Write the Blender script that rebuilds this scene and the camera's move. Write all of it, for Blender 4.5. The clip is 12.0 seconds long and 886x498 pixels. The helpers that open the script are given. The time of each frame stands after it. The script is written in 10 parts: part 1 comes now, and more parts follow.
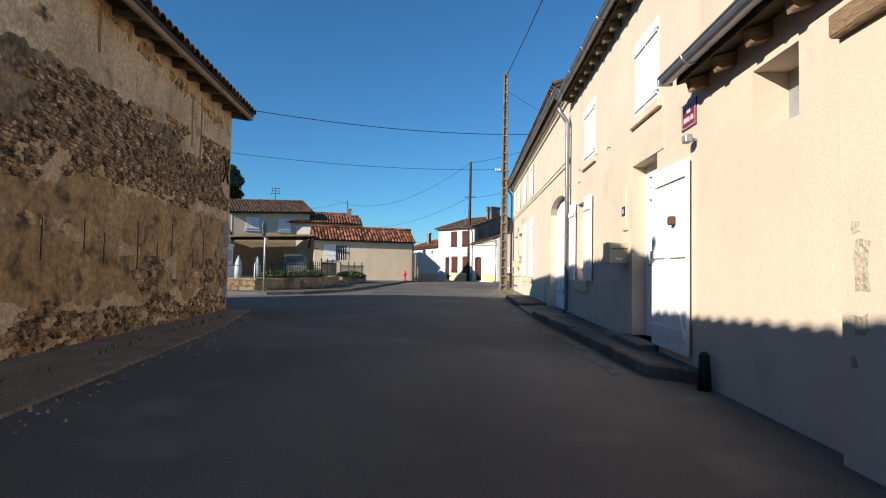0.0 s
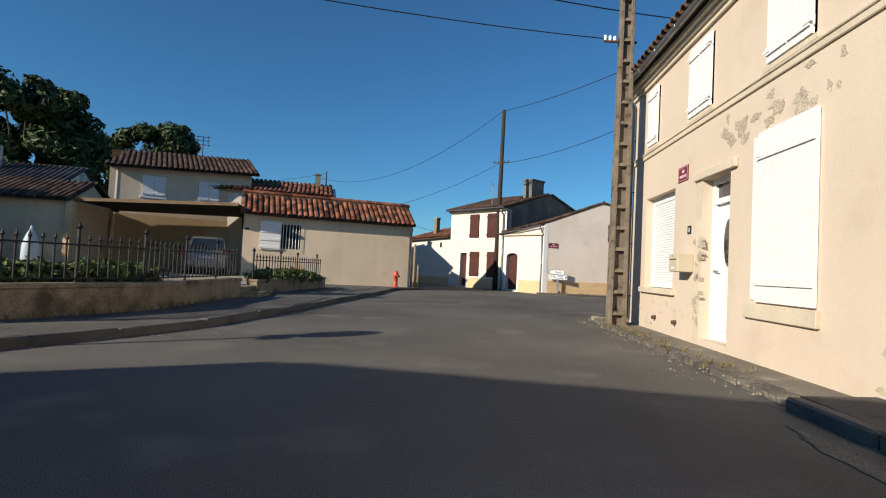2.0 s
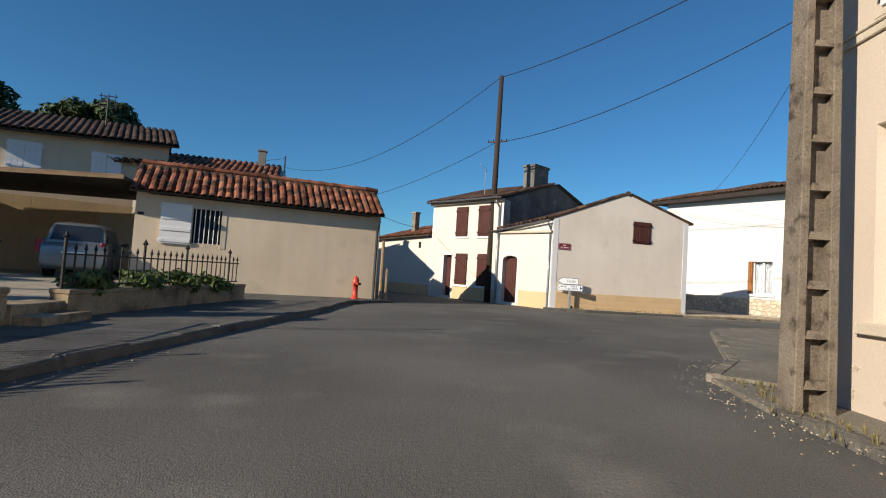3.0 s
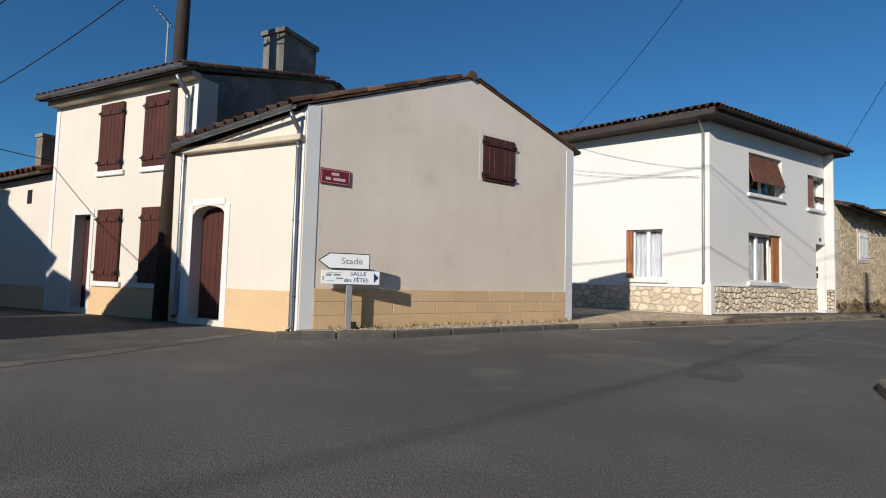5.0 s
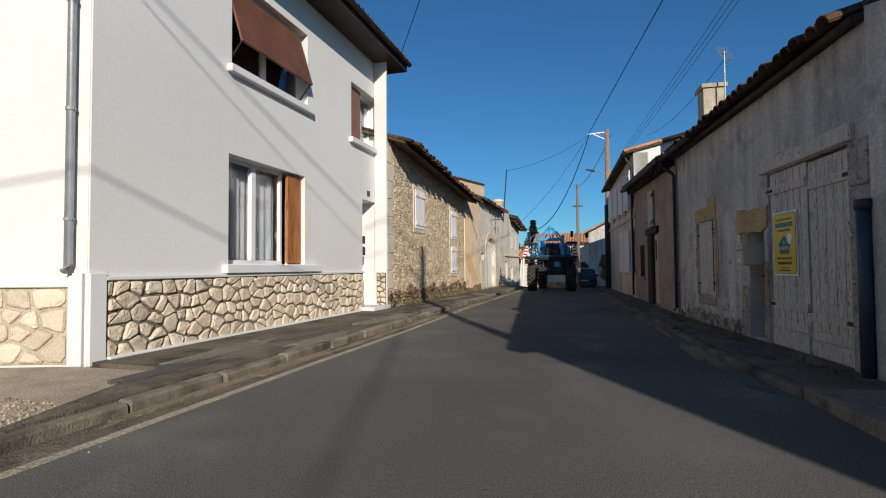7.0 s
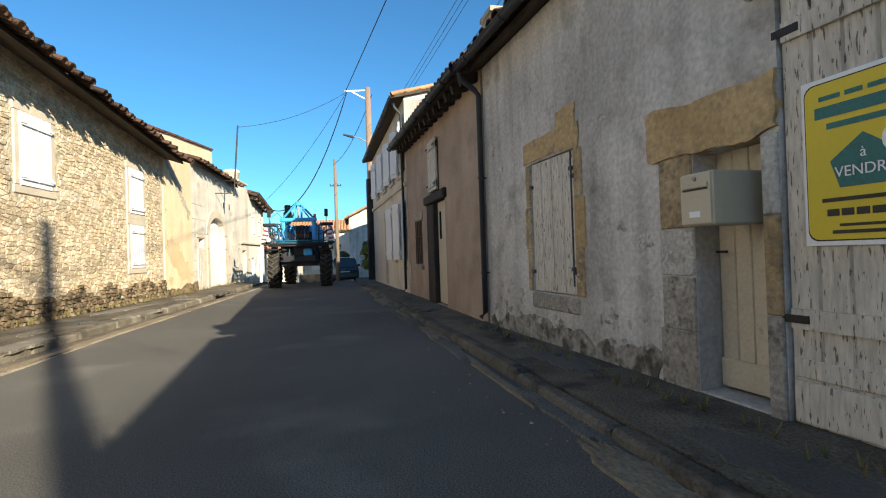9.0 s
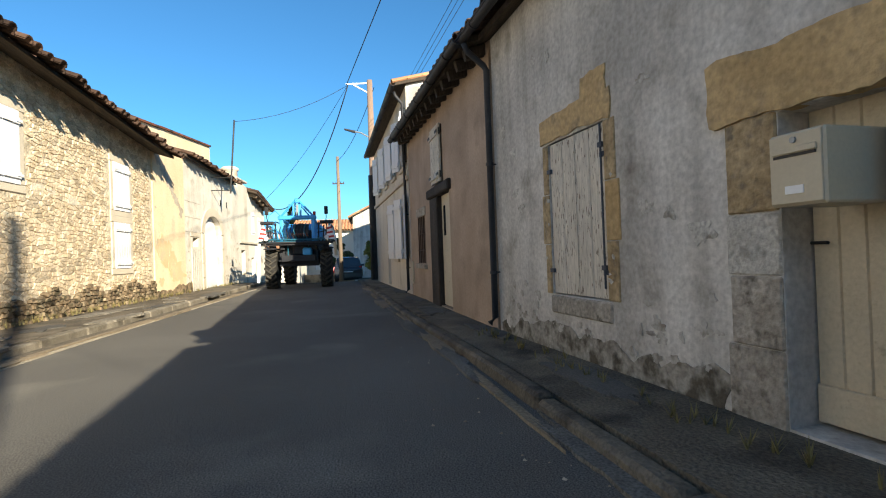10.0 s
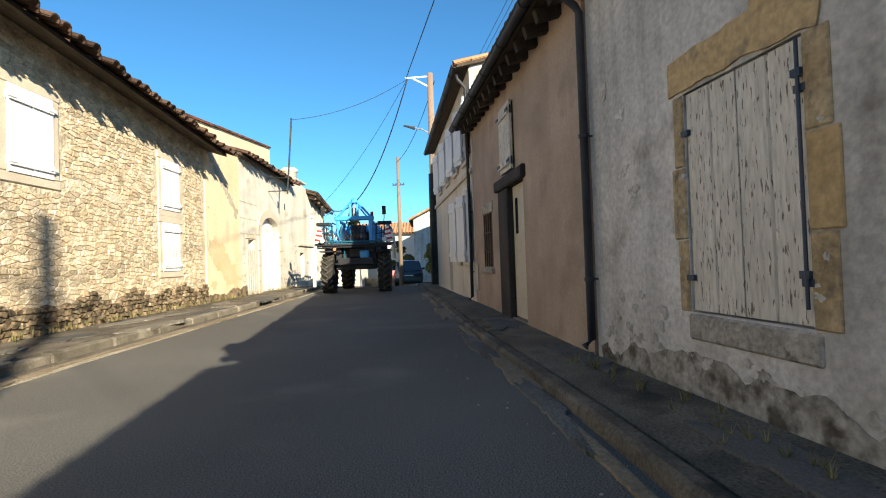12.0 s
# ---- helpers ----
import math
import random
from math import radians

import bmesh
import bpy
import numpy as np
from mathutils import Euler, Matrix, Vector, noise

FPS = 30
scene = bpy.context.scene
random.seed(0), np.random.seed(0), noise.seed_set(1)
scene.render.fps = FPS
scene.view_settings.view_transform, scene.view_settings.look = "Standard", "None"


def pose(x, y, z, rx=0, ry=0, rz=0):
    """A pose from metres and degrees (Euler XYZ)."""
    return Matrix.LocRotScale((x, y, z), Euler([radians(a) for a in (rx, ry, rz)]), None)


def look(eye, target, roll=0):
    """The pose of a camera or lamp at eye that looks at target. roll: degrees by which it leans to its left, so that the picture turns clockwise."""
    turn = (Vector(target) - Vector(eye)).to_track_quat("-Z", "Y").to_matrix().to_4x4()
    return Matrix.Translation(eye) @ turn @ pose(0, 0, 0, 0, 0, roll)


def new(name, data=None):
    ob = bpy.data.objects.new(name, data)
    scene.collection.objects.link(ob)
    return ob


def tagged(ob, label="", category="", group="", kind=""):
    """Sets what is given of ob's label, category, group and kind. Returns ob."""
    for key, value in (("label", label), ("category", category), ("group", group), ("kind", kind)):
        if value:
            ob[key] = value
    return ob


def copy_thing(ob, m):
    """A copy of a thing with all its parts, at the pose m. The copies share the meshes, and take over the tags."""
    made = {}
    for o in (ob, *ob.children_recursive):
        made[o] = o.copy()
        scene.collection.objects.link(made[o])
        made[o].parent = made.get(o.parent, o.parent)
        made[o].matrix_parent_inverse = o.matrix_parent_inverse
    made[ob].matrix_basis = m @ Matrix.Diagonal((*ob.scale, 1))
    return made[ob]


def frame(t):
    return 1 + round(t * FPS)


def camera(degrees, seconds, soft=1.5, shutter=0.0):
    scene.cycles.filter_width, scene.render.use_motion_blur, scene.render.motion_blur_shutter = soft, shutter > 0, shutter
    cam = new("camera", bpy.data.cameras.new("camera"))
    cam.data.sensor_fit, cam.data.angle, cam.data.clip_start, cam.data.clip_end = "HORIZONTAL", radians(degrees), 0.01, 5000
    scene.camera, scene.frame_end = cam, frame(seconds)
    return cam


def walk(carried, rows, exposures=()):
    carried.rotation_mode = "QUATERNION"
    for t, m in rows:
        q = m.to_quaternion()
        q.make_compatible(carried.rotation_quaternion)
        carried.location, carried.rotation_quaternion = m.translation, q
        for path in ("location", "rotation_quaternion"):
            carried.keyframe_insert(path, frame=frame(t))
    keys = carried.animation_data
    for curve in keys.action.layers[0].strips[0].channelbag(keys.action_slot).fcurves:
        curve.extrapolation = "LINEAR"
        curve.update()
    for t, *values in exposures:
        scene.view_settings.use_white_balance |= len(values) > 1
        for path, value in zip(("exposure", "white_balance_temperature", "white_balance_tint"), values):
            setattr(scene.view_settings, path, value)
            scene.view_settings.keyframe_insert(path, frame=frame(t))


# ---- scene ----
# The eye rides about a metre above the road: down the first street, right at the corner, into the second street.
cam = camera(81.0, 12.0, soft=1.1)
PATH = [
    (0, (-1.552, -6.789, 1.037), (-1.237, -4.815, 1.11), 1.0),
    (0.5, (-1.009, -3.135, 1.051), (-0.676, -1.164, 1.126), -0.2),
    (1, (-0.568, 0.454, 1.034), (-0.237, 2.425, 1.126), 0.4),
    (1.5, (-0.159, 4.301, 1.006), (0.152, 6.275, 1.093), 1.4),
    (2, (0.25, 7.483, 0.982), (0.543, 9.46, 1.058), 2.9),
    (2.5, (0.689, 10.345, 1.003), (0.995, 12.319, 1.097), 3.3),
    (4.5, (4.703, 21.872, 0.901), (5.515, 23.696, 1.015), 2.8),
    (5, (6.623, 23.994, 0.837), (7.65, 25.706, 0.959), 1.6),
    (5.5, (8.823, 25.39, 0.955), (10.089, 26.935, 1.05), 0.7),
    (6, (11.3, 26.614, 0.987), (12.8, 27.932, 1.092), -0.3),
    (6.5, (14.017, 27.504, 1.039), (15.748, 28.501, 1.136), -0.8),
    (7, (17.095, 28.109, 1.002), (19.014, 28.666, 1.074), -0.5),
    (7.5, (19.31, 28.2, 0.979), (21.305, 28.336, 1.026), -0.9),
    (7.7, (19.889, 28.268, 0.984), (21.888, 28.221, 1.009), -1.6),
    (9.5, (22.386, 27.97, 0.874), (24.357, 27.631, 0.893), -1.9),
    (10, (22.719, 27.917, 0.871), (24.695, 27.608, 0.89), -2.1),
    (10.5, (23.028, 27.887, 0.864), (25.008, 27.601, 0.887), -2.2),
    (11, (23.339, 27.843, 0.857), (25.325, 27.611, 0.88), -2.1),
    (11.5, (23.651, 27.838, 0.856), (25.645, 27.679, 0.882), -2.2),
    (12, (23.921, 27.864, 0.851), (25.919, 27.788, 0.893), -2.0),
]
EXPOSURES = [(0.0, 0.62, 6700, 10), (0.6, 0.46, 6700, 10), (1.2, 0.34, 6800, 10), (2.5, 0.27, 6900, 10), (5.0, -0.1, 6400, 10), (6.0, -0.22, 6400, 10), (7.0, -0.05, 6500, 10), (7.7, 0.47, 6800, 8), (9.5, 1.15, 7100, 5), (12.0, 1.2, 7100, 5)]
walk(cam, [(t, look(eye, target, roll)) for t, eye, target, roll in PATH], EXPOSURES)

# ---- light: low clear-sky sun, from the left and behind at the start ----
SUN_YAW, SUN_UP = 28.5, 22.5            # where the light travels to (from +x towards +y), and its height
world = bpy.data.worlds.new("sky")
scene.world = world
world.use_nodes = True
sky = world.node_tree.nodes.new("ShaderNodeTexSky")
sky.sky_type, sky.sun_disc = "NISHITA", False
sky.sun_elevation, sky.sun_rotation = radians(SUN_UP), radians(270 - SUN_YAW)
sky.air_density, sky.dust_density, sky.ozone_density = 1.0, 0.0, 10.0
background = world.node_tree.nodes["Background"]
background.inputs["Strength"].default_value = 0.097
tint = world.node_tree.nodes.new("ShaderNodeMix")
tint.data_type, tint.blend_type = "RGBA", "MULTIPLY"
tint.inputs[0].default_value, tint.inputs[7].default_value = 1.0, (0.79, 1.05, 0.96, 1.0)
world.node_tree.links.new(sky.outputs["Color"], tint.inputs[6])
world.node_tree.links.new(tint.outputs[2], background.inputs["Color"])
lamp = bpy.data.lights.new("sun", "SUN")
lamp.energy, lamp.angle, lamp.color = 5.0, radians(0.5), (1.0, 0.93, 0.82)
sun = new("sun", lamp)
sx, sy = math.cos(radians(SUN_YAW)) * math.cos(radians(SUN_UP)), math.sin(radians(SUN_YAW)) * math.cos(radians(SUN_UP))
sun.matrix_world = look((-sx * 60, -sy * 60, math.sin(radians(SUN_UP)) * 60), (0, 0, 0))

# ---- materials ----
def M(name, c1, c2, scale=1.2, fine=40.0, rough=0.85, bump=0.25, metal=0.0, stain=None, streak=0.0, island=0.0, single=0.0, grain=0.18, spec=0.3, axis=(1, 1, 1)):
    """Two-scale surface at real-world size. stain: (colour, scale, from, to); streak: vertical run marks; island, single: spread of tone between pieces."""
    m = bpy.data.materials.new(name)
    m.use_nodes = True
    t = m.node_tree
    n, ln = t.nodes, t.links
    p = n["Principled BSDF"]
    p.inputs["Roughness"].default_value, p.inputs["Metallic"].default_value = rough, metal
    p.inputs["Specular IOR Level"].default_value = spec
    geo = n.new("ShaderNodeNewGeometry")
    mp = n.new("ShaderNodeMapping")
    mp.inputs["Scale"].default_value = axis
    ln.new(geo.outputs["Position"], mp.inputs["Vector"])

    def noise_at(s, detail=5.0, src=None):
        x = n.new("ShaderNodeTexNoise")
        x.inputs["Scale"].default_value, x.inputs["Detail"].default_value = s, detail
        ln.new((src or mp).outputs["Vector"], x.inputs["Vector"])
        return x.outputs["Fac"]

    def ramp(fac, a, b, ca=(0, 0, 0), cb=(1, 1, 1)):
        r = n.new("ShaderNodeValToRGB")
        r.color_ramp.elements[0].position, r.color_ramp.elements[1].position = a, b
        r.color_ramp.elements[0].color, r.color_ramp.elements[1].color = (*ca, 1), (*cb, 1)
        ln.new(fac, r.inputs["Fac"])
        return r.outputs["Color"]

    def mix(kind, fac, a, b):
        x = n.new("ShaderNodeMix")
        x.data_type, x.blend_type = "RGBA", kind
        for sock, val in ((x.inputs[0], fac), (x.inputs[6], a), (x.inputs[7], b)):
            if hasattr(val, "links"):
                ln.new(val, sock)
            else:
                sock.default_value = val if isinstance(val, float) else (*val, 1)
        return x.outputs[2]

    col = ramp(noise_at(scale, 6), 0.32, 0.68, c1, c2)
    if stain:
        sc, ss, sa, sb = stain
        col = mix("MIX", ramp(noise_at(ss, 8), sa, sb), col, sc)
    if streak:
        m2 = n.new("ShaderNodeMapping")
        m2.inputs["Scale"].default_value = (1, 1, 0.08)
        ln.new(geo.outputs["Position"], m2.inputs["Vector"])
        col = mix("MULTIPLY", streak, col, ramp(noise_at(4.0, 6, m2), 0.3, 0.62, (0.45, 0.43, 0.40), (1, 1, 1)))
    f = noise_at(fine, 4)
    col = mix("MULTIPLY", 1.0, col, ramp(f, 0.25, 0.75, (1 - grain,) * 3, (1 + grain,) * 3))
    for amount, out in ((island, geo.outputs["Random Per Island"]), (single, None)):
        if amount:
            if out is None:
                out = n.new("ShaderNodeObjectInfo").outputs["Random"]
            r = n.new("ShaderNodeValToRGB")
            e = r.color_ramp.elements
            e[0].color, e[1].color = (1 - amount, 1 - amount * 1.1, 1 - amount * 1.2, 1), (1 + amount * 0.6, 1 + amount * 0.5, 1 + amount * 0.35, 1)
            x = e.new(0.5)
            x.color = (1.0, 1 - amount * 0.25, 1 - amount * 0.45, 1)
            ln.new(out, r.inputs["Fac"])
            col = mix("MULTIPLY", 1.0, col, r.outputs["Color"])
    ln.new(col, p.inputs["Base Color"])
    if bump:
        add = n.new("ShaderNodeMath")
        add.operation = "ADD"
        ln.new(f, add.inputs[0])
        ln.new(noise_at(fine * 0.22, 3), add.inputs[1])
        b = n.new("ShaderNodeBump")
        b.inputs["Strength"].default_value, b.inputs["Distance"].default_value = bump, 0.02
        ln.new(add.outputs[0], b.inputs["Height"])
        ln.new(b.outputs["Normal"], p.inputs["Normal"])
    return m


cream = M("cream_render", (0.585, 0.480, 0.378), (0.635, 0.530, 0.425), 0.7, 55, stain=((0.50, 0.40, 0.305), 1.6, 0.60, 0.82), streak=0.08, grain=0.07, bump=0.18)
cream_b = M("cream_render_b", (0.585, 0.480, 0.375), (0.635, 0.530, 0.42), 0.5, 60, stain=((0.51, 0.41, 0.31), 1.1, 0.60, 0.82), streak=0.05, grain=0.06, bump=0.15)
moulding = M("moulding_stone", (0.64, 0.55, 0.42), (0.53, 0.45, 0.345), 2.0, 60, grain=0.12)
barn_plaster = M("barn_plaster", (0.60, 0.40, 0.215), (0.80, 0.57, 0.335), 0.9, 22, stain=((0.40, 0.27, 0.15), 2.4, 0.54, 0.72), streak=0.3, grain=0.35, bump=0.8)
barn_rubble = M("barn_rubble", (0.29, 0.18, 0.095), (0.64, 0.435, 0.235), 7.0, 18, stain=((0.09, 0.062, 0.04), 9.0, 0.50, 0.62), grain=0.45, bump=1.0, island=0.5)
barn_joint = M("barn_dark_mortar", (0.18, 0.115, 0.06), (0.40, 0.265, 0.14), 3.0, 16, stain=((0.085, 0.06, 0.038), 7.0, 0.54, 0.68), grain=0.45, bump=1.0)
barn_mud = M("barn_base", (0.43, 0.25, 0.105), (0.62, 0.40, 0.185), 1.6, 14, stain=((0.17, 0.10, 0.048), 3.2, 0.50, 0.66), streak=0.4, grain=0.40, bump=0.9)
white_render = M("white_render", (0.70, 0.68, 0.645), (0.75, 0.73, 0.695), 0.4, 70, grain=0.05, bump=0.10, streak=0.015)
pale_lime = M("pale_limewash", (0.58, 0.52, 0.43), (0.74, 0.68, 0.58), 1.6, 30, stain=((0.44, 0.37, 0.28), 2.4, 0.56, 0.74), streak=0.25, grain=0.16, bump=0.5)
pale_render = M("pale_render", (0.68, 0.62, 0.535), (0.73, 0.67, 0.58), 0.5, 60, grain=0.07, bump=0.15, streak=0.05)
gable_render = M("gable_render", (0.73, 0.63, 0.53), (0.81, 0.71, 0.605), 0.7, 60, stain=((0.66, 0.565, 0.47), 1.6, 0.56, 0.8), grain=0.07, bump=0.10, streak=0.06)
trim_white = M("trim_white", (0.68, 0.67, 0.655), (0.74, 0.73, 0.715), 1.0, 60, grain=0.06, bump=0.1)
ochre = M("ochre_paint", (0.62, 0.43, 0.24), (0.68, 0.48, 0.28), 0.8, 40, stain=((0.45, 0.33, 0.2), 2.0, 0.66, 0.85), grain=0.08, bump=0.2, single=0.05)
ochre_joint = M("ochre_joint", (0.47, 0.335, 0.20), (0.53, 0.38, 0.225), 2.0, 40, grain=0.1)
grey_wall = M("weathered_grey_render", (0.46, 0.435, 0.40), (0.69, 0.655, 0.605), 1.1, 30, stain=((0.34, 0.31, 0.27), 2.4, 0.54, 0.72), streak=0.65, grain=0.22, bump=0.45)
grey_base = M("mossy_base_render", (0.22, 0.198, 0.162), (0.40, 0.37, 0.32), 5.0, 28, stain=((0.10, 0.085, 0.062), 8.0, 0.46, 0.62), grain=0.35, bump=0.8)
ochre_patch = M("ochre_lime_patch", (0.42, 0.285, 0.135), (0.54, 0.385, 0.20), 1.8, 30, stain=((0.30, 0.225, 0.14), 6.0, 0.56, 0.70), grain=0.25, bump=0.6)
dressed = M("dressed_stone", (0.30, 0.27, 0.225), (0.44, 0.40, 0.345), 5.0, 34, stain=((0.18, 0.16, 0.13), 13.0, 0.56, 0.68), grain=0.35, bump=0.9, single=0.12)
pink_wall = M("pinkish_render", (0.33, 0.24, 0.175), (0.46, 0.345, 0.26), 1.3, 40, stain=((0.29, 0.215, 0.16), 2.2, 0.54, 0.74), grain=0.14, bump=0.3, streak=0.2)
tan_wall = M("tan_render", (0.60, 0.53, 0.43), (0.69, 0.62, 0.51), 0.8, 40, stain=((0.42, 0.36, 0.28), 1.5, 0.58, 0.78), grain=0.14, bump=0.35, streak=0.25)
yellow_wall = M("yellow_lime_render", (0.73, 0.54, 0.335), (0.81, 0.635, 0.43), 0.8, 30, stain=((0.54, 0.44, 0.31), 1.6, 0.60, 0.78), grain=0.14, bump=0.4, streak=0.15)
carport_wall = M("ochre_yard_wall", (0.50, 0.36, 0.21), (0.60, 0.45, 0.275), 0.8, 30, grain=0.15, bump=0.4, streak=0.15)
rubble = M("rubble_stone", (0.51, 0.415, 0.28), (0.70, 0.605, 0.46), 5.0, 30, grain=0.28, bump=0.8, island=0.28, stain=((0.44, 0.355, 0.24), 8.0, 0.56, 0.72))
rubble_one = M("rubble_stone_single", (0.51, 0.415, 0.28), (0.70, 0.605, 0.46), 5.0, 30, grain=0.28, bump=0.8, single=0.28, stain=((0.44, 0.355, 0.24), 8.0, 0.56, 0.72))
mortar = M("lime_mortar", (0.48, 0.395, 0.275), (0.62, 0.525, 0.385), 7.0, 24, stain=((0.62, 0.53, 0.38), 5.0, 0.56, 0.70), grain=0.35, bump=0.9)
quoin_pale = M("limestone_quoin", (0.60, 0.53, 0.41), (0.70, 0.63, 0.51), 3.0, 34, stain=((0.46, 0.39, 0.28), 6.0, 0.56, 0.72), grain=0.2, bump=0.6, single=0.10)
dark_rubble = M("dark_rubble_stone", (0.20, 0.18, 0.15), (0.30, 0.27, 0.22), 4.0, 18, grain=0.3, bump=0.9, island=0.35)
base_rubble = M("base_rubble_stone", (0.12, 0.095, 0.065), (0.34, 0.27, 0.18), 6.0, 18, stain=((0.06, 0.055, 0.035), 9.0, 0.50, 0.62), grain=0.4, bump=1.0, island=0.45)
cladding = M("cladding_stone", (0.60, 0.52, 0.40), (0.68, 0.60, 0.48), 2.0, 40, grain=0.14, bump=0.5, single=0.22)
cladding_bed = M("pale_cladding_bed", (0.40, 0.34, 0.26), (0.50, 0.43, 0.33), 4.0, 40, grain=0.25, bump=0.6)
# Front joints, coloured dark for the shadow in the deep gaps.
cladding_gap_shade = M("cladding_gap_shade", (0.15, 0.128, 0.10), (0.24, 0.208, 0.165), 4.0, 40, grain=0.3, bump=0.6)
tile = M("clay_tile", (0.150, 0.060, 0.038), (0.31, 0.130, 0.076), 2.5, 30, stain=((0.055, 0.045, 0.038), 3.0, 0.48, 0.64), grain=0.3, bump=0.5, island=0.75)
tile_one = M("clay_tile_single", (0.150, 0.060, 0.038), (0.31, 0.130, 0.076), 2.5, 30, stain=((0.055, 0.045, 0.038), 3.0, 0.48, 0.64), grain=0.3, bump=0.5, single=0.75)
# These two dark tile tones also carry the shadow between tile channels.
tile_dark = M("weathered_tile", (0.065, 0.043, 0.034), (0.135, 0.086, 0.062), 1.8, 30, grain=0.3, bump=0.5, island=0.6)
tile_near_black = M("near_black_tile", (0.042, 0.028, 0.022), (0.100, 0.062, 0.045), 2.2, 30, grain=0.35, bump=0.5, island=0.6)
tile_orange = M("orange_tile", (0.50, 0.25, 0.13), (0.58, 0.31, 0.17), 1.5, 30, grain=0.15, bump=0.4, island=0.25)
# Brown boards darkened evenly, standing in for shade under the eaves.
roof_under_shade = M("shaded_roof_underside", (0.048, 0.036, 0.026), (0.095, 0.070, 0.049), 3.0, 30, grain=0.25, bump=0.4, axis=(1, 6, 1))
old_wood = M("old_timber", (0.11, 0.08, 0.055), (0.20, 0.15, 0.10), 4.0, 60, grain=0.25, bump=0.6, axis=(1, 1, 0.3))
beam_wood = M("pale_timber", (0.30, 0.20, 0.12), (0.40, 0.28, 0.17), 4.0, 60, grain=0.22, bump=0.6)
worn_beam = M("worn_beam_timber", (0.20, 0.125, 0.07), (0.32, 0.215, 0.13), 5.0, 50, grain=0.3, bump=0.7, axis=(0.4, 0.4, 3))
white_paint = M("white_paint", (0.72, 0.715, 0.705), (0.77, 0.765, 0.755), 1.5, 60, rough=0.55, grain=0.05, bump=0.1, spec=0.4)
old_white_paint = M("flaking_white_paint", (0.54, 0.49, 0.41), (0.64, 0.585, 0.50), 3.0, 50, rough=0.7, stain=((0.17, 0.13, 0.095), 75.0, 0.60, 0.64), grain=0.24, bump=0.6, axis=(1, 1, 0.18))
cream_paint = M("cream_door_paint", (0.52, 0.45, 0.33), (0.58, 0.50, 0.37), 2.0, 50, rough=0.6, stain=((0.30, 0.24, 0.17), 8.0, 0.66, 0.75), grain=0.1, bump=0.3)
maroon = M("maroon_paint", (0.066, 0.022, 0.017), (0.092, 0.031, 0.023), 2.0, 60, rough=0.5, grain=0.12, bump=0.15)
brown_wood = M("varnished_wood", (0.24, 0.075, 0.02), (0.46, 0.19, 0.06), 7.0, 60, rough=0.4, stain=((0.12, 0.035, 0.012), 12.0, 0.58, 0.70), grain=0.25, bump=0.2, axis=(3, 3, 0.3))
brown_slat = M("brown_slat_paint", (0.17, 0.075, 0.05), (0.23, 0.10, 0.065), 3.0, 60, rough=0.5, grain=0.12)
brown_fascia = M("brown_fascia_paint", (0.030, 0.021, 0.017), (0.048, 0.033, 0.026), 2.0, 50, rough=0.6, grain=0.12, bump=0.1)
zinc = M("zinc", (0.24, 0.25, 0.27), (0.34, 0.35, 0.37), 3.0, 50, rough=0.42, metal=0.75, grain=0.1, bump=0.08)
dark_zinc = M("tarnished_zinc", (0.03, 0.03, 0.034), (0.055, 0.055, 0.06), 3.0, 50, rough=0.6, metal=0.2, grain=0.12, bump=0.08)
pvc = M("white_pvc", (0.74, 0.74, 0.74), (0.77, 0.77, 0.77), 1.0, 60, rough=0.35, grain=0.02, bump=0.0, spec=0.5)
iron = M("black_iron", (0.02, 0.02, 0.022), (0.035, 0.033, 0.03), 5.0, 60, rough=0.5, metal=0.4, grain=0.15, bump=0.2)
rusty = M("rusty_iron", (0.07, 0.04, 0.03), (0.12, 0.065, 0.04), 5.0, 60, rough=0.75, grain=0.2, bump=0.3)
asphalt = M("asphalt", (0.092, 0.084, 0.073), (0.155, 0.143, 0.124), 0.30, 120, rough=0.9, stain=((0.20, 0.182, 0.152), 0.9, 0.56, 0.78), grain=0.75, bump=0.45)
asphalt_patch = M("asphalt_patch", (0.11, 0.101, 0.086), (0.175, 0.16, 0.136), 2.2, 70, rough=0.95, stain=((0.09, 0.082, 0.07), 1.7, 0.5, 0.66), grain=0.55, bump=0.28)
asphalt_dark = M("dark_asphalt", (0.078, 0.072, 0.063), (0.12, 0.111, 0.097), 2.0, 100, rough=0.88, grain=0.5, bump=0.28)
dusty_mat = M("dusty_pavement", (0.17, 0.148, 0.115), (0.25, 0.22, 0.175), 1.3, 60, rough=0.95, stain=((0.36, 0.32, 0.26), 3.0, 0.60, 0.72), grain=0.4, bump=0.8)
kerb_pale = M("pale_kerb_concrete", (0.17, 0.148, 0.112), (0.28, 0.245, 0.19), 2.5, 60, stain=((0.085, 0.072, 0.054), 3.0, 0.50, 0.68), grain=0.25, bump=0.5, single=0.15)
pavement_mat = M("pavement_asphalt", (0.10, 0.092, 0.08), (0.15, 0.138, 0.12), 1.2, 90, rough=0.95, stain=((0.05, 0.045, 0.038), 2.2, 0.55, 0.75), grain=0.3, bump=0.6)
pavement_worn = M("worn_pavement", (0.105, 0.086, 0.062), (0.195, 0.160, 0.115), 1.9, 60, rough=0.95, stain=((0.055, 0.047, 0.036), 2.6, 0.52, 0.70), grain=0.5, bump=0.9)
kerb_mat = M("kerb_stone", (0.085, 0.08, 0.072), (0.15, 0.14, 0.12), 3.0, 60, grain=0.2, bump=0.5, single=0.18)
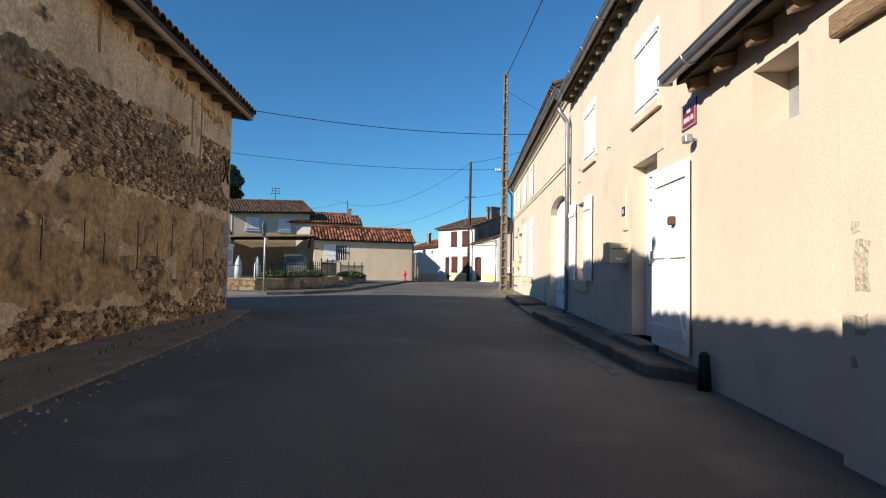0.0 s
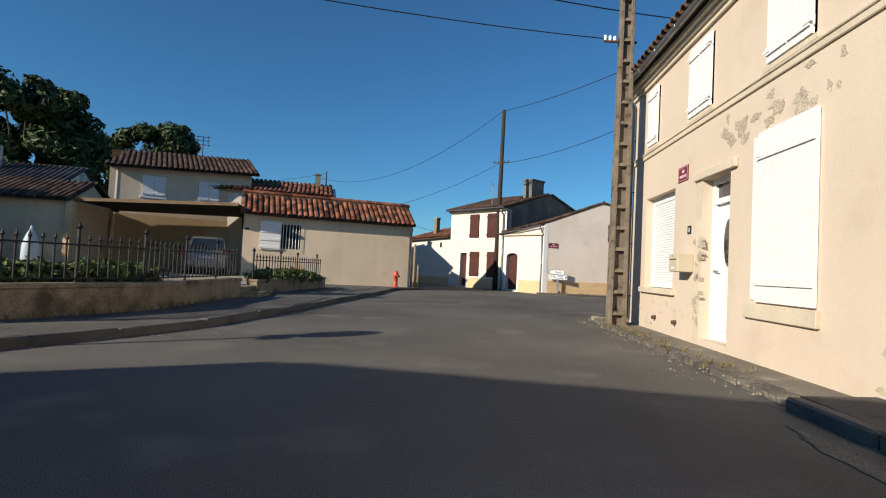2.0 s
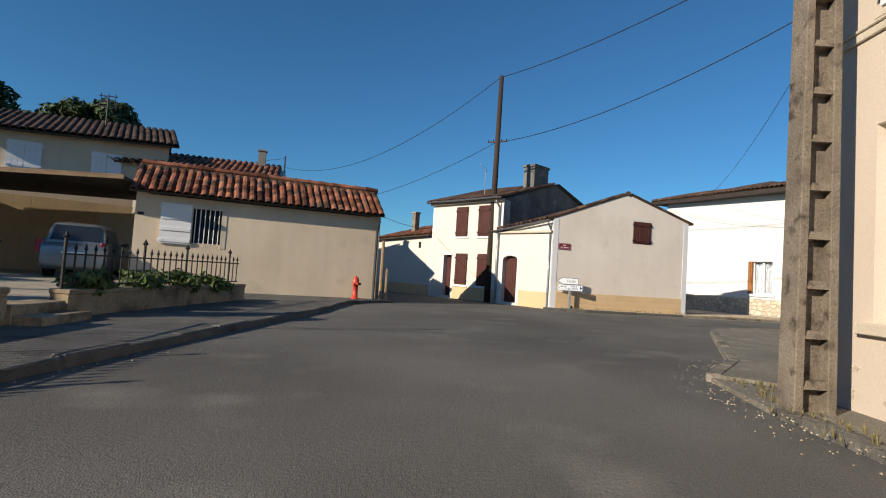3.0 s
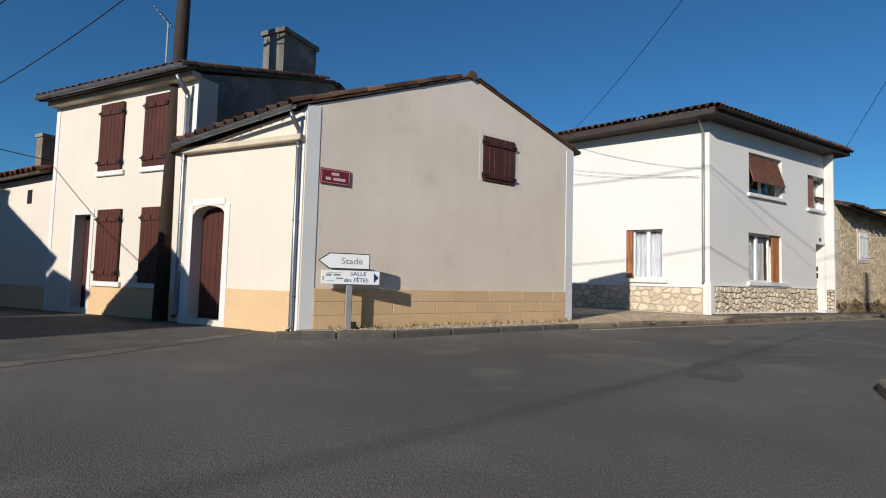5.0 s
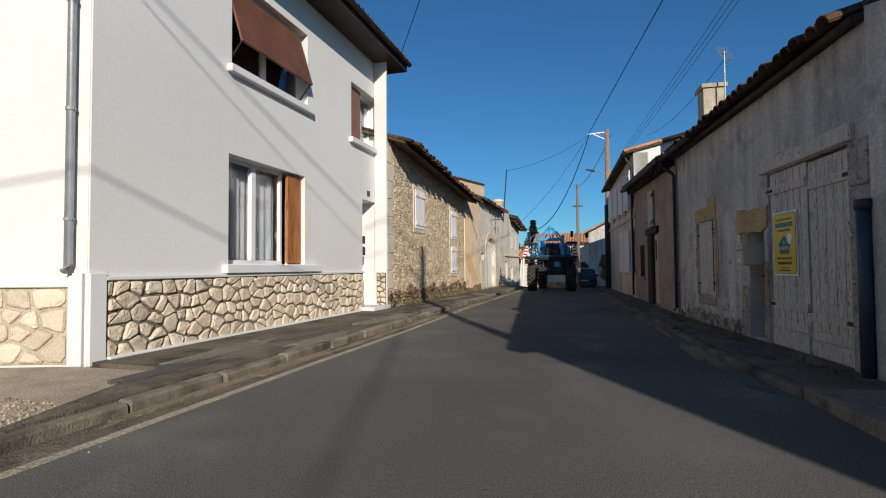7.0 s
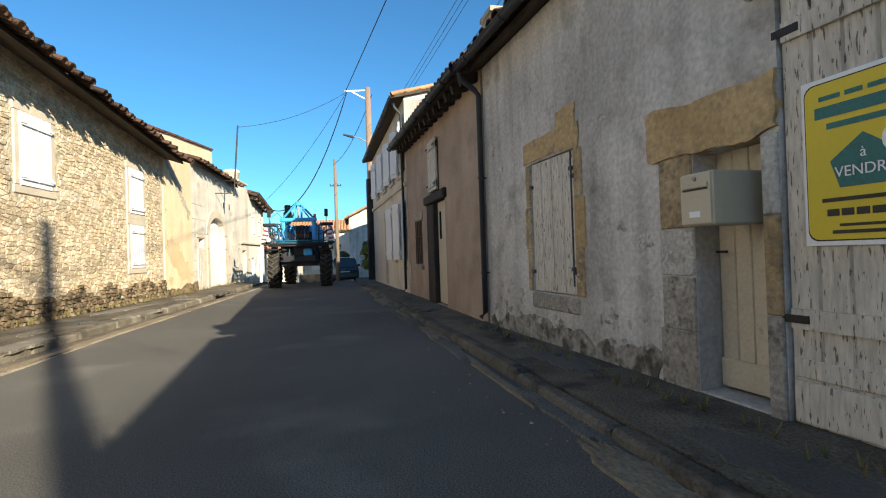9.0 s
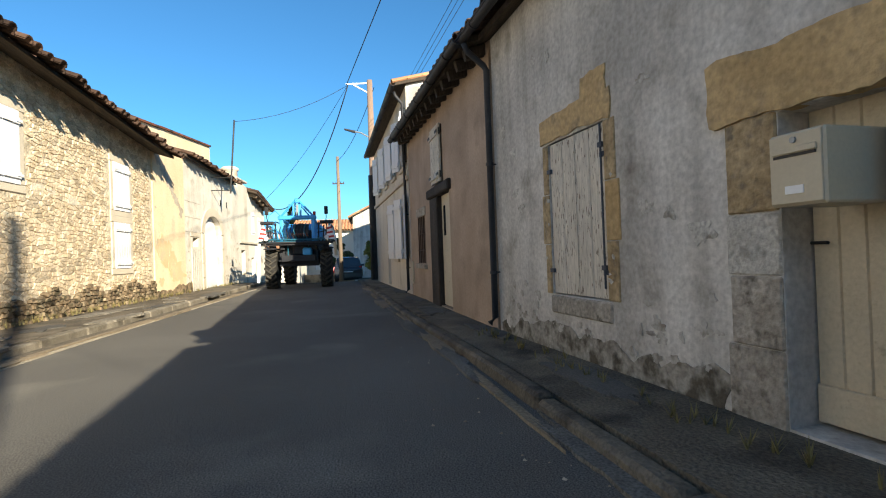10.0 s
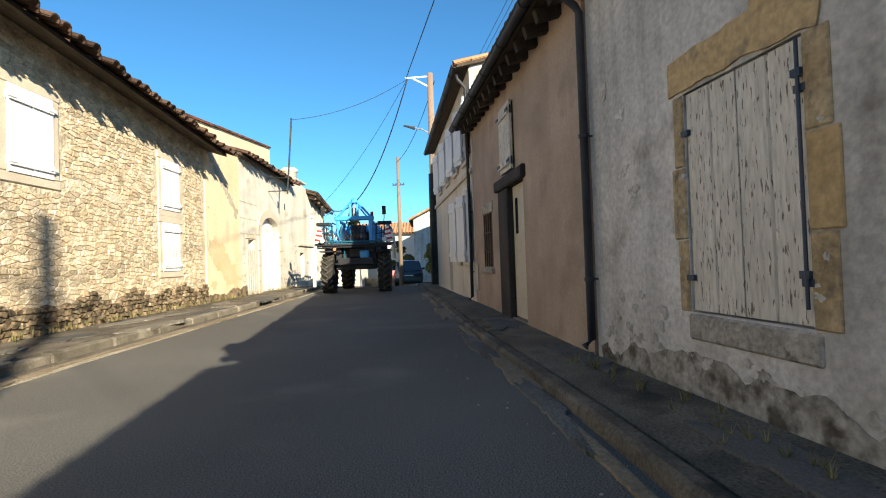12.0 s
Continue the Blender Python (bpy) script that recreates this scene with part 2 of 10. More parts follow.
kerb_worn = M("worn_kerb_concrete", (0.10, 0.086, 0.066), (0.20, 0.172, 0.132), 2.2, 50, stain=((0.055, 0.047, 0.037), 3.0, 0.50, 0.68), grain=0.35, bump=0.8, single=0.2)
dirt = M("dirt_verge", (0.20, 0.155, 0.10), (0.29, 0.225, 0.15), 2.0, 40, grain=0.3, bump=0.9)
gravel_mat = M("gravel", (0.34, 0.28, 0.20), (0.47, 0.40, 0.30), 3.0, 60, grain=0.4, bump=1.0)
pebble_mat = M("pebbles", (0.27, 0.23, 0.17), (0.43, 0.375, 0.29), 6.0, 60, grain=0.2, bump=0.3, island=0.55)
earth = M("earth", (0.16, 0.14, 0.08), (0.22, 0.19, 0.11), 0.3, 20, grain=0.3, bump=0.6)
lowwall_mat = M("garden_wall_render", (0.30, 0.225, 0.14), (0.42, 0.325, 0.21), 1.6, 25, stain=((0.13, 0.10, 0.065), 2.2, 0.48, 0.66), streak=0.45, grain=0.25, bump=0.7)
lowwall_stone = M("square_wall_stone", (0.19, 0.14, 0.085), (0.33, 0.25, 0.155), 3.0, 25, stain=((0.10, 0.075, 0.047), 5.0, 0.50, 0.66), grain=0.3, bump=0.8, single=0.25)
monument_mat = M("white_limestone", (0.58, 0.555, 0.51), (0.68, 0.65, 0.60), 1.0, 40, grain=0.06, bump=0.15, streak=0.12)
plaque_grey = M("grey_plaque", (0.25, 0.25, 0.26), (0.32, 0.32, 0.33), 2.0, 40, rough=0.4, grain=0.08)
shell_mat = M("painted_shell", (0.36, 0.43, 0.49), (0.46, 0.53, 0.58), 3.0, 40, rough=0.5, grain=0.12)
concrete = M("pole_concrete", (0.16, 0.135, 0.105), (0.25, 0.215, 0.17), 3.0, 50, grain=0.25, bump=0.5, stain=((0.09, 0.07, 0.052), 7.0, 0.55, 0.70))
pole_dark = M("weathered_pole_concrete", (0.14, 0.110, 0.080), (0.225, 0.18, 0.135), 3.0, 50, grain=0.25, bump=0.5, stain=((0.06, 0.045, 0.033), 7.0, 0.55, 0.70))
pole_wood = M("pole_timber", (0.037, 0.025, 0.019), (0.060, 0.041, 0.030), 3.0, 60, grain=0.25, bump=0.4, axis=(2, 2, 0.1))
pole_wood_red = M("reddish_pole_timber", (0.22, 0.145, 0.105), (0.34, 0.235, 0.175), 3.0, 60, grain=0.25, bump=0.4, axis=(2, 2, 0.1))
pole_wood_pale = M("pale_pole_timber", (0.19, 0.14, 0.10), (0.26, 0.20, 0.145), 3.0, 60, grain=0.2, bump=0.3, axis=(2, 2, 0.1))
wire_mat = M("cable_rubber", (0.012, 0.012, 0.013), (0.02, 0.02, 0.02), 5.0, 50, rough=0.6, bump=0.0)
sign_grey = M("galvanised_steel", (0.30, 0.31, 0.31), (0.38, 0.39, 0.39), 4.0, 60, rough=0.5, metal=0.5, grain=0.1)
sign_white = M("sign_white", (0.78, 0.79, 0.80), (0.82, 0.83, 0.84), 2.0, 60, rough=0.35, grain=0.03, bump=0.0, spec=0.5)
sign_black = M("sign_black", (0.015, 0.015, 0.017), (0.022, 0.022, 0.024), 2.0, 60, rough=0.4, bump=0.0)
sign_faded = M("faded_letter_grey", (0.20, 0.20, 0.19), (0.26, 0.26, 0.25), 2.0, 60, rough=0.4, bump=0.0)
sign_blue = M("sign_blue", (0.01, 0.03, 0.16), (0.014, 0.04, 0.19), 2.0, 60, rough=0.4, bump=0.0)
plate_red = M("enamel_maroon", (0.17, 0.012, 0.025), (0.20, 0.016, 0.03), 2.0, 60, rough=0.3, grain=0.06, bump=0.0, spec=0.5)
plate_pale = M("enamel_pale_pink", (0.62, 0.48, 0.46), (0.68, 0.53, 0.50), 2.0, 60, rough=0.35, bump=0.0)
poster_yellow = M("poster_yellow", (0.68, 0.52, 0.04), (0.74, 0.57, 0.05), 1.0, 60, rough=0.45, grain=0.03, bump=0.0)
poster_green = M("poster_teal", (0.02, 0.14, 0.13), (0.03, 0.17, 0.16), 1.0, 60, rough=0.45, bump=0.0)
hydrant_red = M("hydrant_red", (0.50, 0.045, 0.022), (0.58, 0.06, 0.03), 4.0, 60, rough=0.45, grain=0.1, bump=0.1, spec=0.5)
box_beige = M("beige_sheet_metal", (0.52, 0.45, 0.33), (0.56, 0.49, 0.36), 2.0, 60, rough=0.45, grain=0.05, bump=0.05, spec=0.4)
box_tan = M("tan_sheet_metal", (0.50, 0.42, 0.30), (0.54, 0.46, 0.33), 2.0, 60, rough=0.45, grain=0.05, bump=0.05)
# Flat black standing in for unlit rooms and vent depths.
black = M("unlit_black", (0.01, 0.01, 0.011), (0.016, 0.016, 0.016), 2.0, 40, rough=0.8, bump=0.0)
curtain = M("net_curtain", (0.24, 0.24, 0.26), (0.34, 0.34, 0.36), 3.0, 80, grain=0.1, bump=0.1)
leaf_dark = M("oak_leaves", (0.030, 0.050, 0.016), (0.060, 0.095, 0.028), 0.8, 20, rough=0.6, grain=0.2, bump=0.0, island=0.4)
leaf_light = M("acacia_leaves", (0.09, 0.125, 0.035), (0.14, 0.18, 0.06), 0.8, 20, rough=0.6, grain=0.2, bump=0.0, island=0.35)
leaf_hedge = M("shrub_leaves", (0.055, 0.095, 0.025), (0.11, 0.16, 0.045), 2.0, 20, rough=0.55, grain=0.2, bump=0.0, island=0.4)
leaf_fir = M("fir_needles", (0.014, 0.028, 0.018), (0.028, 0.048, 0.028), 1.0, 20, rough=0.7, grain=0.2, bump=0.0, island=0.35)
# Dark hedge leaves, lowered further for the shade they stand in.
leaf_hedge_shaded = M("shaded_hedge_leaves", (0.010, 0.017, 0.008), (0.024, 0.036, 0.016), 1.0, 20, rough=0.95, grain=0.2, bump=0.0, island=0.35, spec=0.05)
leaf_palm = M("loquat_leaves", (0.10, 0.14, 0.03), (0.20, 0.22, 0.05), 1.0, 20, rough=0.5, grain=0.2, bump=0.0, island=0.4)
grass_mat = M("dry_grass", (0.16, 0.15, 0.06), (0.26, 0.22, 0.10), 3.0, 30, rough=0.8, bump=0.0, island=0.4)
bark = M("bark", (0.07, 0.055, 0.04), (0.12, 0.095, 0.07), 4.0, 30, grain=0.3, bump=0.8)
car_silver = M("silver_car_paint", (0.24, 0.255, 0.27), (0.27, 0.285, 0.30), 0.5, 60, rough=0.28, metal=0.6, grain=0.02, bump=0.0, spec=0.5)
car_dark = M("dark_car_paint", (0.035, 0.04, 0.05), (0.045, 0.05, 0.06), 0.5, 60, rough=0.22, metal=0.4, grain=0.02, bump=0.0, spec=0.6)
beige_render = M("beige_render", (0.62, 0.495, 0.355), (0.70, 0.575, 0.425), 0.7, 45, stain=((0.50, 0.40, 0.285), 1.1, 0.58, 0.8), grain=0.10, bump=0.22, streak=0.10)
bare_mortar = M("bare_mortar", (0.37, 0.31, 0.235), (0.50, 0.425, 0.33), 5.0, 40, grain=0.25, bump=0.7)
dark_timber = M("blackened_timber", (0.028, 0.022, 0.018), (0.06, 0.046, 0.036), 4.0, 60, grain=0.3, bump=0.8, axis=(1, 1, 0.2))
foot_iron = M("blue_grey_iron", (0.045, 0.055, 0.075), (0.07, 0.08, 0.10), 4.0, 50, rough=0.5, metal=0.2, grain=0.15, bump=0.2)
# Dark grey render with paler mottling and upright streaks.
dark_grey_render = M("dark_mottled_render", (0.11, 0.105, 0.095), (0.20, 0.19, 0.17), 1.2, 30, stain=((0.27, 0.25, 0.22), 2.0, 0.56, 0.7), streak=0.5, grain=0.25, bump=0.5)
slate_mat = M("dark_slate", (0.035, 0.037, 0.042), (0.07, 0.072, 0.078), 2.0, 30, rough=0.6, grain=0.2, bump=0.3, island=0.35)
foot_grey = M("damp_foot_render", (0.36, 0.335, 0.30), (0.50, 0.47, 0.425), 3.0, 30, stain=((0.25, 0.22, 0.18), 9.0, 0.50, 0.66), grain=0.26, bump=0.5)
brown_stone = M("brown_stone", (0.32, 0.225, 0.12), (0.46, 0.345, 0.20), 4.0, 30, stain=((0.22, 0.175, 0.12), 12.0, 0.56, 0.70), grain=0.35, bump=0.9)
limewash = M("limewashed_stone", (0.42, 0.395, 0.35), (0.58, 0.56, 0.51), 5.0, 40, stain=((0.27, 0.235, 0.19), 9.0, 0.56, 0.68), grain=0.3, bump=0.8)
flake_spot = M("flaked_render", (0.47, 0.395, 0.295), (0.58, 0.49, 0.375), 5.0, 40, grain=0.2, bump=0.6)
peach = M("peach_limewash", (0.62, 0.43, 0.24), (0.70, 0.52, 0.31), 2.0, 40, stain=((0.55, 0.44, 0.29), 4.0, 0.5, 0.7), grain=0.15, bump=0.4)
rust_run = M("rust_run", (0.26, 0.145, 0.06), (0.36, 0.22, 0.10), 3.0, 20, grain=0.3, bump=0.4, axis=(1, 1, 0.2))
dusty_rubber = M("dusty_tyre_rubber", (0.035, 0.032, 0.028), (0.085, 0.075, 0.06), 6.0, 40, rough=0.9, grain=0.3, bump=0.3)
rubber = M("tyre_rubber", (0.016, 0.015, 0.014), (0.03, 0.027, 0.024), 5.0, 40, rough=0.85, grain=0.2, bump=0.2)
tail_red = M("tail_lamp_red", (0.32, 0.012, 0.012), (0.38, 0.016, 0.014), 4.0, 40, rough=0.2, bump=0.0, spec=0.6)
tractor_blue = M("machine_blue_paint", (0.035, 0.30, 0.66), (0.055, 0.37, 0.74), 2.0, 40, rough=0.4, grain=0.1, bump=0.05, spec=0.5)
tractor_dark = M("machine_dark_steel", (0.02, 0.021, 0.026), (0.04, 0.04, 0.045), 3.0, 40, rough=0.55, metal=0.3, grain=0.15)
tractor_teal = M("machine_teal_paint", (0.012, 0.085, 0.13), (0.02, 0.12, 0.17), 2.0, 40, rough=0.45, grain=0.15, bump=0.1)
cushion_red = M("worn_red_vinyl", (0.20, 0.05, 0.03), (0.27, 0.075, 0.04), 3.0, 40, rough=0.6, grain=0.15)
stripe_red = M("reflective_red", (0.50, 0.04, 0.03), (0.55, 0.05, 0.04), 3.0, 40, rough=0.4, bump=0.0)
lens_clear = M("lamp_lens", (0.55, 0.57, 0.60), (0.60, 0.62, 0.65), 3.0, 40, rough=0.12, bump=0.0, spec=0.7)

glass = bpy.data.materials.new("window_glass")
glass.use_nodes = True
gp = glass.node_tree.nodes["Principled BSDF"]
gp.inputs["Base Color"].default_value = (0.80, 0.84, 0.86, 1)
gp.inputs["Roughness"].default_value, gp.inputs["IOR"].default_value = 0.03, 1.5
gp.inputs["Transmission Weight"].default_value = 1.0
car_glass = M("tinted_car_glass", (0.02, 0.024, 0.028), (0.024, 0.028, 0.032), 1.0, 40, rough=0.05, bump=0.0, grain=0.0, spec=0.8)


# ---- building helpers ----
ORG = {}


def thing(name, loc, label, category, group="", kind=""):
    """A top-level Empty at the base of a thing, which its parts hang under."""
    ob = new(name)
    ob.location, ob.empty_display_size = loc, 0.2
    ORG[ob.name] = Vector(loc)
    return tagged(ob, label, category, group, kind)


def part(name, bm, material, parent, label="", smooth=False):
    """Links a bmesh, given in world places, as one mesh under a thing or a part."""
    me = bpy.data.meshes.new(name)
    bmesh.ops.translate(bm, verts=bm.verts, vec=-ORG[parent.name])
    bmesh.ops.recalc_face_normals(bm, faces=bm.faces)
    bm.to_mesh(me)
    bm.free()
    me.materials.append(material)
    if smooth:
        for f in me.polygons:
            f.use_smooth = True
    ob = new(name, me)
    ob.parent = parent
    ORG[ob.name] = ORG[parent.name]
    if label:
        ob["label"] = label
    return ob


def solo(name, bm, material, label, category, kind="", group="", smooth=False):
    """One mesh that is a whole thing, or a piece of the setting."""
    me = bpy.data.meshes.new(name)
    bmesh.ops.recalc_face_normals(bm, faces=bm.faces)
    bm.to_mesh(me)
    bm.free()
    me.materials.append(material)
    if smooth:
        for f in me.polygons:
            f.use_smooth = True
    ob = new(name, me)
    ORG[ob.name] = Vector((0, 0, 0))
    return tagged(ob, label, category, group, kind)


class Face:
    """A facade: s metres along it from o, off metres out of it, z up. side: +1 when its street lies to the left of its direction."""

    def __init__(self, o, d, side):
        self.o = Vector((o[0], o[1]))
        self.d = Vector((d[0], d[1])).normalized()
        self.n = Vector((-self.d.y, self.d.x)) * side

    def at(self, s, off, z):
        p = self.o + self.d * s + self.n * off
        return Vector((p.x, p.y, z))


def quad_prism(bm, front, back):
    """A closed prism between two outlines of equally many points."""
    a, b = [bm.verts.new(p) for p in front], [bm.verts.new(p) for p in back]
    bm.faces.new(a), bm.faces.new(b[::-1])
    for i in range(len(a)):
        j = (i + 1) % len(a)
        bm.faces.new((a[i], b[i], b[j], a[j]))


def fbox(bm, F, s0, s1, o0, o1, z0, z1):
    """A box along a facade."""
    quad_prism(bm, [F.at(s0, o1, z0), F.at(s1, o1, z0), F.at(s1, o1, z1), F.at(s0, o1, z1)],
               [F.at(s0, o0, z0), F.at(s1, o0, z0), F.at(s1, o0, z1), F.at(s0, o0, z1)])
    return bm


def BM():
    return bmesh.new()


def bevelled(bm, width=0.006, segments=1):
    bmesh.ops.bevel(bm, geom=list(bm.edges), offset=width, segments=segments, affect="EDGES", profile=0.5, clamp_overlap=True)
    return bm


def weld(bm):
    """Joins touching blocks into one body and takes out the faces between them."""
    bmesh.ops.remove_doubles(bm, verts=bm.verts, dist=1e-4)
    bm.verts.index_update()
    seen = {}
    for f in bm.faces:
        seen.setdefault(frozenset(v.index for v in f.verts), []).append(f)
    bmesh.ops.delete(bm, geom=[f for fs in seen.values() if len(fs) > 1 for f in fs], context="FACES_ONLY")


def grooved(bm, G, s0, s1, off, thick, z0, z1, boards, cut=0.006):
    """One leaf of upright boards: a body with V joints down its face."""
    w = (s1 - s0) / boards
    line = [(s0, off + thick)]
    for i in range(1, boards):
        c = s0 + i * w
        line += [(c - cut, off + thick), (c, off + thick - cut * 1.6), (c + cut, off + thick)]
    line += [(s1, off + thick), (s1, off), (s0, off)]
    quad_prism(bm, [G.at(s, o, z0) for s, o in line], [G.at(s, o, z1) for s, o in line])
    return bm


def wall(parent, F, s0, s1, z0, top, openings, material, thick=0.4, name="wall", label=""):
    """A wall with thickness. top: a height or pairs (s, z). openings: (s0, s1, z0, z1) or with an arch's rise as a fifth."""
    tops = [(s0, top), (s1, top)] if not isinstance(top, (list, tuple)) else list(top)

    def height(s):
        for (a, za), (b, zb) in zip(tops, tops[1:]):
            if s <= b + 1e-6:
                return za + (zb - za) * (s - a) / (b - a)
        return tops[-1][1]

    cuts = {s0, s1} | {s for s, _ in tops if s0 < s < s1}
    ops = [(*o, 0.0) if len(o) == 4 else tuple(o) for o in openings]
    for a, b, _, _, rise in ops:
        cuts |= {a, b}
        if rise:
            cuts |= {a + (b - a) * i / 12 for i in range(1, 12)}
    cuts = sorted(c for c in cuts if s0 <= c <= s1)
    bm = BM()
    for a, b in zip(cuts, cuts[1:]):
        if b - a < 1e-4:
            continue
        mid = (a + b) / 2
        low = (z0, z0)
        for p, q, za, zb, rise in sorted((o for o in ops if o[0] < mid < o[1]), key=lambda o: o[2]):
            if za > low[0] + 1e-4:
                quad_prism(bm, [F.at(a, 0, low[0]), F.at(b, 0, low[1]), F.at(b, 0, za), F.at(a, 0, za)],
                           [F.at(a, -thick, low[0]), F.at(b, -thick, low[1]), F.at(b, -thick, za), F.at(a, -thick, za)])
            arc = [zb + rise * math.sqrt(max(0.0, 1 - ((2 * s - p - q) / (q - p)) ** 2)) for s in (a, b)]
            low = tuple(arc)
        quad_prism(bm, [F.at(a, 0, low[0]), F.at(b, 0, low[1]), F.at(b, 0, height(b)), F.at(a, 0, height(a))],
                   [F.at(a, -thick, low[0]), F.at(b, -thick, low[1]), F.at(b, -thick, height(b)), F.at(a, -thick, height(a))])
    weld(bm)
    return part(name, bm, material, parent, label)


def patch(parent, F, s0, s1, z0, z1, material, name="plaster_patch", off=0.004, rag=0.08, seed=1, steps=26, label="", rag_low=None, depth=0.05):
    """A flake of plaster or bare masonry with a worn outline, let into the wall and a few millimetres proud."""
    low = rag if rag_low is None else rag_low
    outline = []

    def worn(s, z):
        return 1.15 * noise.noise(Vector((s * 2.1, z * 2.1, seed * 7.3))) + 0.75 * noise.noise(Vector((s * 6.0, z * 6.0, seed * 3.1))) + 0.4 * noise.noise(Vector((s * 19.0, z * 19.0, seed * 1.7)))

    for (sa, za), (sb, zb), d, amount in (((s0, z0), (s1, z0), (0, 1), low), ((s1, z0), (s1, z1), (1, 0), rag), ((s1, z1), (s0, z1), (0, 1), rag), ((s0, z1), (s0, z0), (1, 0), rag)):
        n = max(4, min(160, int(math.hypot(sb - sa, zb - za) / 0.04)))
        for i in range(n):
            s, z = sa + (sb - sa) * i / n, za + (zb - za) * i / n
            w = amount * worn(s, z)
            outline.append((s + d[0] * w, z + d[1] * w))
    bm = BM()
    quad_prism(bm, [F.at(s, off, z) for s, z in outline], [F.at(s, -depth, z) for s, z in outline])
    return part(name, bm, material, parent, label)


def cells(w, h, sx, sy, seed, jitter=0.36):
    """Voronoi cells of a jittered, staggered grid over a w by h field, as lists of corners."""
    rnd = random.Random(seed)
    nx, ny = max(2, round(w / sx)), max(2, round(h / sy))
    k = sy / sx
    seeds = {}
    for j in range(ny):
        for i in range(nx):
            seeds[i, j] = ((i + 0.5 + (0.25 if j % 2 else -0.25) + rnd.uniform(-jitter, jitter)) * w / nx * k, (j + 0.5 + rnd.uniform(-jitter, jitter)) * h / ny)
    out = []
    for (i, j), (x, y) in seeds.items():
        poly = [(0, 0), (w * k, 0), (w * k, h), (0, h)]
        for dj in (0, -1, 1, -2, 2):
            for di in (0, -1, 1, -2, 2, -3, 3):
                o = seeds.get((i + di, j + dj))
                if o is None or (di == 0 and dj == 0) or len(poly) < 3:
                    continue
                u, v = o
                mx, my, dx, dy = (x + u) / 2, (y + v) / 2, u - x, v - y
                cut = []
                for n in range(len(poly)):
                    p, q = poly[n], poly[(n + 1) % len(poly)]
                    sp, sq = (p[0] - mx) * dx + (p[1] - my) * dy, (q[0] - mx) * dx + (q[1] - my) * dy
                    if sp <= 0:
                        cut.append(p)
                    if sp * sq < 0:
                        f = sp / (sp - sq)
                        cut.append((p[0] + (q[0] - p[0]) * f, p[1] + (q[1] - p[1]) * f))
                poly = cut
        if len(poly) >= 3:
            out.append([(p[0] / k, p[1]) for p in poly])
    return out


def shrunk(poly, d):
    """The corners drawn in towards the middle by about d."""
    cx, cy = sum(p[0] for p in poly) / len(poly), sum(p[1] for p in poly) / len(poly)
    r = []
    for x, y in poly:
        l = math.hypot(x - cx, y - cy) or 1
        f = max(0.3, 1 - d / l)
        r.append((cx + (x - cx) * f, cy + (y - cy) * f))
    return r


def shut(parent, F, s0, s1, depth, off, z0, run, pitch, material, rmat, z1=None, low=-0.1, sides=""):
    """Back wall, back roof slope and missing side walls of a house whose front slope is known."""
    z1 = z0 if z1 is None else z1
    turn = 1 if F.n.dot(Vector((-F.d.y, F.d.x))) > 0 else -1
    K = Face(F.at(s1, -depth, 0)[:2], -F.d, turn)
    back = depth + 0.25 + off - run
    ea, eb = z1 + (run - back) * pitch, z0 + (run - back) * pitch
    wall(parent, K, 0.0, s1 - s0, low, [(0.0, ea + 0.1 * pitch), (s1 - s0, eb + 0.1 * pitch)], [], material, thick=0.3, name="back_wall")
    roof(parent, K, 0.0, s1 - s0, 0.25, ea, back, pitch, rmat, z1=eb, gap=0.27, step=0.45, seed=9)
    for side in sides:
        s, z = (s0, z0) if side == "a" else (s1, z1)
        out = -F.d if side == "a" else F.d
        d = -F.n
        S = Face(F.at(s, 0, 0)[:2], d, 1 if Vector((-d.y, d.x)).dot(out) > 0 else -1)
        top = z + run * pitch - 0.07
        wall(parent, S, 0.42, depth - 0.3, low, [(0.42, z + (off + 0.42) * pitch - 0.07), (run - off, top), (depth - 0.3, top - (depth - 0.3 - run + off) * pitch)], [], material, thick=0.3, name="side_wall")


def tube(bm, pts, r, seg=8, r1=None):
    """A round bar through points."""
    rings = []
    n = len(pts)
    for i, p in enumerate(pts):
        p = Vector(p)
        d = (Vector(pts[min(i + 1, n - 1)]) - Vector(pts[max(i - 1, 0)])).normalized()
        u = d.orthogonal().normalized() if abs(d.z) > 0.9 else d.cross(Vector((0, 0, 1))).normalized()
        v = d.cross(u)
        rr = r if r1 is None else r + (r1 - r) * i / (n - 1)
        rings.append([bm.verts.new(p + (u * math.cos(a) + v * math.sin(a)) * rr) for a in (2 * math.pi * k / seg for k in range(seg))])
    for a, b in zip(rings, rings[1:]):
        for k in range(seg):
            bm.faces.new((a[k], a[(k + 1) % seg], b[(k + 1) % seg], b[k]))
    bm.faces.new(rings[0][::-1]), bm.faces.new(rings[-1])
    return bm


def box(bm, x0, x1, y0, y1, z0, z1):
    quad_prism(bm, [(x0, y0, z0), (x1, y0, z0), (x1, y0, z1), (x0, y0, z1)], [(x0, y1, z0), (x1, y1, z0), (x1, y1, z1), (x0, y1, z1)])
    return bm


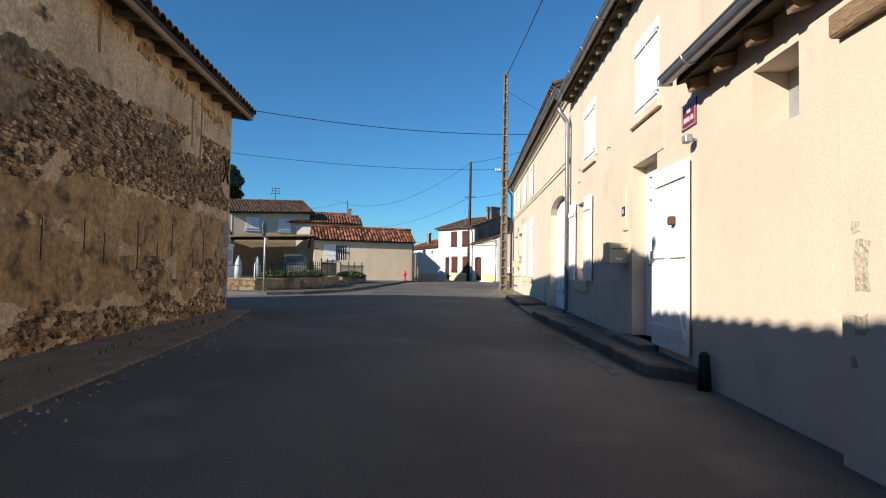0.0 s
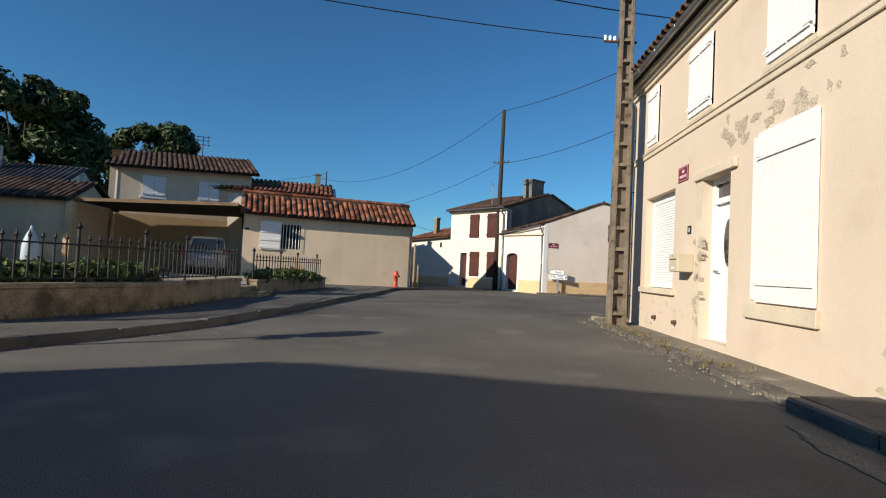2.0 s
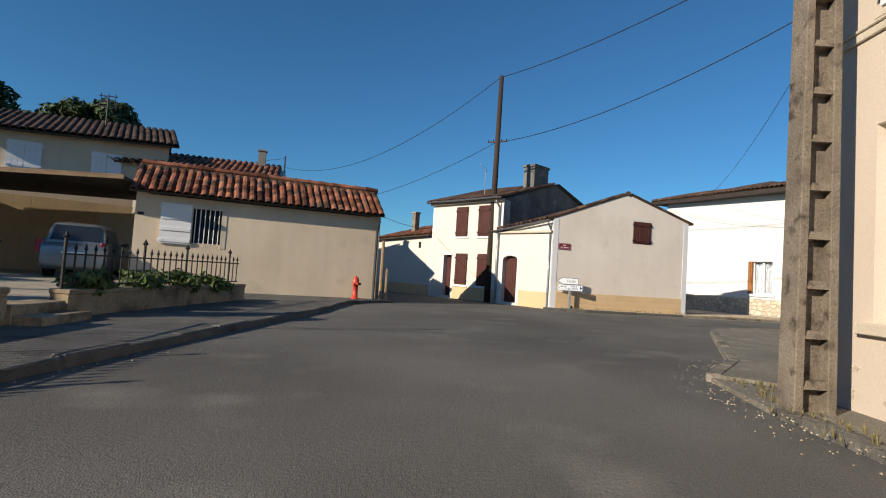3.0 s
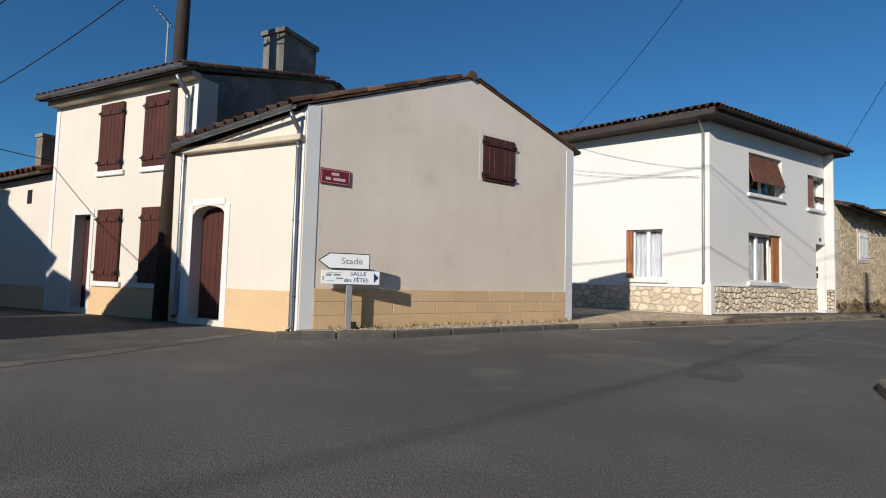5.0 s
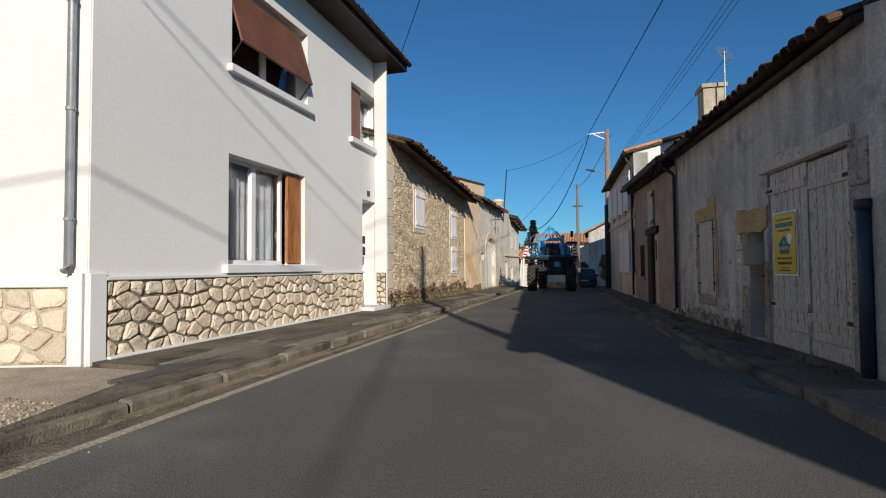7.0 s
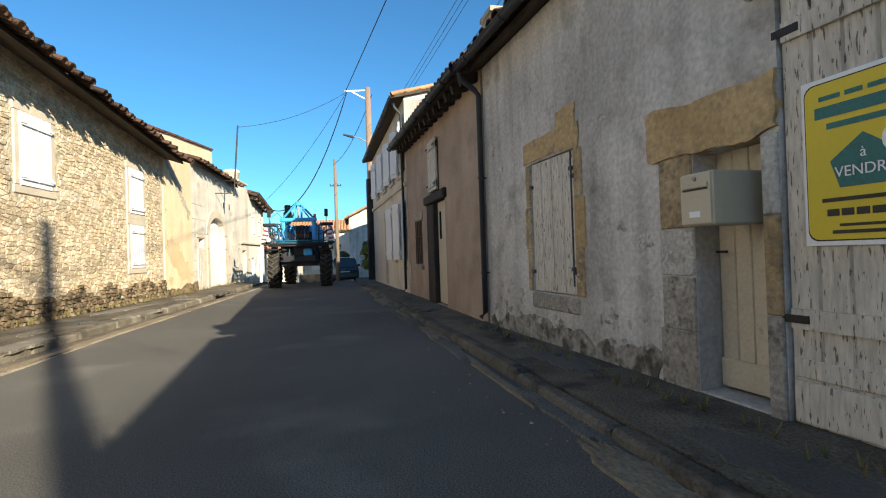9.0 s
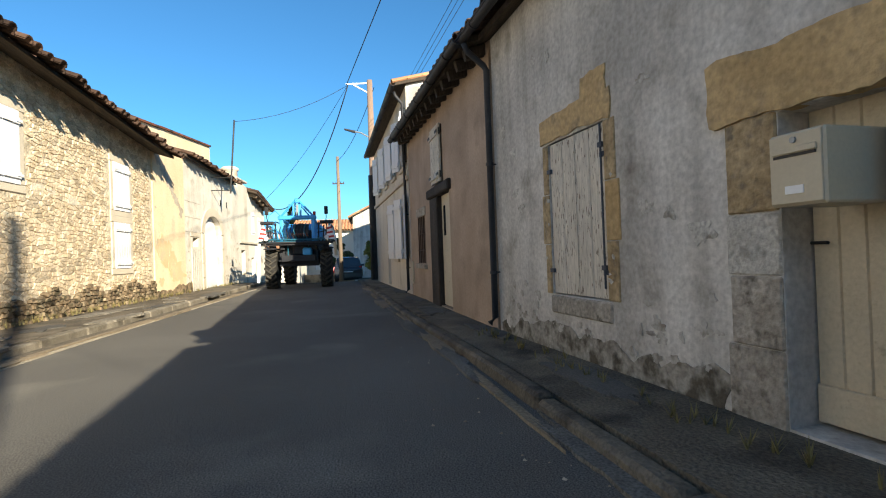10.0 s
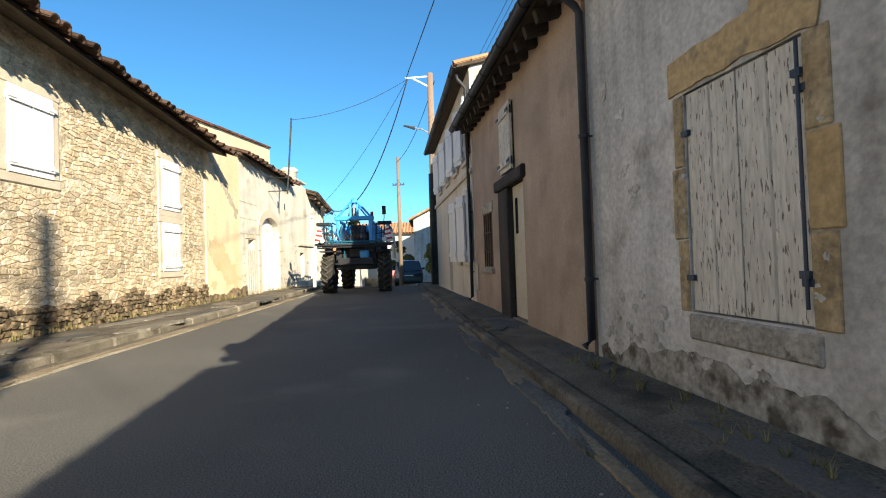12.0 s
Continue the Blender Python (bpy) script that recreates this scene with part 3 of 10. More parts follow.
def lathe(bm, centre, profile, seg=20):
    """A turned body from pairs (radius, z)."""
    rings = []
    for r, z in profile:
        rings.append([bm.verts.new((centre[0] + r * math.cos(a), centre[1] + r * math.sin(a), centre[2] + z)) for a in (2 * math.pi * k / seg for k in range(seg))])
    for a, b in zip(rings, rings[1:]):
        for k in range(seg):
            bm.faces.new((a[k], a[(k + 1) % seg], b[(k + 1) % seg], b[k]))
    bm.faces.new(rings[0][::-1]), bm.faces.new(rings[-1])
    return bm


def tile_shape(bm, m, width, length, rnd):
    """One half-round clay tile, narrower at its upper end, along m's y axis."""
    w0, w1, h = width * 0.5, width * 0.40, width * 0.42
    rows = []
    for y, w in ((0.0, w0), (length, w1)):
        rows.append([(w * math.cos(a), y, h * (w / w0) * math.sin(a)) for a in (math.pi * k / 5 for k in range(6))])
    t = 0.014
    outer = [[bm.verts.new(m @ Vector(p)) for p in row] for row in rows]
    inner = [[bm.verts.new(m @ Vector((p[0] * 0.86, p[1], p[2] - t))) for p in row] for row in rows]
    for k in range(5):
        bm.faces.new((outer[0][k], outer[0][k + 1], outer[1][k + 1], outer[1][k]))
        bm.faces.new((outer[0][k + 1], outer[0][k], inner[0][k], inner[0][k + 1]))
        bm.faces.new((inner[0][k + 1], inner[0][k], inner[1][k], inner[1][k + 1]))


def roof(parent, F, s0, s1, off, z0, run, pitch, material, rows=None, z1=None, deck=True, rafters=0.0, rafter_mat=None, gap=0.205, step=0.33, seed=3, cut=None, single=False, ragged=0.0):
    """A slope of half-round tiles from its eave, off metres out of the facade at height z0 (z1 at its far end), rising inwards by pitch over run."""
    rnd = random.Random(seed)
    z1 = z0 if z1 is None else z1
    if deck:
        bm = BM()
        hi, back = -0.06, 0.11 if ragged else 0.0
        quad_prism(bm, [F.at(s0, off - back, z0 + back * pitch), F.at(s1, off - back, z1 + back * pitch), F.at(s1, off - run, z1 + run * pitch), F.at(s0, off - run, z0 + run * pitch)],
                   [F.at(s0, off - back, z0 + back * pitch + hi), F.at(s1, off - back, z1 + back * pitch + hi), F.at(s1, off - run, z1 + run * pitch + hi), F.at(s0, off - run, z0 + run * pitch + hi)])
        part("roof_deck", bm, roof_under_shade, parent, "boarded roof underside, darkened for eave shade")
    slope = math.hypot(1, pitch)
    count = int(run * slope / step)
    total = count if rows is None else min(rows, count)
    cols = max(1, int(round((s1 - s0) / gap)))
    bm = BM()
    first = None
    for c in range(cols):
        s = s0 + (c + 0.5) * (s1 - s0) / cols
        zc = z0 + (z1 - z0) * (s - s0) / (s1 - s0)
        for r in range(total):
            d = r * step / slope - (rnd.uniform(-0.3, 1.0) * ragged if r == 0 else 0.0)
            if cut and not cut(s, d):
                continue
            base = F.at(s + rnd.uniform(-0.008, 0.008), off + 0.05 - d, zc + (d - 0.05) * pitch + 0.02 + rnd.uniform(-0.004, 0.006))
            y_axis = Vector((-F.n.x, -F.n.y, pitch + 0.05)).normalized()
            x_axis = Vector((F.d.x, F.d.y, (z1 - z0) / (s1 - s0))).normalized()
            x_axis.rotate(Matrix.Rotation(rnd.uniform(-0.03, 0.03), 3, "Z"))
            z_axis = x_axis.cross(y_axis).normalized()
            if z_axis.z < 0:
                z_axis = -z_axis
            x_axis = y_axis.cross(z_axis)
            m = Matrix((( *[x_axis.x, y_axis.x, z_axis.x], base.x), (*[x_axis.y, y_axis.y, z_axis.y], base.y), (*[x_axis.z, y_axis.z, z_axis.z], base.z), (0, 0, 0, 1)))
            if single:
                if first is None:
                    one = BM()
                    tile_shape(one, Matrix(), gap * 1.02, step * 1.18, rnd)
                    first = bpy.data.meshes.new("tile")
                    one.to_mesh(first)
                    one.free()
                    first.materials.append(tile_one)
                ob = new("tile", first)
                ob.parent = parent
                ob.matrix_basis = Matrix.Translation(-ORG[parent.name]) @ m
            else:
                tile_shape(bm, m, gap * 1.02, step * 1.18, rnd)
    if single:
        bm.free()
    else:
        ob = part("roof_tiles", bm, material, parent)
        ob["kind"] = "stuff"
    if rafters:
        s = s0 + rafters * 0.5
        while s < s1:
            bm = BM()
            zc = z0 + (z1 - z0) * (s - s0) / (s1 - s0)
            quad_prism(bm, [F.at(s - 0.04, off - 0.04, zc - 0.062), F.at(s + 0.04, off - 0.04, zc - 0.062), F.at(s + 0.04, off - 0.9, zc - 0.062 + 0.86 * pitch), F.at(s - 0.04, off - 0.9, zc - 0.062 + 0.86 * pitch)],
                       [F.at(s - 0.04, off - 0.07, zc - 0.17), F.at(s + 0.04, off - 0.07, zc - 0.17), F.at(s + 0.04, off - 0.9, zc - 0.17 + 0.83 * pitch), F.at(s - 0.04, off - 0.9, zc - 0.17 + 0.83 * pitch)])
            part("rafter", bm, rafter_mat or old_wood, parent)
            s += rafters


def gutter(parent, F, s0, s1, off, z, material, r=0.065, z1=None):
    z1 = z if z1 is None else z1
    bm = BM()
    seg = 8
    for sa, sb, za, zb in ((s0, s1, z, z1),):
        ra = [F.at(sa, off + r * math.cos(a), za + r * math.sin(a)) for a in (math.pi + math.pi * k / seg for k in range(seg + 1))]
        rb = [F.at(sb, off + r * math.cos(a), zb + r * math.sin(a)) for a in (math.pi + math.pi * k / seg for k in range(seg + 1))]
        ri = [F.at(sa, off + (r - 0.008) * math.cos(a), za + (r - 0.008) * math.sin(a)) for a in (math.pi + math.pi * k / seg for k in range(seg + 1))]
        rj = [F.at(sb, off + (r - 0.008) * math.cos(a), zb + (r - 0.008) * math.sin(a)) for a in (math.pi + math.pi * k / seg for k in range(seg + 1))]
        quad_prism(bm, ra + ri[::-1], rb + rj[::-1])
    tube(bm, [F.at(s0, off + r, z), F.at(s1, off + r, z1)], 0.011, 6)
    g = part("gutter", bm, material, parent)
    n = max(2, int((s1 - s0) / 0.9))
    for i in range(n):
        s = s0 + (i + 0.5) * (s1 - s0) / n
        zc = z + (z1 - z) * (s - s0) / (s1 - s0)
        b = BM()
        tube(b, [F.at(s, off + (r + 0.006) * math.cos(a), zc + (r + 0.006) * math.sin(a)) for a in (math.pi + math.pi * k / 8 for k in range(9))], 0.007, 5)
        part("gutter_bracket", b, material, g)
    return g


def downpipe(parent, F, s, z_top, z_low, material, off=0.09, r=0.045, neck=0.35, reach=0.35):
    bm = BM()
    tube(bm, [F.at(s, reach, z_top + neck), F.at(s, reach * 0.9, z_top + neck * 0.7), F.at(s, off + 0.03, z_top + 0.05), F.at(s, off, z_top), F.at(s, off, z_low + 0.06), F.at(s, off + 0.06, z_low)], r, 10)
    p = part("downpipe", bm, material, parent, smooth=True)
    z = z_low + 0.5
    while z < z_top:
        b = BM()
        tube(b, [F.at(s, off, z), F.at(s, off, z + 0.03)], r + 0.008, 10)
        tube(b, [F.at(s, 0, z + 0.015), F.at(s, off, z + 0.015)], 0.008, 5)
        part("pipe_collar", b, material, p)
        z += 1.1
    return p


def board_leaf(parent, F, s0, s1, z0, z1, off, material, boards=4, name="shutter", cut=0.006, bars=(0.12, 0.86), thick=0.035, bar_mat=None, hinge=iron, label="", brace=False, swing=0.0, pivot=0):
    """A leaf of upright boards with grooves, ledges and strap hinges; swing turns it about its s0 (pivot 0) or s1 edge, out of the wall."""
    if hinge is iron and material is white_paint:
        hinge = white_paint
    bm = BM()
    G = F
    if swing:
        p = s0 if pivot == 0 else s1
        a = radians(swing) * (1 if pivot == 0 else -1)
        base = F.at(p, off, 0)
        d2 = F.d * math.cos(a) + F.n * math.sin(a)
        n2 = F.n * math.cos(a) - F.d * math.sin(a)
        G = Face((0, 0), (1, 0), 1)
        G.o, G.d, G.n = Vector((base.x, base.y)) - d2 * p - n2 * off, d2, n2
    grooved(bm, G, s0, s1, off, thick, z0, z1, boards, cut)
    leaf = part(name, bm, material, parent, label)
    for f in bars:
        b = BM()
        z = z0 + (z1 - z0) * f
        fbox(b, G, s0 + 0.01, s1 - 0.01, off + thick, off + thick + 0.022, z - 0.045, z + 0.045)
        part("ledge", b, bar_mat or material, leaf)
    if brace:
        b = BM()
        za, zb = z0 + (z1 - z0) * bars[0], z0 + (z1 - z0) * bars[-1]
        quad_prism(b, [G.at(s0 + 0.02, off + thick + 0.02, za), G.at(s0 + 0.11, off + thick + 0.02, za), G.at(s1 - 0.02, off + thick + 0.02, zb), G.at(s1 - 0.11, off + thick + 0.02, zb)],
                   [G.at(s0 + 0.02, off + thick, za), G.at(s0 + 0.11, off + thick, za), G.at(s1 - 0.02, off + thick, zb), G.at(s1 - 0.11, off + thick, zb)])
        part("brace", b, material, leaf)
    if hinge and bars:
        for f in (bars[0], bars[-1]):
            b = BM()
            z = z0 + (z1 - z0) * f
            e = s0 if pivot == 0 else s1
            g = 1 if pivot == 0 else -1
            fbox(b, G, min(e - 0.03 * g, e + 0.10 * g), max(e - 0.03 * g, e + 0.10 * g), off + thick + 0.022, off + thick + 0.03, z - 0.018, z + 0.018)
            tube(b, [G.at(e - 0.02 * g, off + thick * 0.6, z - 0.05), G.at(e - 0.02 * g, off + thick * 0.6, z + 0.05)], 0.012, 6)
            part("hinge", b, hinge, leaf)
    return leaf


def sill(parent, F, s0, s1, z0, z1, out, material, back=0.15):
    bm = fbox(BM(), F, s0, s1, -back, out, z0, z1)
    return part("sill", bevelled(bm, 0.008), material, parent)


def window(parent, F, s0, s1, z0, z1, deep, panes=2, frame_mat=None, curtained=True, name="window"):
    """A casement set back in its opening: frame, panes, a curtain and a black panel for the unlit room behind."""
    fm = frame_mat or pvc
    bm = BM()
    for a, b, c, d in ((s0, s1, z0, z0 + 0.06), (s0, s1, z1 - 0.06, z1)):
        fbox(bm, F, a, b, -deep - 0.06, -deep, c, d)
    w = (s1 - s0) / panes
    for i in range(panes + 1):
        c = s0 + i * w
        half = 0.05 if 0 < i < panes else 0.055
        fbox(bm, F, max(s0, c - half), min(s1, c + half), -deep - 0.06, -deep + (0.012 if 0 < i < panes else 0), z0 + 0.06, z1 - 0.06)
    wn = part(name, bm, fm, parent)
    for i in range(panes):
        b = fbox(BM(), F, s0 + i * w + 0.05, s0 + (i + 1) * w - 0.05, -deep - 0.035, -deep - 0.025, z0 + 0.06, z1 - 0.06)
        g = part("pane", b, glass, wn)
        g.visible_shadow = False
    if curtained:
        b = BM()
        n = int((s1 - s0) / 0.03)
        cols = []
        for i in range(n + 1):
            s = s0 + 0.04 + (s1 - s0 - 0.08) * i / n
            o = -deep - 0.14 + 0.022 * math.sin(i * 1.1) + 0.01 * math.sin(i * 0.43)
            cols.append((b.verts.new(F.at(s, o, z0 + 0.02)), b.verts.new(F.at(s, o, z1 - 0.05))))
        for p, q in zip(cols, cols[1:]):
            b.faces.new((p[0], q[0], q[1], p[1]))
        part("curtain", b, curtain, wn, "gathered white net curtain")
    b = fbox(BM(), F, s0 - 0.1, s1 + 0.1, -deep - 0.5, -deep - 0.46, z0 - 0.1, z1 + 0.1)
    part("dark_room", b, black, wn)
    return wn


def words(parent, F, s, z, text, size, material, off, name="lettering", squeeze=1.0):
    """Letters laid flat on a facade, centred on s and z."""
    cu = bpy.data.curves.new(name, "FONT")
    cu.body, cu.size, cu.extrude, cu.align_x, cu.align_y = text, size, 0.0008, "CENTER", "CENTER"
    tmp = bpy.data.objects.new(name, cu)
    me = bpy.data.meshes.new_from_object(tmp)
    bpy.data.objects.remove(tmp)
    me.materials.clear()
    me.materials.append(material)
    ob = new(name, me)
    ob.parent = parent
    right = Vector((F.n.y * -1, F.n.x, 0)) * -1
    right = Vector((0, 0, 1)).cross(Vector((F.n.x, F.n.y, 0))).normalized()
    n3 = Vector((F.n.x, F.n.y, 0))
    c = F.at(s, off, z) - ORG[parent.name]
    ob.matrix_basis = Matrix(((right.x * squeeze, 0, n3.x, c.x), (right.y * squeeze, 0, n3.y, c.y), (0, 1, 0, c.z), (0, 0, 0, 1)))
    ORG[ob.name] = ORG[parent.name]
    return ob


def bars(parent, F, rows, off, material, name="lettering"):
    """Plain bars in place of writing: (s0, s1, z0, z1) each."""
    for a, b, c, d in rows:
        part(name, fbox(BM(), F, a, b, off, off + 0.002, c, d), material, parent)


def blob(parent, F, s, z, rs, rz, material, seed, label="", off=0.003, name="plaster_patch"):
    """A small worn spot with an uneven round outline."""
    pts = []
    for k in range(26):
        a = 2 * math.pi * k / 26
        c, q = math.cos(a), math.sin(a)
        r = 1 + 0.9 * noise.noise(Vector((c * 1.1, q * 1.1, seed * 3.7))) + 0.5 * noise.noise(Vector((c * 3, q * 3, seed * 1.9)))
        pts.append((s + rs * r * c, z + rz * r * q))
    bm = BM()
    quad_prism(bm, [F.at(x, off, y) for x, y in pts], [F.at(x, min(-0.03, off - 0.01), y) for x, y in pts])
    return part(name, bm, material, parent, label)

# ---- ground, road and pavements ----
def fall(x):
    """The second street falls gently away past x = 42."""
    return -0.05 * max(0.0, min(x, 62.0) - 42.0)


def sheet(name, xs, ys, dz, material, label, category):
    bm = BM()
    grid = [[bm.verts.new((x, y, fall(x) + dz)) for x in xs] for y in ys]
    for j in range(len(ys) - 1):
        for i in range(len(xs) - 1):
            bm.faces.new((grid[j][i], grid[j][i + 1], grid[j + 1][i + 1], grid[j + 1][i]))
    return solo(name, bm, material, label, category, "structure")


sheet("ground", (-900, -60, 42, 62, 120, 900), (-900, -60, 80, 900), -0.03, earth, "bare brownish earth round the village", "ground")
sheet("road", (-45, -20, 0, 20, 42, 47, 52, 57, 62, 110), (-45, -10, 10, 25, 50, 70), 0.0, asphalt, "worn dark grey asphalt village road with pale patches", "road")


def slab(name, outline, z, material, label, category="pavement", low=-0.05):
    bm = BM()
    quad_prism(bm, [(x, y, z) for x, y in outline], [(x, y, low) for x, y in outline])
    return solo(name, bm, material, label, category, "structure")


LAYER = [0.002]


def ragged_flat(cx, cy, rx, ry, turn, material, label, seed, rough=0.35, lift=0.0):
    """A thin worn layer on the road, each a little above the one before."""
    LAYER[0] += 0.0003
    bm = BM()
    pts = []
    for k in range(90):
        a = 2 * math.pi * k / 90
        c, s = math.cos(a), math.sin(a)
        r = 1 + rough * (noise.noise(Vector((c * 1.3, s * 1.3, seed * 5.1))) + 0.5 * noise.noise(Vector((c * 4, s * 4, seed * 2.7))) + 0.3 * noise.noise(Vector((c * 11, s * 11, seed))))
        q = max(abs(c), abs(s)) ** 0.35
        x, y = rx * r * c / q, ry * r * s / q
        pts.append((cx + x * math.cos(turn) - y * math.sin(turn), cy + x * math.sin(turn) + y * math.cos(turn)))
    quad_prism(bm, [(x, y, lift + LAYER[0]) for x, y in pts], [(x, y, lift - 0.02) for x, y in pts])
    return solo("road_patch", bm, material, label, "road patch", "structure")


PALE, DARK = "pale gravelly repair in the asphalt", "dark patch of newer asphalt"
for cx, cy, rx, ry, turn, mat_, lab in (
        (14.9, 28.9, 0.9, 0.16, 0.45, asphalt_patch, PALE), (17.4, 28.9, 1.3, 0.2, 0.15, asphalt_patch, PALE),
        (11.9, 27.2, 0.8, 0.25, 0.5, asphalt_dark, DARK), (15.9, 28.9, 0.45, 0.18, 0.4, asphalt_dark, DARK), (13.6, 27.2, 0.35, 0.2, 0.3, asphalt_dark, DARK),
        
        (-3.55, 8.0, 2.3, 0.22, 1.45, asphalt_patch, "pale dusty strip across the side street's mouth"), (5.2, 22.5, 0.8, 0.5, 0.9, asphalt_dark, DARK),
        (1.6, 22.3, 1.6, 0.12, 0.35, asphalt_dark, DARK)):
    ragged_flat(cx, cy, rx, ry, turn, mat_, lab, cx * 3 + cy)


# Lane surface with its own edge; part of the dark tone is painted-in shadow.
LANE = [(2.9, 28.95), (3.7, 29.1), (5.2, 29.7), (6.35, 30.5), (8.2, 32.2), (8.3, 32.55), (4.0, 39.5), (1.8, 44.0), (-1.0, 44.0), (2.2, 34.0), (2.8, 30.1)]
bm = BM()
quad_prism(bm, [(x, y, 0.006) for x, y in LANE], [(x, y, -0.02) for x, y in LANE])
solo("lane", bm, asphalt_dark, "side lane asphalt, darkened partly for the shadow over it", "road", "structure")
bm = BM()
EDGE = LANE[:5]
quad_prism(bm, [(x, y, 0.004) for x, y in EDGE] + [(x + 0.12, y - 0.28, 0.004) for x, y in EDGE[::-1]], [(x, y, -0.02) for x, y in EDGE] + [(x + 0.12, y - 0.28, -0.02) for x, y in EDGE[::-1]])
solo("road_patch", bm, asphalt_patch, "pale sandy strip across the lane's mouth", "road patch", "structure")


def kerb(line, width, height, material=None, name="kerb", label="worn grey kerb of long stones", each=0.9, seed=2, low=-0.06, side=1):
    """A run of kerb stones along a line; side +1 lays them to its left."""
    top = tagged(new(name), label, "kerb", "", "structure")
    ORG[top.name] = Vector((0, 0, 0))
    rnd = random.Random(seed)
    for (x0, y0), (x1, y1) in zip(line, line[1:]):
        F = Face((x0, y0), (x1 - x0, y1 - y0), side)
        length = math.hypot(x1 - x0, y1 - y0)
        n = max(1, round(length / each))
        for i in range(n):
            a, b = i * length / n, (i + 1) * length / n
            h = height + rnd.uniform(-0.012, 0.012)
            dz = fall(x0 + (x1 - x0) * i / n)
            o = rnd.uniform(-0.01, 0.01)
            bm = fbox(BM(), F, a + 0.006, b - 0.006, o, width + o, low + dz, h + dz)
            bmesh.ops.bevel(bm, geom=list(bm.edges), offset=0.02, segments=1, affect="EDGES")
            for v in bm.verts:
                v.co += Vector((noise.noise(v.co * 3.1), noise.noise(v.co * 3.1 + Vector((9, 0, 0))), noise.noise(v.co * 2.3 + Vector((0, 7, 0))))) * 0.012
            part("kerb_stone", bm, material or kerb_mat, top)
    return top


# first street, right-hand pavement: raised, then a low cobbled edge to the corner
R1 = [(1.25, -2.05), (1.72, 1.0), (2.2, 4.15), (2.76, 7.0), (2.88, 7.6), (3.62, 11.2)]
slab("pavement_a", [(1.36, -2.1), (1.85, 1.0), (2.33, 4.15), (3.2, 4.15), (2.9, 3.4), (1.9, -2.47), (1.62, -2.50)], 0.13, pavement_mat, "narrow raised pavement of worn dark asphalt")
slab("pavement_a", [(2.89, 7.0), (3.01, 7.6), (3.75, 11.2), (4.75, 11.2), (3.9, 7.0)], 0.11, pavement_mat, "narrow raised pavement of worn dark asphalt")
bm = BM()
quad_prism(bm, [(2.34, 4.16, 0.03), (2.88, 6.99, 0.03), (3.9, 6.99, 0.085), (3.2, 4.16, 0.085)], [(2.34, 4.16, -0.05), (2.88, 6.99, -0.05), (3.9, 6.99, -0.05), (3.2, 4.16, -0.05)])
solo("drive", bm, pavement_mat, "dropped asphalt drive before the carriage gate", "pavement", "structure")
kerb(R1[:3], 0.14, 0.145, side=-1, seed=4)
kerb([(1.66, -2.56), (1.25, -2.05)], 0.12, 0.14, side=-1, seed=14, each=0.4)
kerb(R1[2:4], 0.14, 0.035, side=-1, seed=15)
kerb(R1[3:], 0.14, 0.125, side=-1, seed=16)
for k in range(9):
    f = (k + 0.5) / 9
    ragged_flat(1.02 + 2.25 * f + 0.10 * math.sin(k * 2.1), -1.9 + 12.6 * f, 0.62, 0.07 + 0.03 * math.sin(k * 1.7), 1.38, asphalt_patch, "strip of dirt and crumbs gathered along the kerb", 50 + k, 0.6)
for k, (x, y, r) in enumerate(((2.05, 0.2, 0.34), (2.42, 3.1, 0.26), (3.25, 8.4, 0.28), (3.55, 9.9, 0.24))):
    ragged_flat(x, y, r, 0.13, 1.3 + 0.2 * k, dusty_mat, "pale worn spot in the pavement", 80 + k, 0.5, (0.132, 0.132, 0.112, 0.112)[k])
R2 = [(3.66, 11.3), (4.1, 13.4), (4.5, 15.3), (4.85, 17.2), (5.35, 18.6), (6.6, 19.8), (9.9, 24.4), (10.7, 25.2), (12.1, 25.9), (13.6, 26.25), (18.0, 26.35), (21.6, 26.62)]
slab("pavement_b", [(x + 0.05, y) for x, y in R2[:5]] + [(6.2, 18.4), (5.9, 17.8), (4.5, 11.3)], 0.05, dusty_mat, "low dusty pavement edge with weeds")
slab("pavement_c", R2[4:] + [(21.6, 25.6), (19.0, 20.0), (6.5, 17.5)], 0.09, dusty_mat, "rough dusty pavement round the inside of the corner")
kerb(R2[4:], 0.16, 0.10, kerb_pale, side=-1, seed=5)


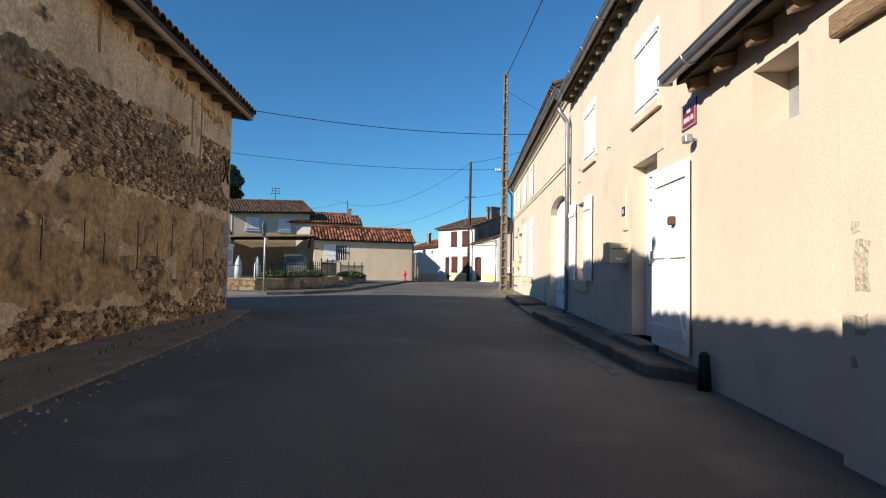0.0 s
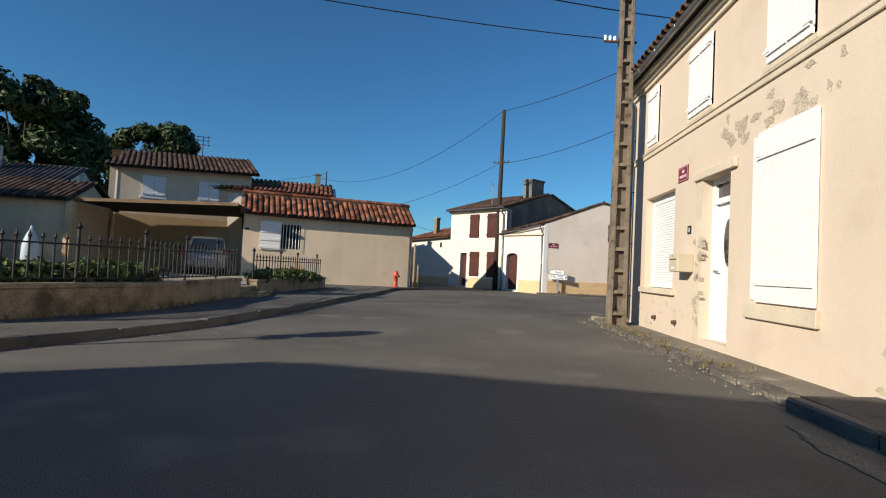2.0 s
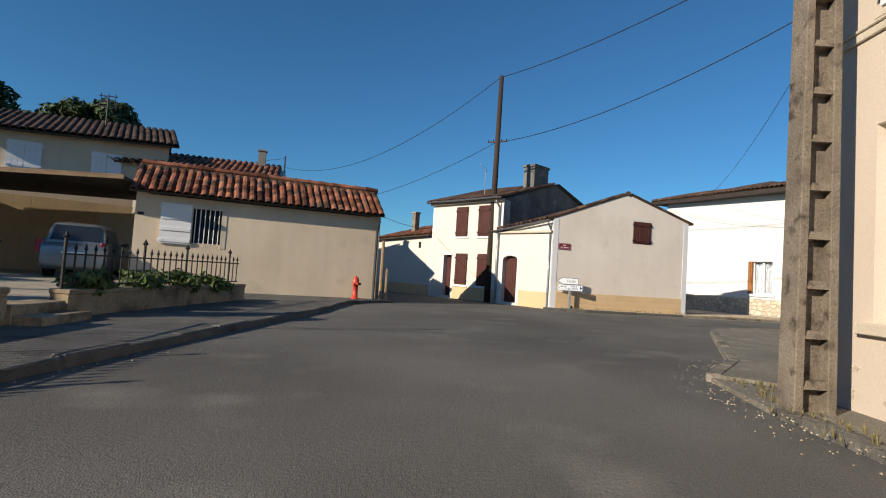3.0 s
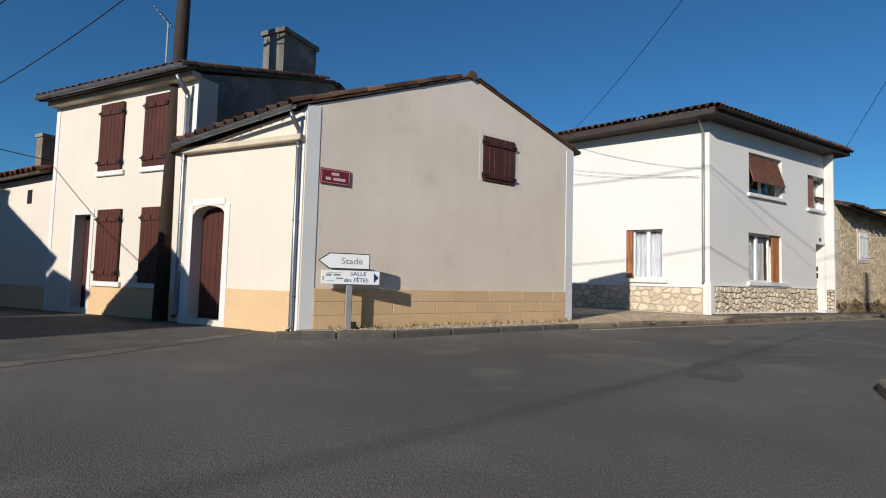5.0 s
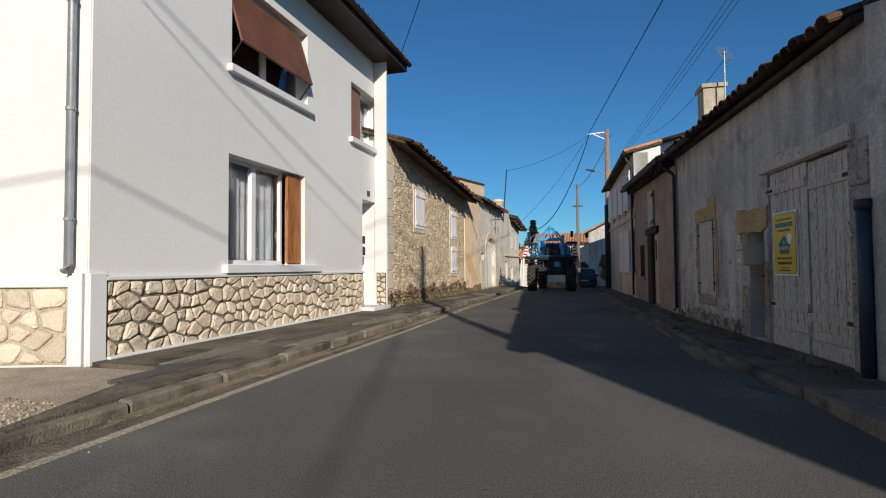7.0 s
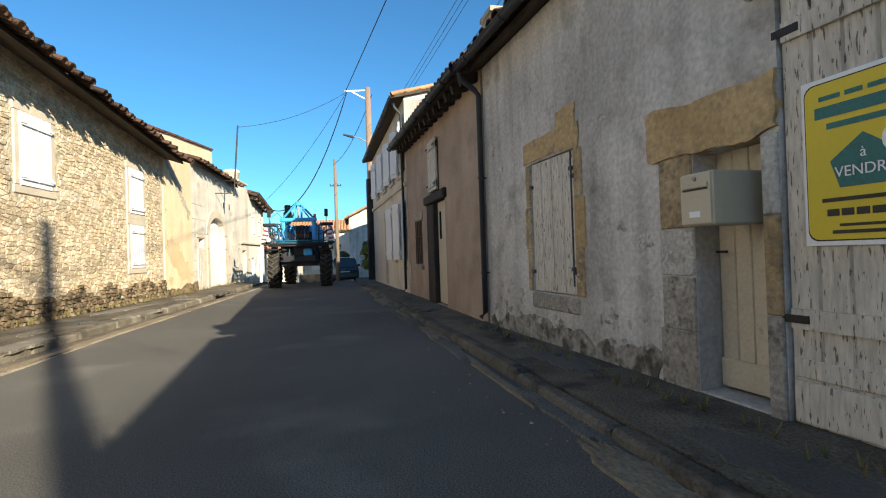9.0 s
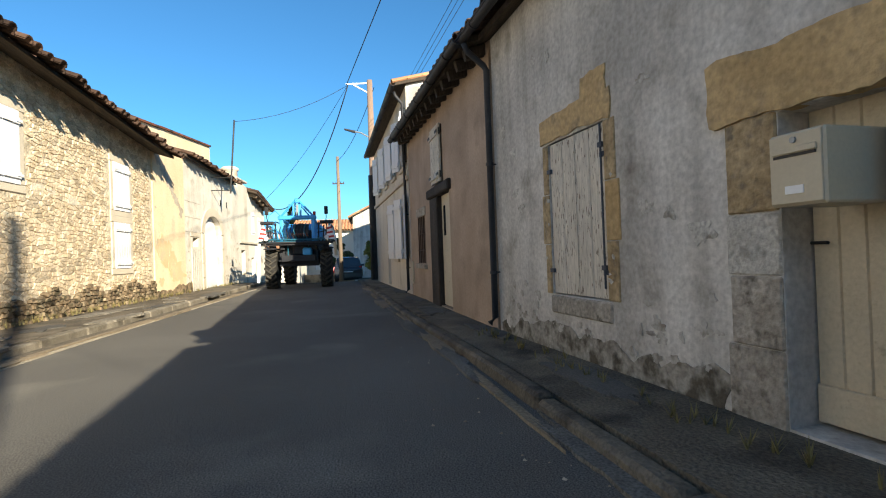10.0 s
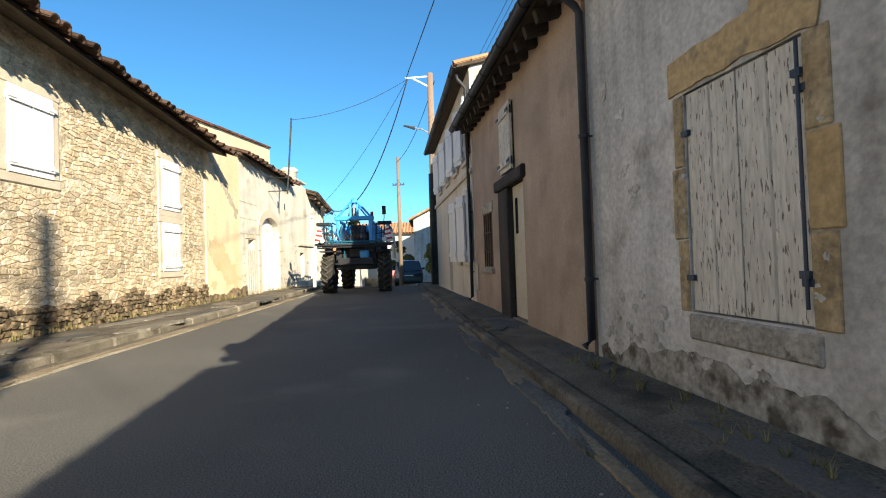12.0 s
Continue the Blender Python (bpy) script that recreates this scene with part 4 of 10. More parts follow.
def cobbles(name, line, width, z, label, seed, size=0.12):
    """Small setts along a pavement's edge."""
    top = tagged(new(name), label, "cobbles", "", "structure")
    ORG[top.name] = Vector((0, 0, 0))
    rnd = random.Random(seed)
    shapes = []
    for k in range(5):
        bm = BM()
        h = size * 0.5
        quad_prism(bm, [(-h * 0.8, -h * 0.8, 0.035), (h * 0.8, -h * 0.75, 0.03), (h * 0.75, h * 0.8, 0.035), (-h * 0.8, h * 0.75, 0.04)], [(-h, -h, -0.05), (h, -h, -0.05), (h, h, -0.05), (-h, h, -0.05)])
        for v in bm.verts:
            v.co += Vector((rnd.uniform(-1, 1), rnd.uniform(-1, 1), rnd.uniform(-0.6, 0.6))) * 0.012
        me = bpy.data.meshes.new("cobble")
        bmesh.ops.recalc_face_normals(bm, faces=bm.faces)
        bm.to_mesh(me)
        bm.free()
        me.materials.append(kerb_mat)
        shapes.append(me)
    for (x0, y0), (x1, y1) in zip(line, line[1:]):
        F = Face((x0, y0), (x1 - x0, y1 - y0), -1)
        length = math.hypot(x1 - x0, y1 - y0)
        a = math.atan2(y1 - y0, x1 - x0)
        for i in range(int(length / (size * 1.06))):
            for j in range(int(width / (size * 1.06))):
                ob = new("cobble", rnd.choice(shapes))
                ob.parent = top
                p = F.at((i + 0.5) * size * 1.06, (j + 0.5) * size * 1.06, z)
                ob.matrix_basis = Matrix.Translation(p) @ Matrix.Rotation(a + rnd.uniform(-0.15, 0.15), 4, "Z")
    return top


# left: dusty verge under the barn, the square's pavement
slab("verge", [(-6.2, -14), (-4.5, 5.45), (-3.95, 5.4), (-3.75, 2.0), (-3.85, -3), (-4.6, -14)], 0.03, dirt, "strip of dry dirt along the barn's foot", "verge")
L1 = [(-9.5, 12.9), (-6.5, 12.2), (-4.7, 11.85), (-3.5, 12.4), (-2.5, 14.0), (-1.9, 15.2), (-1.25, 17.4), (-0.6, 20.0), (0.1, 22.6), (0.75, 25.0), (1.35, 28.2), (2.0, 29.4), (2.75, 30.0)]
slab("pavement_square", L1 + [(2.6, 31.2), (-5.0, 30.0), (-5.0, 18.0), (-9.5, 14.5)], 0.09, pavement_mat, "worn pavement round the memorial square")
kerb(L1, 0.15, 0.105, side=1, seed=6)
slab("yard_floor", [(-22, 15), (-9.4, 14.3), (-5.3, 13.6), (-3.1, 16.6), (-2.7, 20.4), (-1.6, 26.4), (-5.0, 29.2), (-5.6, 34), (-24, 34)], 0.30, gravel_mat, "pale gravel and worn yard ground round the memorial", "yard", low=-0.04)

# second street, left: kerb, gravel forecourt, pavement before the white house
K2 = [(8.3, 31.05), (9.9, 30.72), (12.0, 31.0), (14.0, 31.18), (16.2, 31.22), (19.0, 31.22), (22.0, 31.28), (25.0, 31.3), (29.0, 31.42), (36.0, 31.42), (42.0, 31.5)]
slab("gravel_verge", [(8.6, 31.3), (9.9, 30.85), (12.0, 31.13), (14.0, 31.30), (16.6, 31.34), (17.0, 33.0), (16.5, 40.5), (14.4, 40.5), (14.4, 32.3), (8.9, 31.8)], 0.07, gravel_mat, "loose pale gravel strip beside the gable wall", "gravel")
slab("forecourt", [(16.58, 31.34), (19.0, 31.35), (21.0, 32.0), (21.0, 33.0), (18.5, 40.5), (16.48, 40.5), (16.98, 33.0)], 0.066, gravel_mat, "gravel forecourt worn with dust", "gravel")
slab("pavement_white_house", [(19.05, 31.36), (22.0, 31.42), (25.0, 31.44), (29.0, 31.56), (36.0, 31.56), (42.0, 31.62), (42.0, 32.9), (21.1, 33.0), (21.05, 32.0)], 0.095, pavement_worn, "worn dusty asphalt pavement along the white house")
kerb(K2[:4], 0.14, 0.10, side=1, seed=7)
kerb(K2[3:], 0.13, 0.095, kerb_pale, side=1, seed=7, each=1.0)
gl_ = tagged(new("gutter_strip"), "pale worn concrete gutter strip along the kerb", "gutter", "", "structure")
ORG[gl_.name] = Vector((0, 0, 0))
for (x0, y0), (x1, y1) in zip(K2[3:], K2[4:]):
    bm = BM()
    quad_prism(bm, [(x0, y0 - 0.27, 0.006), (x1, y1 - 0.27, 0.006), (x1, y1 - 0.012, 0.004), (x0, y0 - 0.012, 0.004)], [(x0, y0 - 0.27, -0.03), (x1, y1 - 0.27, -0.03), (x1, y1 - 0.012, -0.03), (x0, y0 - 0.012, -0.03)])
    part("gutter_slab", bm, pavement_worn, gl_)
    bm = BM()
    quad_prism(bm, [(x0, y0 - 0.345, 0.007), (x1, y1 - 0.345, 0.007), (x1, y1 - 0.275, 0.007), (x0, y0 - 0.275, 0.007)], [(x0, y0 - 0.345, -0.03), (x1, y1 - 0.345, -0.03), (x1, y1 - 0.275, -0.03), (x0, y0 - 0.275, -0.03)])
    part("gutter_edge", bm, gravel_mat, gl_, "pale edge of the gutter")
for k in range(16):
    f = (k + 0.5) / 16
    x = 20.6 + 16.0 * f
    ragged_flat(x, 31.85 + 0.35 * math.sin(k * 2.4), 0.55 + 0.3 * math.sin(k * 1.3), 0.14 + 0.05 * math.sin(k * 3.1), 0.1 * math.sin(k), dusty_mat if k % 3 else asphalt_dark, "dusty worn spot in the pavement", 120 + k, 0.7, 0.095)
for k in range(12):
    x = 20.5 + 1.45 * k
    ragged_flat(x, 31.16 + 0.03 * math.sin(k * 2.2), 0.75, 0.05 + 0.02 * math.sin(k * 1.9), 0.01, dirt, "dirt gathered in the gutter", 160 + k, 0.7, 0.006)
K3 = [(21.6, 26.66), (23.1, 26.86), (26.6, 27.08), (29.9, 27.35), (34.0, 27.6), (38.6, 27.92), (42.0, 28.1)]
slab("pavement_shade", [(x, y - 0.13) for x, y in K3] + [(42.0, 26.4), (21.6, 25.6)], 0.068, pavement_worn, "narrow worn pavement under the grey facades")
kerb(K3, 0.11, 0.072, kerb_worn, side=-1, seed=8, each=1.3, label="low worn kerb with broken edges")
for k in range(14):
    f = (k + 0.5) / 14
    x = 22.0 + 15.0 * f
    y = 26.70 + (x - 21.6) * 0.0688 + 0.12
    ragged_flat(x, y + 0.05 * math.sin(k * 2.3), 0.7, 0.07 + 0.035 * math.sin(k * 1.6), 0.07, dirt if k % 2 else asphalt_patch, "dirt and crumbs gathered along the kerb", 200 + k, 0.7)
    if k % 2:
        ragged_flat(x, y - 0.52 + 0.1 * math.sin(k * 1.1), 0.5, 0.12, 0.07, pavement_mat, "dark worn spot in the pavement", 230 + k, 0.6, 0.064)
for dx in range(5):
    x = 42 + 4 * dx
    for name, ya, yb in (("pavement_far_a", 31.6, 33.5), ("pavement_far_b", 25.5, 28.0)):
        bm = BM()
        quad_prism(bm, [(x, ya, fall(x) + 0.105), (x + 4, ya, fall(x + 4) + 0.105), (x + 4, yb, fall(x + 4) + 0.105), (x, yb, fall(x) + 0.105)],
                   [(x, ya, fall(x) - 0.1), (x + 4, ya, fall(x + 4) - 0.1), (x + 4, yb, fall(x + 4) - 0.1), (x, yb, fall(x) - 0.1)])
        solo(name, bm, pavement_mat, "grey pavement going down the street", "pavement", "structure")

# ---- first street: right-hand houses ----
F1 = Face((2.48, 1.77), (0.2103, 1.0), 1)
UP = Vector((0, 0, 1))


def flakes(parent, F, s0, s1, z0, z1, count, size, material, seed, label, off=0.003, keep=None):
    """Small worn spots where the render has flaked."""
    rnd = random.Random(seed)
    for k in range(count):
        s, z = rnd.uniform(s0, s1), z0 + (z1 - z0) * rnd.random() ** 1.4
        w, q = size * rnd.uniform(0.15, 0.6), size * rnd.uniform(0.12, 0.4)
        if keep is None or keep(s - w, s + w, z - q, z + q):
            blob(parent, F, s, z, w, q, material, seed + k, label, off + 0.0005 * (k % 8))


def closed_pair(parent, F, s0, s1, z0, z1, material=None, ajar=0.0, deep=0.05):
    m = material or white_paint
    mid = (s0 + s1) / 2
    board_leaf(parent, F, s0, mid - 0.004, z0, z1, -deep + 0.02, m, boards=3)
    board_leaf(parent, F, mid + 0.004, s1, z0, z1, -deep + 0.02, m, boards=3, pivot=1, swing=ajar)
    # Black panel in place of the unlit room behind the shutters.
    b = fbox(BM(), F, s0 - 0.02, s1 + 0.02, -0.32, -0.30, z0 - 0.02, z1 + 0.02)
    part("dark_room", b, black, parent)


house_a = thing("house", F1.at(-1.0, -3, 0), "two-storey cream rendered house with white shutters and zinc gutter", "house")
wall(house_a, F1, -4.2, 2.0, -0.1, 4.78, [(0.5, 1.33, 0.86, 2.35), (-0.12, 0.74, 3.05, 4.1), (-3.14, -2.26, 3.05, 4.05), (-3.08, -2.2, 0.2, 2.43)], cream)
back = Face(F1.at(2.0, 0, 0)[:2], (F1.n.x * -1, F1.n.y * -1), 1)
for nm, s in (("side_wall", -4.2), ("side_wall", 1.98)):
    S = Face(F1.at(s, 0, 0)[:2], -F1.n, 1)
    wall(house_a, S, 0.42, 8.0, -0.1, [(0.42, 4.8), (4.0, 6.0), (8.0, 4.8)], [], cream, thick=0.2, name=nm)
roof(house_a, F1, -4.35, 1.95, 0.22, 4.72, 4.6, 0.32, tile, rafters=0.42)
shut(house_a, F1, -4.35, 1.95, 8.0, 0.22, 4.72, 4.6, 0.32, cream, tile)
gutter(house_a, F1, -4.3, 1.97, 0.30, 4.74, zinc)
downpipe(house_a, F1, 1.98, 4.2, 0.14, zinc, reach=0.28)
# ground-floor window with open shutters
window(house_a, F1, 0.5, 1.33, 0.86, 2.35, 0.20, panes=2)
sill(house_a, F1, 0.33, 1.47, 0.64, 0.85, 0.05, moulding)
board_leaf(house_a, F1, 1.36, 1.86, 0.84, 2.40, 0.03, white_paint, boards=3, label="white boarded shutter folded open against the wall")
board_leaf(house_a, F1, -0.03, 0.48, 0.86, 2.38, 0.03, white_paint, boards=3, pivot=1, label="white boarded shutter folded open against the wall")
closed_pair(house_a, F1, -0.10, 0.72, 3.05, 4.1)
sill(house_a, F1, -0.2, 0.84, 2.93, 3.04, 0.05, moulding)
closed_pair(house_a, F1, -3.12, -2.28, 3.05, 4.05)
sill(house_a, F1, -3.24, -2.16, 2.93, 3.04, 0.05, moulding)
# front door with arched glass, and its tall storm shutter folded back
bm = fbox(BM(), F1, -3.08, -2.2, -0.26, -0.22, 0.2, 2.43)
door = part("door", bm, pvc, house_a, "white moulded door with a tall arched glass light")
for a, b, c, d in ((-3.08, -3.0, 0.2, 2.43), (-2.28, -2.2, 0.2, 2.43), (-3.0, -2.28, 2.28, 2.43), (-3.0, -2.28, 1.98, 2.05)):
    part("door_frame", fbox(BM(), F1, a, b, -0.22, -0.17, c, d), pvc, door)
bm = BM()
out = [(-2.82, 0.85), (-2.46, 0.85)] + [(-2.64 + 0.18 * math.cos(a), 1.62 + 0.24 * math.sin(a)) for a in (math.pi * k / 10 for k in range(11))]
quad_prism(bm, [F1.at(s, -0.214, z) for s, z in out], [F1.at(s, -0.23, z) for s, z in out])
part("door_light", bm, car_glass, door, "dark arched glass with leaded pattern")
bm = BM()
ring = [F1.at(-2.64 + 0.2 * math.cos(a), -0.212, 1.62 + 0.26 * math.sin(a)) for a in (math.pi * k / 10 for k in range(11))]
tube(bm, [F1.at(-2.44, -0.212, 0.83)] + ring + [F1.at(-2.84, -0.212, 0.83), F1.at(-2.44, -0.212, 0.83)], 0.014, 6)
part("door_moulding", bm, pvc, door)
for z in (0.34, 0.46, 0.58, 0.70):
    part("door_panel", bevelled(fbox(BM(), F1, -2.92, -2.36, -0.22, -0.205, z, z + 0.07), 0.008), pvc, door)
bm = BM()
tube(bm, [F1.at(-2.36, -0.22, 1.12), F1.at(-2.36, -0.15, 1.12), F1.at(-2.48, -0.15, 1.12)], 0.012, 6)
part("door_handle", bm, sign_grey, door)
leaf = board_leaf(house_a, F1, -4.04, -3.10, 0.22, 2.16, 0.03, white_paint, boards=6, bars=(0.10, 0.52, 0.93), pivot=1, brace=True, label="tall white boarded door shutter folded back on the wall")
part("door_step", bevelled(fbox(BM(), F1, -3.15, -2.1, -0.2, 0.22, 0.10, 0.2), 0.012), kerb_mat, house_a)
for a, b in ((-3.3, -2.05),):
    part("lintel", fbox(BM(), F1, a, b, 0.0, 0.012, 2.43, 2.72), moulding, house_a)
part("door_jamb", fbox(BM(), F1, -2.2, -2.02, 0.0, 0.012, 0.16, 2.43), moulding, house_a)

lean = thing("annexe", F1.at(-5.2, -2, 0), "low cream rendered annexe with a deep tiled eave and zinc gutter", "house")
wall(lean, F1, -6.12, -4.2, -0.1, 3.0, [(-5.68, -5.12, 2.10, 2.60)], cream)
# Grey back panel whose tone stands in for shade inside the recess.
part("window_recess", fbox(BM(), F1, -5.7, -5.1, -0.33, -0.27, 2.05, 2.65), plaque_grey, lean)
shut(lean, F1, -6.12, -4.2, 5.0, 0.22, 2.88, 3.0, 0.30, cream, tile, sides="a")
roof(lean, F1, -6.6, -4.2, 0.22, 2.88, 3.0, 0.30, tile, rafters=0.5, rafter_mat=worn_beam)
gutter(lean, F1, -6.4, -4.16, 0.31, 2.90, zinc, r=0.07)
part("gutter_end", bevelled(fbox(BM(), F1, -4.17, -4.14, 0.24, 0.38, 2.83, 2.91), 0.004), zinc, lean)
outh = thing("outbuilding", F1.at(-9, -2, 0), "cream rendered outbuilding with a timber lintel and flaking corner", "house")
wall(outh, F1, -18, -6.12, -0.1, 2.9, [], cream, thick=0.3, name="wall")
FO = Face(F1.at(-6.12, 0.02, 0)[:2], F1.d, 1)
part("corner_pier", fbox(BM(), FO, -1.6, -0.11, -0.1, 0.10, -0.1, 2.36), cream_b, outh)
part("timber_lintel", bevelled(fbox(BM(), FO, -2.4, -0.10, -0.08, 0.16, 2.36, 2.50), 0.015), worn_beam, outh)
for a, b, c, d, k in ((-0.32, -0.22, 0.95, 1.22, 8), (-0.28, -0.19, 0.74, 0.84, 9), (-0.25, -0.20, 1.26, 1.32, 10), (-0.22, -0.17, 0.55, 0.60, 11)):
    patch(outh, FO, a, b, c, d, bare_mortar, off=0.103, rag=0.03, seed=k, depth=-0.05, label="patch of bare grey mortar")
roof(outh, F1, -18, -6.62, 0.3, 3.0, 3.0, 0.3, tile)
shut(outh, F1, -18, -6.62, 5.0, 0.3, 3.0, 3.0, 0.3, cream, tile, sides="a")

house_b = thing("house", F1.at(9, -3, 0), "long cream house with stone cornice, string course and arched carriage gate", "house")
B_WIN = [(8.42, 9.38), (10.45, 11.6)]
B_UP = [(8.46, 9.25), (10.5, 11.33), (12.78, 13.56), (14.98, 15.5)]
wall(house_b, F1, 2.02, 16.5, -0.1, 5.0, [(2.4, 4.7, -0.05, 2.48, 0.34), (12.2, 13.02, 0.15, 2.5), (14.1, 15.56, 0.82, 2.55)]
     + [(a, b, 0.80, 2.76) for a, b in B_WIN] + [(a, b, 3.56, 4.66) for a, b in B_UP], cream_b)
SB = Face(F1.at(16.5, 0, 0)[:2], -F1.n, 1)
wall(house_b, SB, 0.02, 9.0, -0.1, [(0.02, 5.0), (4.5, 6.4), (9.0, 5.0)], [], cream_b, thick=0.35, name="end_wall")
for z0, z1, o in ((4.78, 4.86, 0.05), (4.86, 4.93, 0.10), (4.93, 5.02, 0.17), (3.36, 3.44, 0.03), (3.44, 3.47, 0.05)):
    part("cornice" if z0 > 4 else "string_course", bevelled(fbox(BM(), F1, 2.02, 16.52, 0.0, o, z0, z1), 0.008), moulding, house_b)
roof(house_b, F1, 2.02, 16.6, 0.34, 5.06, 4.8, 0.32, tile_dark)
shut(house_b, F1, 2.02, 16.5, 9.0, 0.34, 5.06, 4.8, 0.32, cream_b, tile_dark, sides="a")
gutter(house_b, F1, 2.05, 16.6, 0.30, 5.04, zinc, r=0.055)
downpipe(house_b, F1, 16.38, 4.65, 0.1, dark_zinc, reach=0.28)
# carriage gate
bm = BM()
arc = [(2.4, 0.02), (4.7, 0.02)] + [(3.55 + 1.15 * math.cos(a), 2.48 + 0.34 * math.sin(a)) for a in (math.pi * k / 16 for k in range(17))]
quad_prism(bm, [F1.at(s, -0.16, z) for s, z in arc], [F1.at(s, -0.21, z) for s, z in arc])
gate = part("carriage_gate", bm, white_paint, house_b, "white boarded arched double gate")
for i in range(13):
    s = 2.4 + (i + 0.5) * 2.3 / 13
    h = 2.46 + 0.34 * math.sqrt(max(0, 1 - ((s - 3.55) / 1.15) ** 2))
    part("gate_board", bevelled(fbox(BM(), F1, s - 0.082, s + 0.082, -0.16, -0.150, 0.05, h - 0.02), 0.002), white_paint, gate)
part("gate_gap", fbox(BM(), F1, 3.546, 3.554, -0.155, -0.1485, 0.05, 1.1), dark_timber, gate)
rnd = random.Random(90)
for k in range(46):
    blob(gate, F1, min(4.5, max(2.6, rnd.gauss(3.62, 0.42))), rnd.gauss(0.52, 0.07), rnd.uniform(0.008, 0.022), rnd.uniform(0.008, 0.022), dark_timber, 900 + k, "dark spot where the paint has flaked", -0.1475, "flaked_spot")
part("gate_foot", bevelled(fbox(BM(), F1, 2.42, 4.68, -0.15, -0.13, 0.03, 0.075), 0.004), dark_timber, gate)
# stone surround of the gate
bm = BM()
for s0, s1 in ((2.22, 2.4), (4.7, 5.05)):
    fbox(bm, F1, s0, s1, 0.0, 0.014, 0.0, 2.5)
for k in range(16):
    a0, a1 = math.pi * k / 16, math.pi * (k + 1) / 16
    q = [(3.55 + 1.15 * math.cos(a0), 2.48 + 0.34 * math.sin(a0)), (3.55 + 1.15 * math.cos(a1), 2.48 + 0.34 * math.sin(a1)), (3.55 + 1.42 * math.cos(a1), 2.5 + 0.55 * math.sin(a1)), (3.55 + 1.42 * math.cos(a0), 2.5 + 0.55 * math.sin(a0))]
    quad_prism(bm, [F1.at(s, 0.014, z) for s, z in q], [F1.at(s, 0.0, z) for s, z in q])
part("gate_surround", bm, moulding, house_b, "pale dressed stone gate surround")
part("cellar_grille", bevelled(fbox(BM(), F1, 5.42, 5.80, 0.0, 0.02, 0.16, 0.64), 0.006), zinc, house_b)
for a, b in B_WIN:
    sill(house_b, F1, a - 0.1, b + 0.1, 0.58, 0.76, 0.05, moulding)
for a, b, c, d in ((8.35, 9.31, 9.35, 9.47), (10.40, 11.46, 11.5, 11.62)):
    board_leaf(house_b, F1, a, b, 0.78, 2.78, 0.01, white_paint, boards=5, pivot=1, label="broad white boarded shutter, pulled to")
    board_leaf(house_b, F1, c, d, 0.80, 2.76, -0.02, white_paint, boards=1, bars=(), label="narrow white leaf at the window's edge")
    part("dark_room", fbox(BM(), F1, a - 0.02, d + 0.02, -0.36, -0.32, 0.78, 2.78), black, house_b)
for a, b in B_UP:
    closed_pair(house_b, F1, a + 0.01, b - 0.01, 3.56, 4.66, deep=0.0)
    sill(house_b, F1, a - 0.08, b + 0.08, 3.475, 3.55, 0.04, moulding)
# entrance
bm = fbox(BM(), F1, 12.2, 13.02, -0.24, -0.2, 0.15, 2.5)
door = part("door", bm, pvc, house_b, "white moulded front door with an oval light and transom")
for a, b, c, d in ((12.2, 12.28, 0.15, 2.5), (12.94, 13.02, 0.15, 2.5), (12.28, 12.94, 2.42, 2.5), (12.28, 12.94, 2.12, 2.2)):
    part("door_frame", fbox(BM(), F1, a, b, -0.2, -0.14, c, d), pvc, door)
part("transom_pane", fbox(BM(), F1, 12.28, 12.94, -0.2, -0.19, 2.2, 2.42), car_glass, door)
bm = BM()
out = [(12.61 + 0.14 * math.cos(a), 1.55 + 0.34 * math.sin(a)) for a in (2 * math.pi * k / 18 for k in range(18))]
quad_prism(bm, [F1.at(s, -0.192, z) for s, z in out], [F1.at(s, -0.21, z) for s, z in out])
part("door_light", bm, car_glass, door, "dark oval glass")
for a, b, c, d in ((12.36, 12.86, 0.3, 0.95),):
    part("door_panel", bevelled(fbox(BM(), F1, a, b, -0.2, -0.185, c, d), 0.012), pvc, door)
bm = BM()
tube(bm, [F1.at(12.92, -0.2, 1.15), F1.at(12.92, -0.13, 1.15), F1.at(12.8, -0.13, 1.15)], 0.011, 6)
part("door_handle", bm, sign_grey, door)
part("door_hood", bevelled(fbox(BM(), F1, 12.0, 13.25, 0.0, 0.06, 2.5, 2.62), 0.008), moulding, house_b)
part("door_jamb", fbox(BM(), F1, 13.02, 13.24, 0.0, 0.014, 0.1, 2.5), moulding, house_b, "pale worn stone door jamb")
flakes(house_b, F1, 13.02, 13.3, 0.3, 2.4, 14, 0.16, bare_mortar, 180, "flaked grey spot in the render", off=0.016)
flakes(house_b, F1, 13.6, 16.2, 0.15, 0.6, 16, 0.13, flake_spot, 210, "flaked grey spot in the render")
# roller-shutter window
bm = BM()
prof = [(-0.17, 0.88)] + [q for k in range(34) for q in ((-0.150, 0.88 + k * 0.046), (-0.142, 0.895 + k * 0.046), (-0.142, 0.912 + k * 0.046), (-0.150, 0.922 + k * 0.046))] + [(-0.17, 2.45)]
quad_prism(bm, [F1.at(14.16, o, z) for o, z in prof], [F1.at(15.5, o, z) for o, z in prof])
rs = part("roller_shutter", bm, pvc, house_b, "closed white roller shutter")
for a, b, c, d in ((14.1, 14.17, 0.84, 2.55), (15.49, 15.56, 0.84, 2.55), (14.17, 15.49, 2.42, 2.55), (14.17, 15.49, 0.84, 0.89)):
    part("shutter_frame", fbox(BM(), F1, a, b, -0.18, -0.13, c, d), pvc, rs)
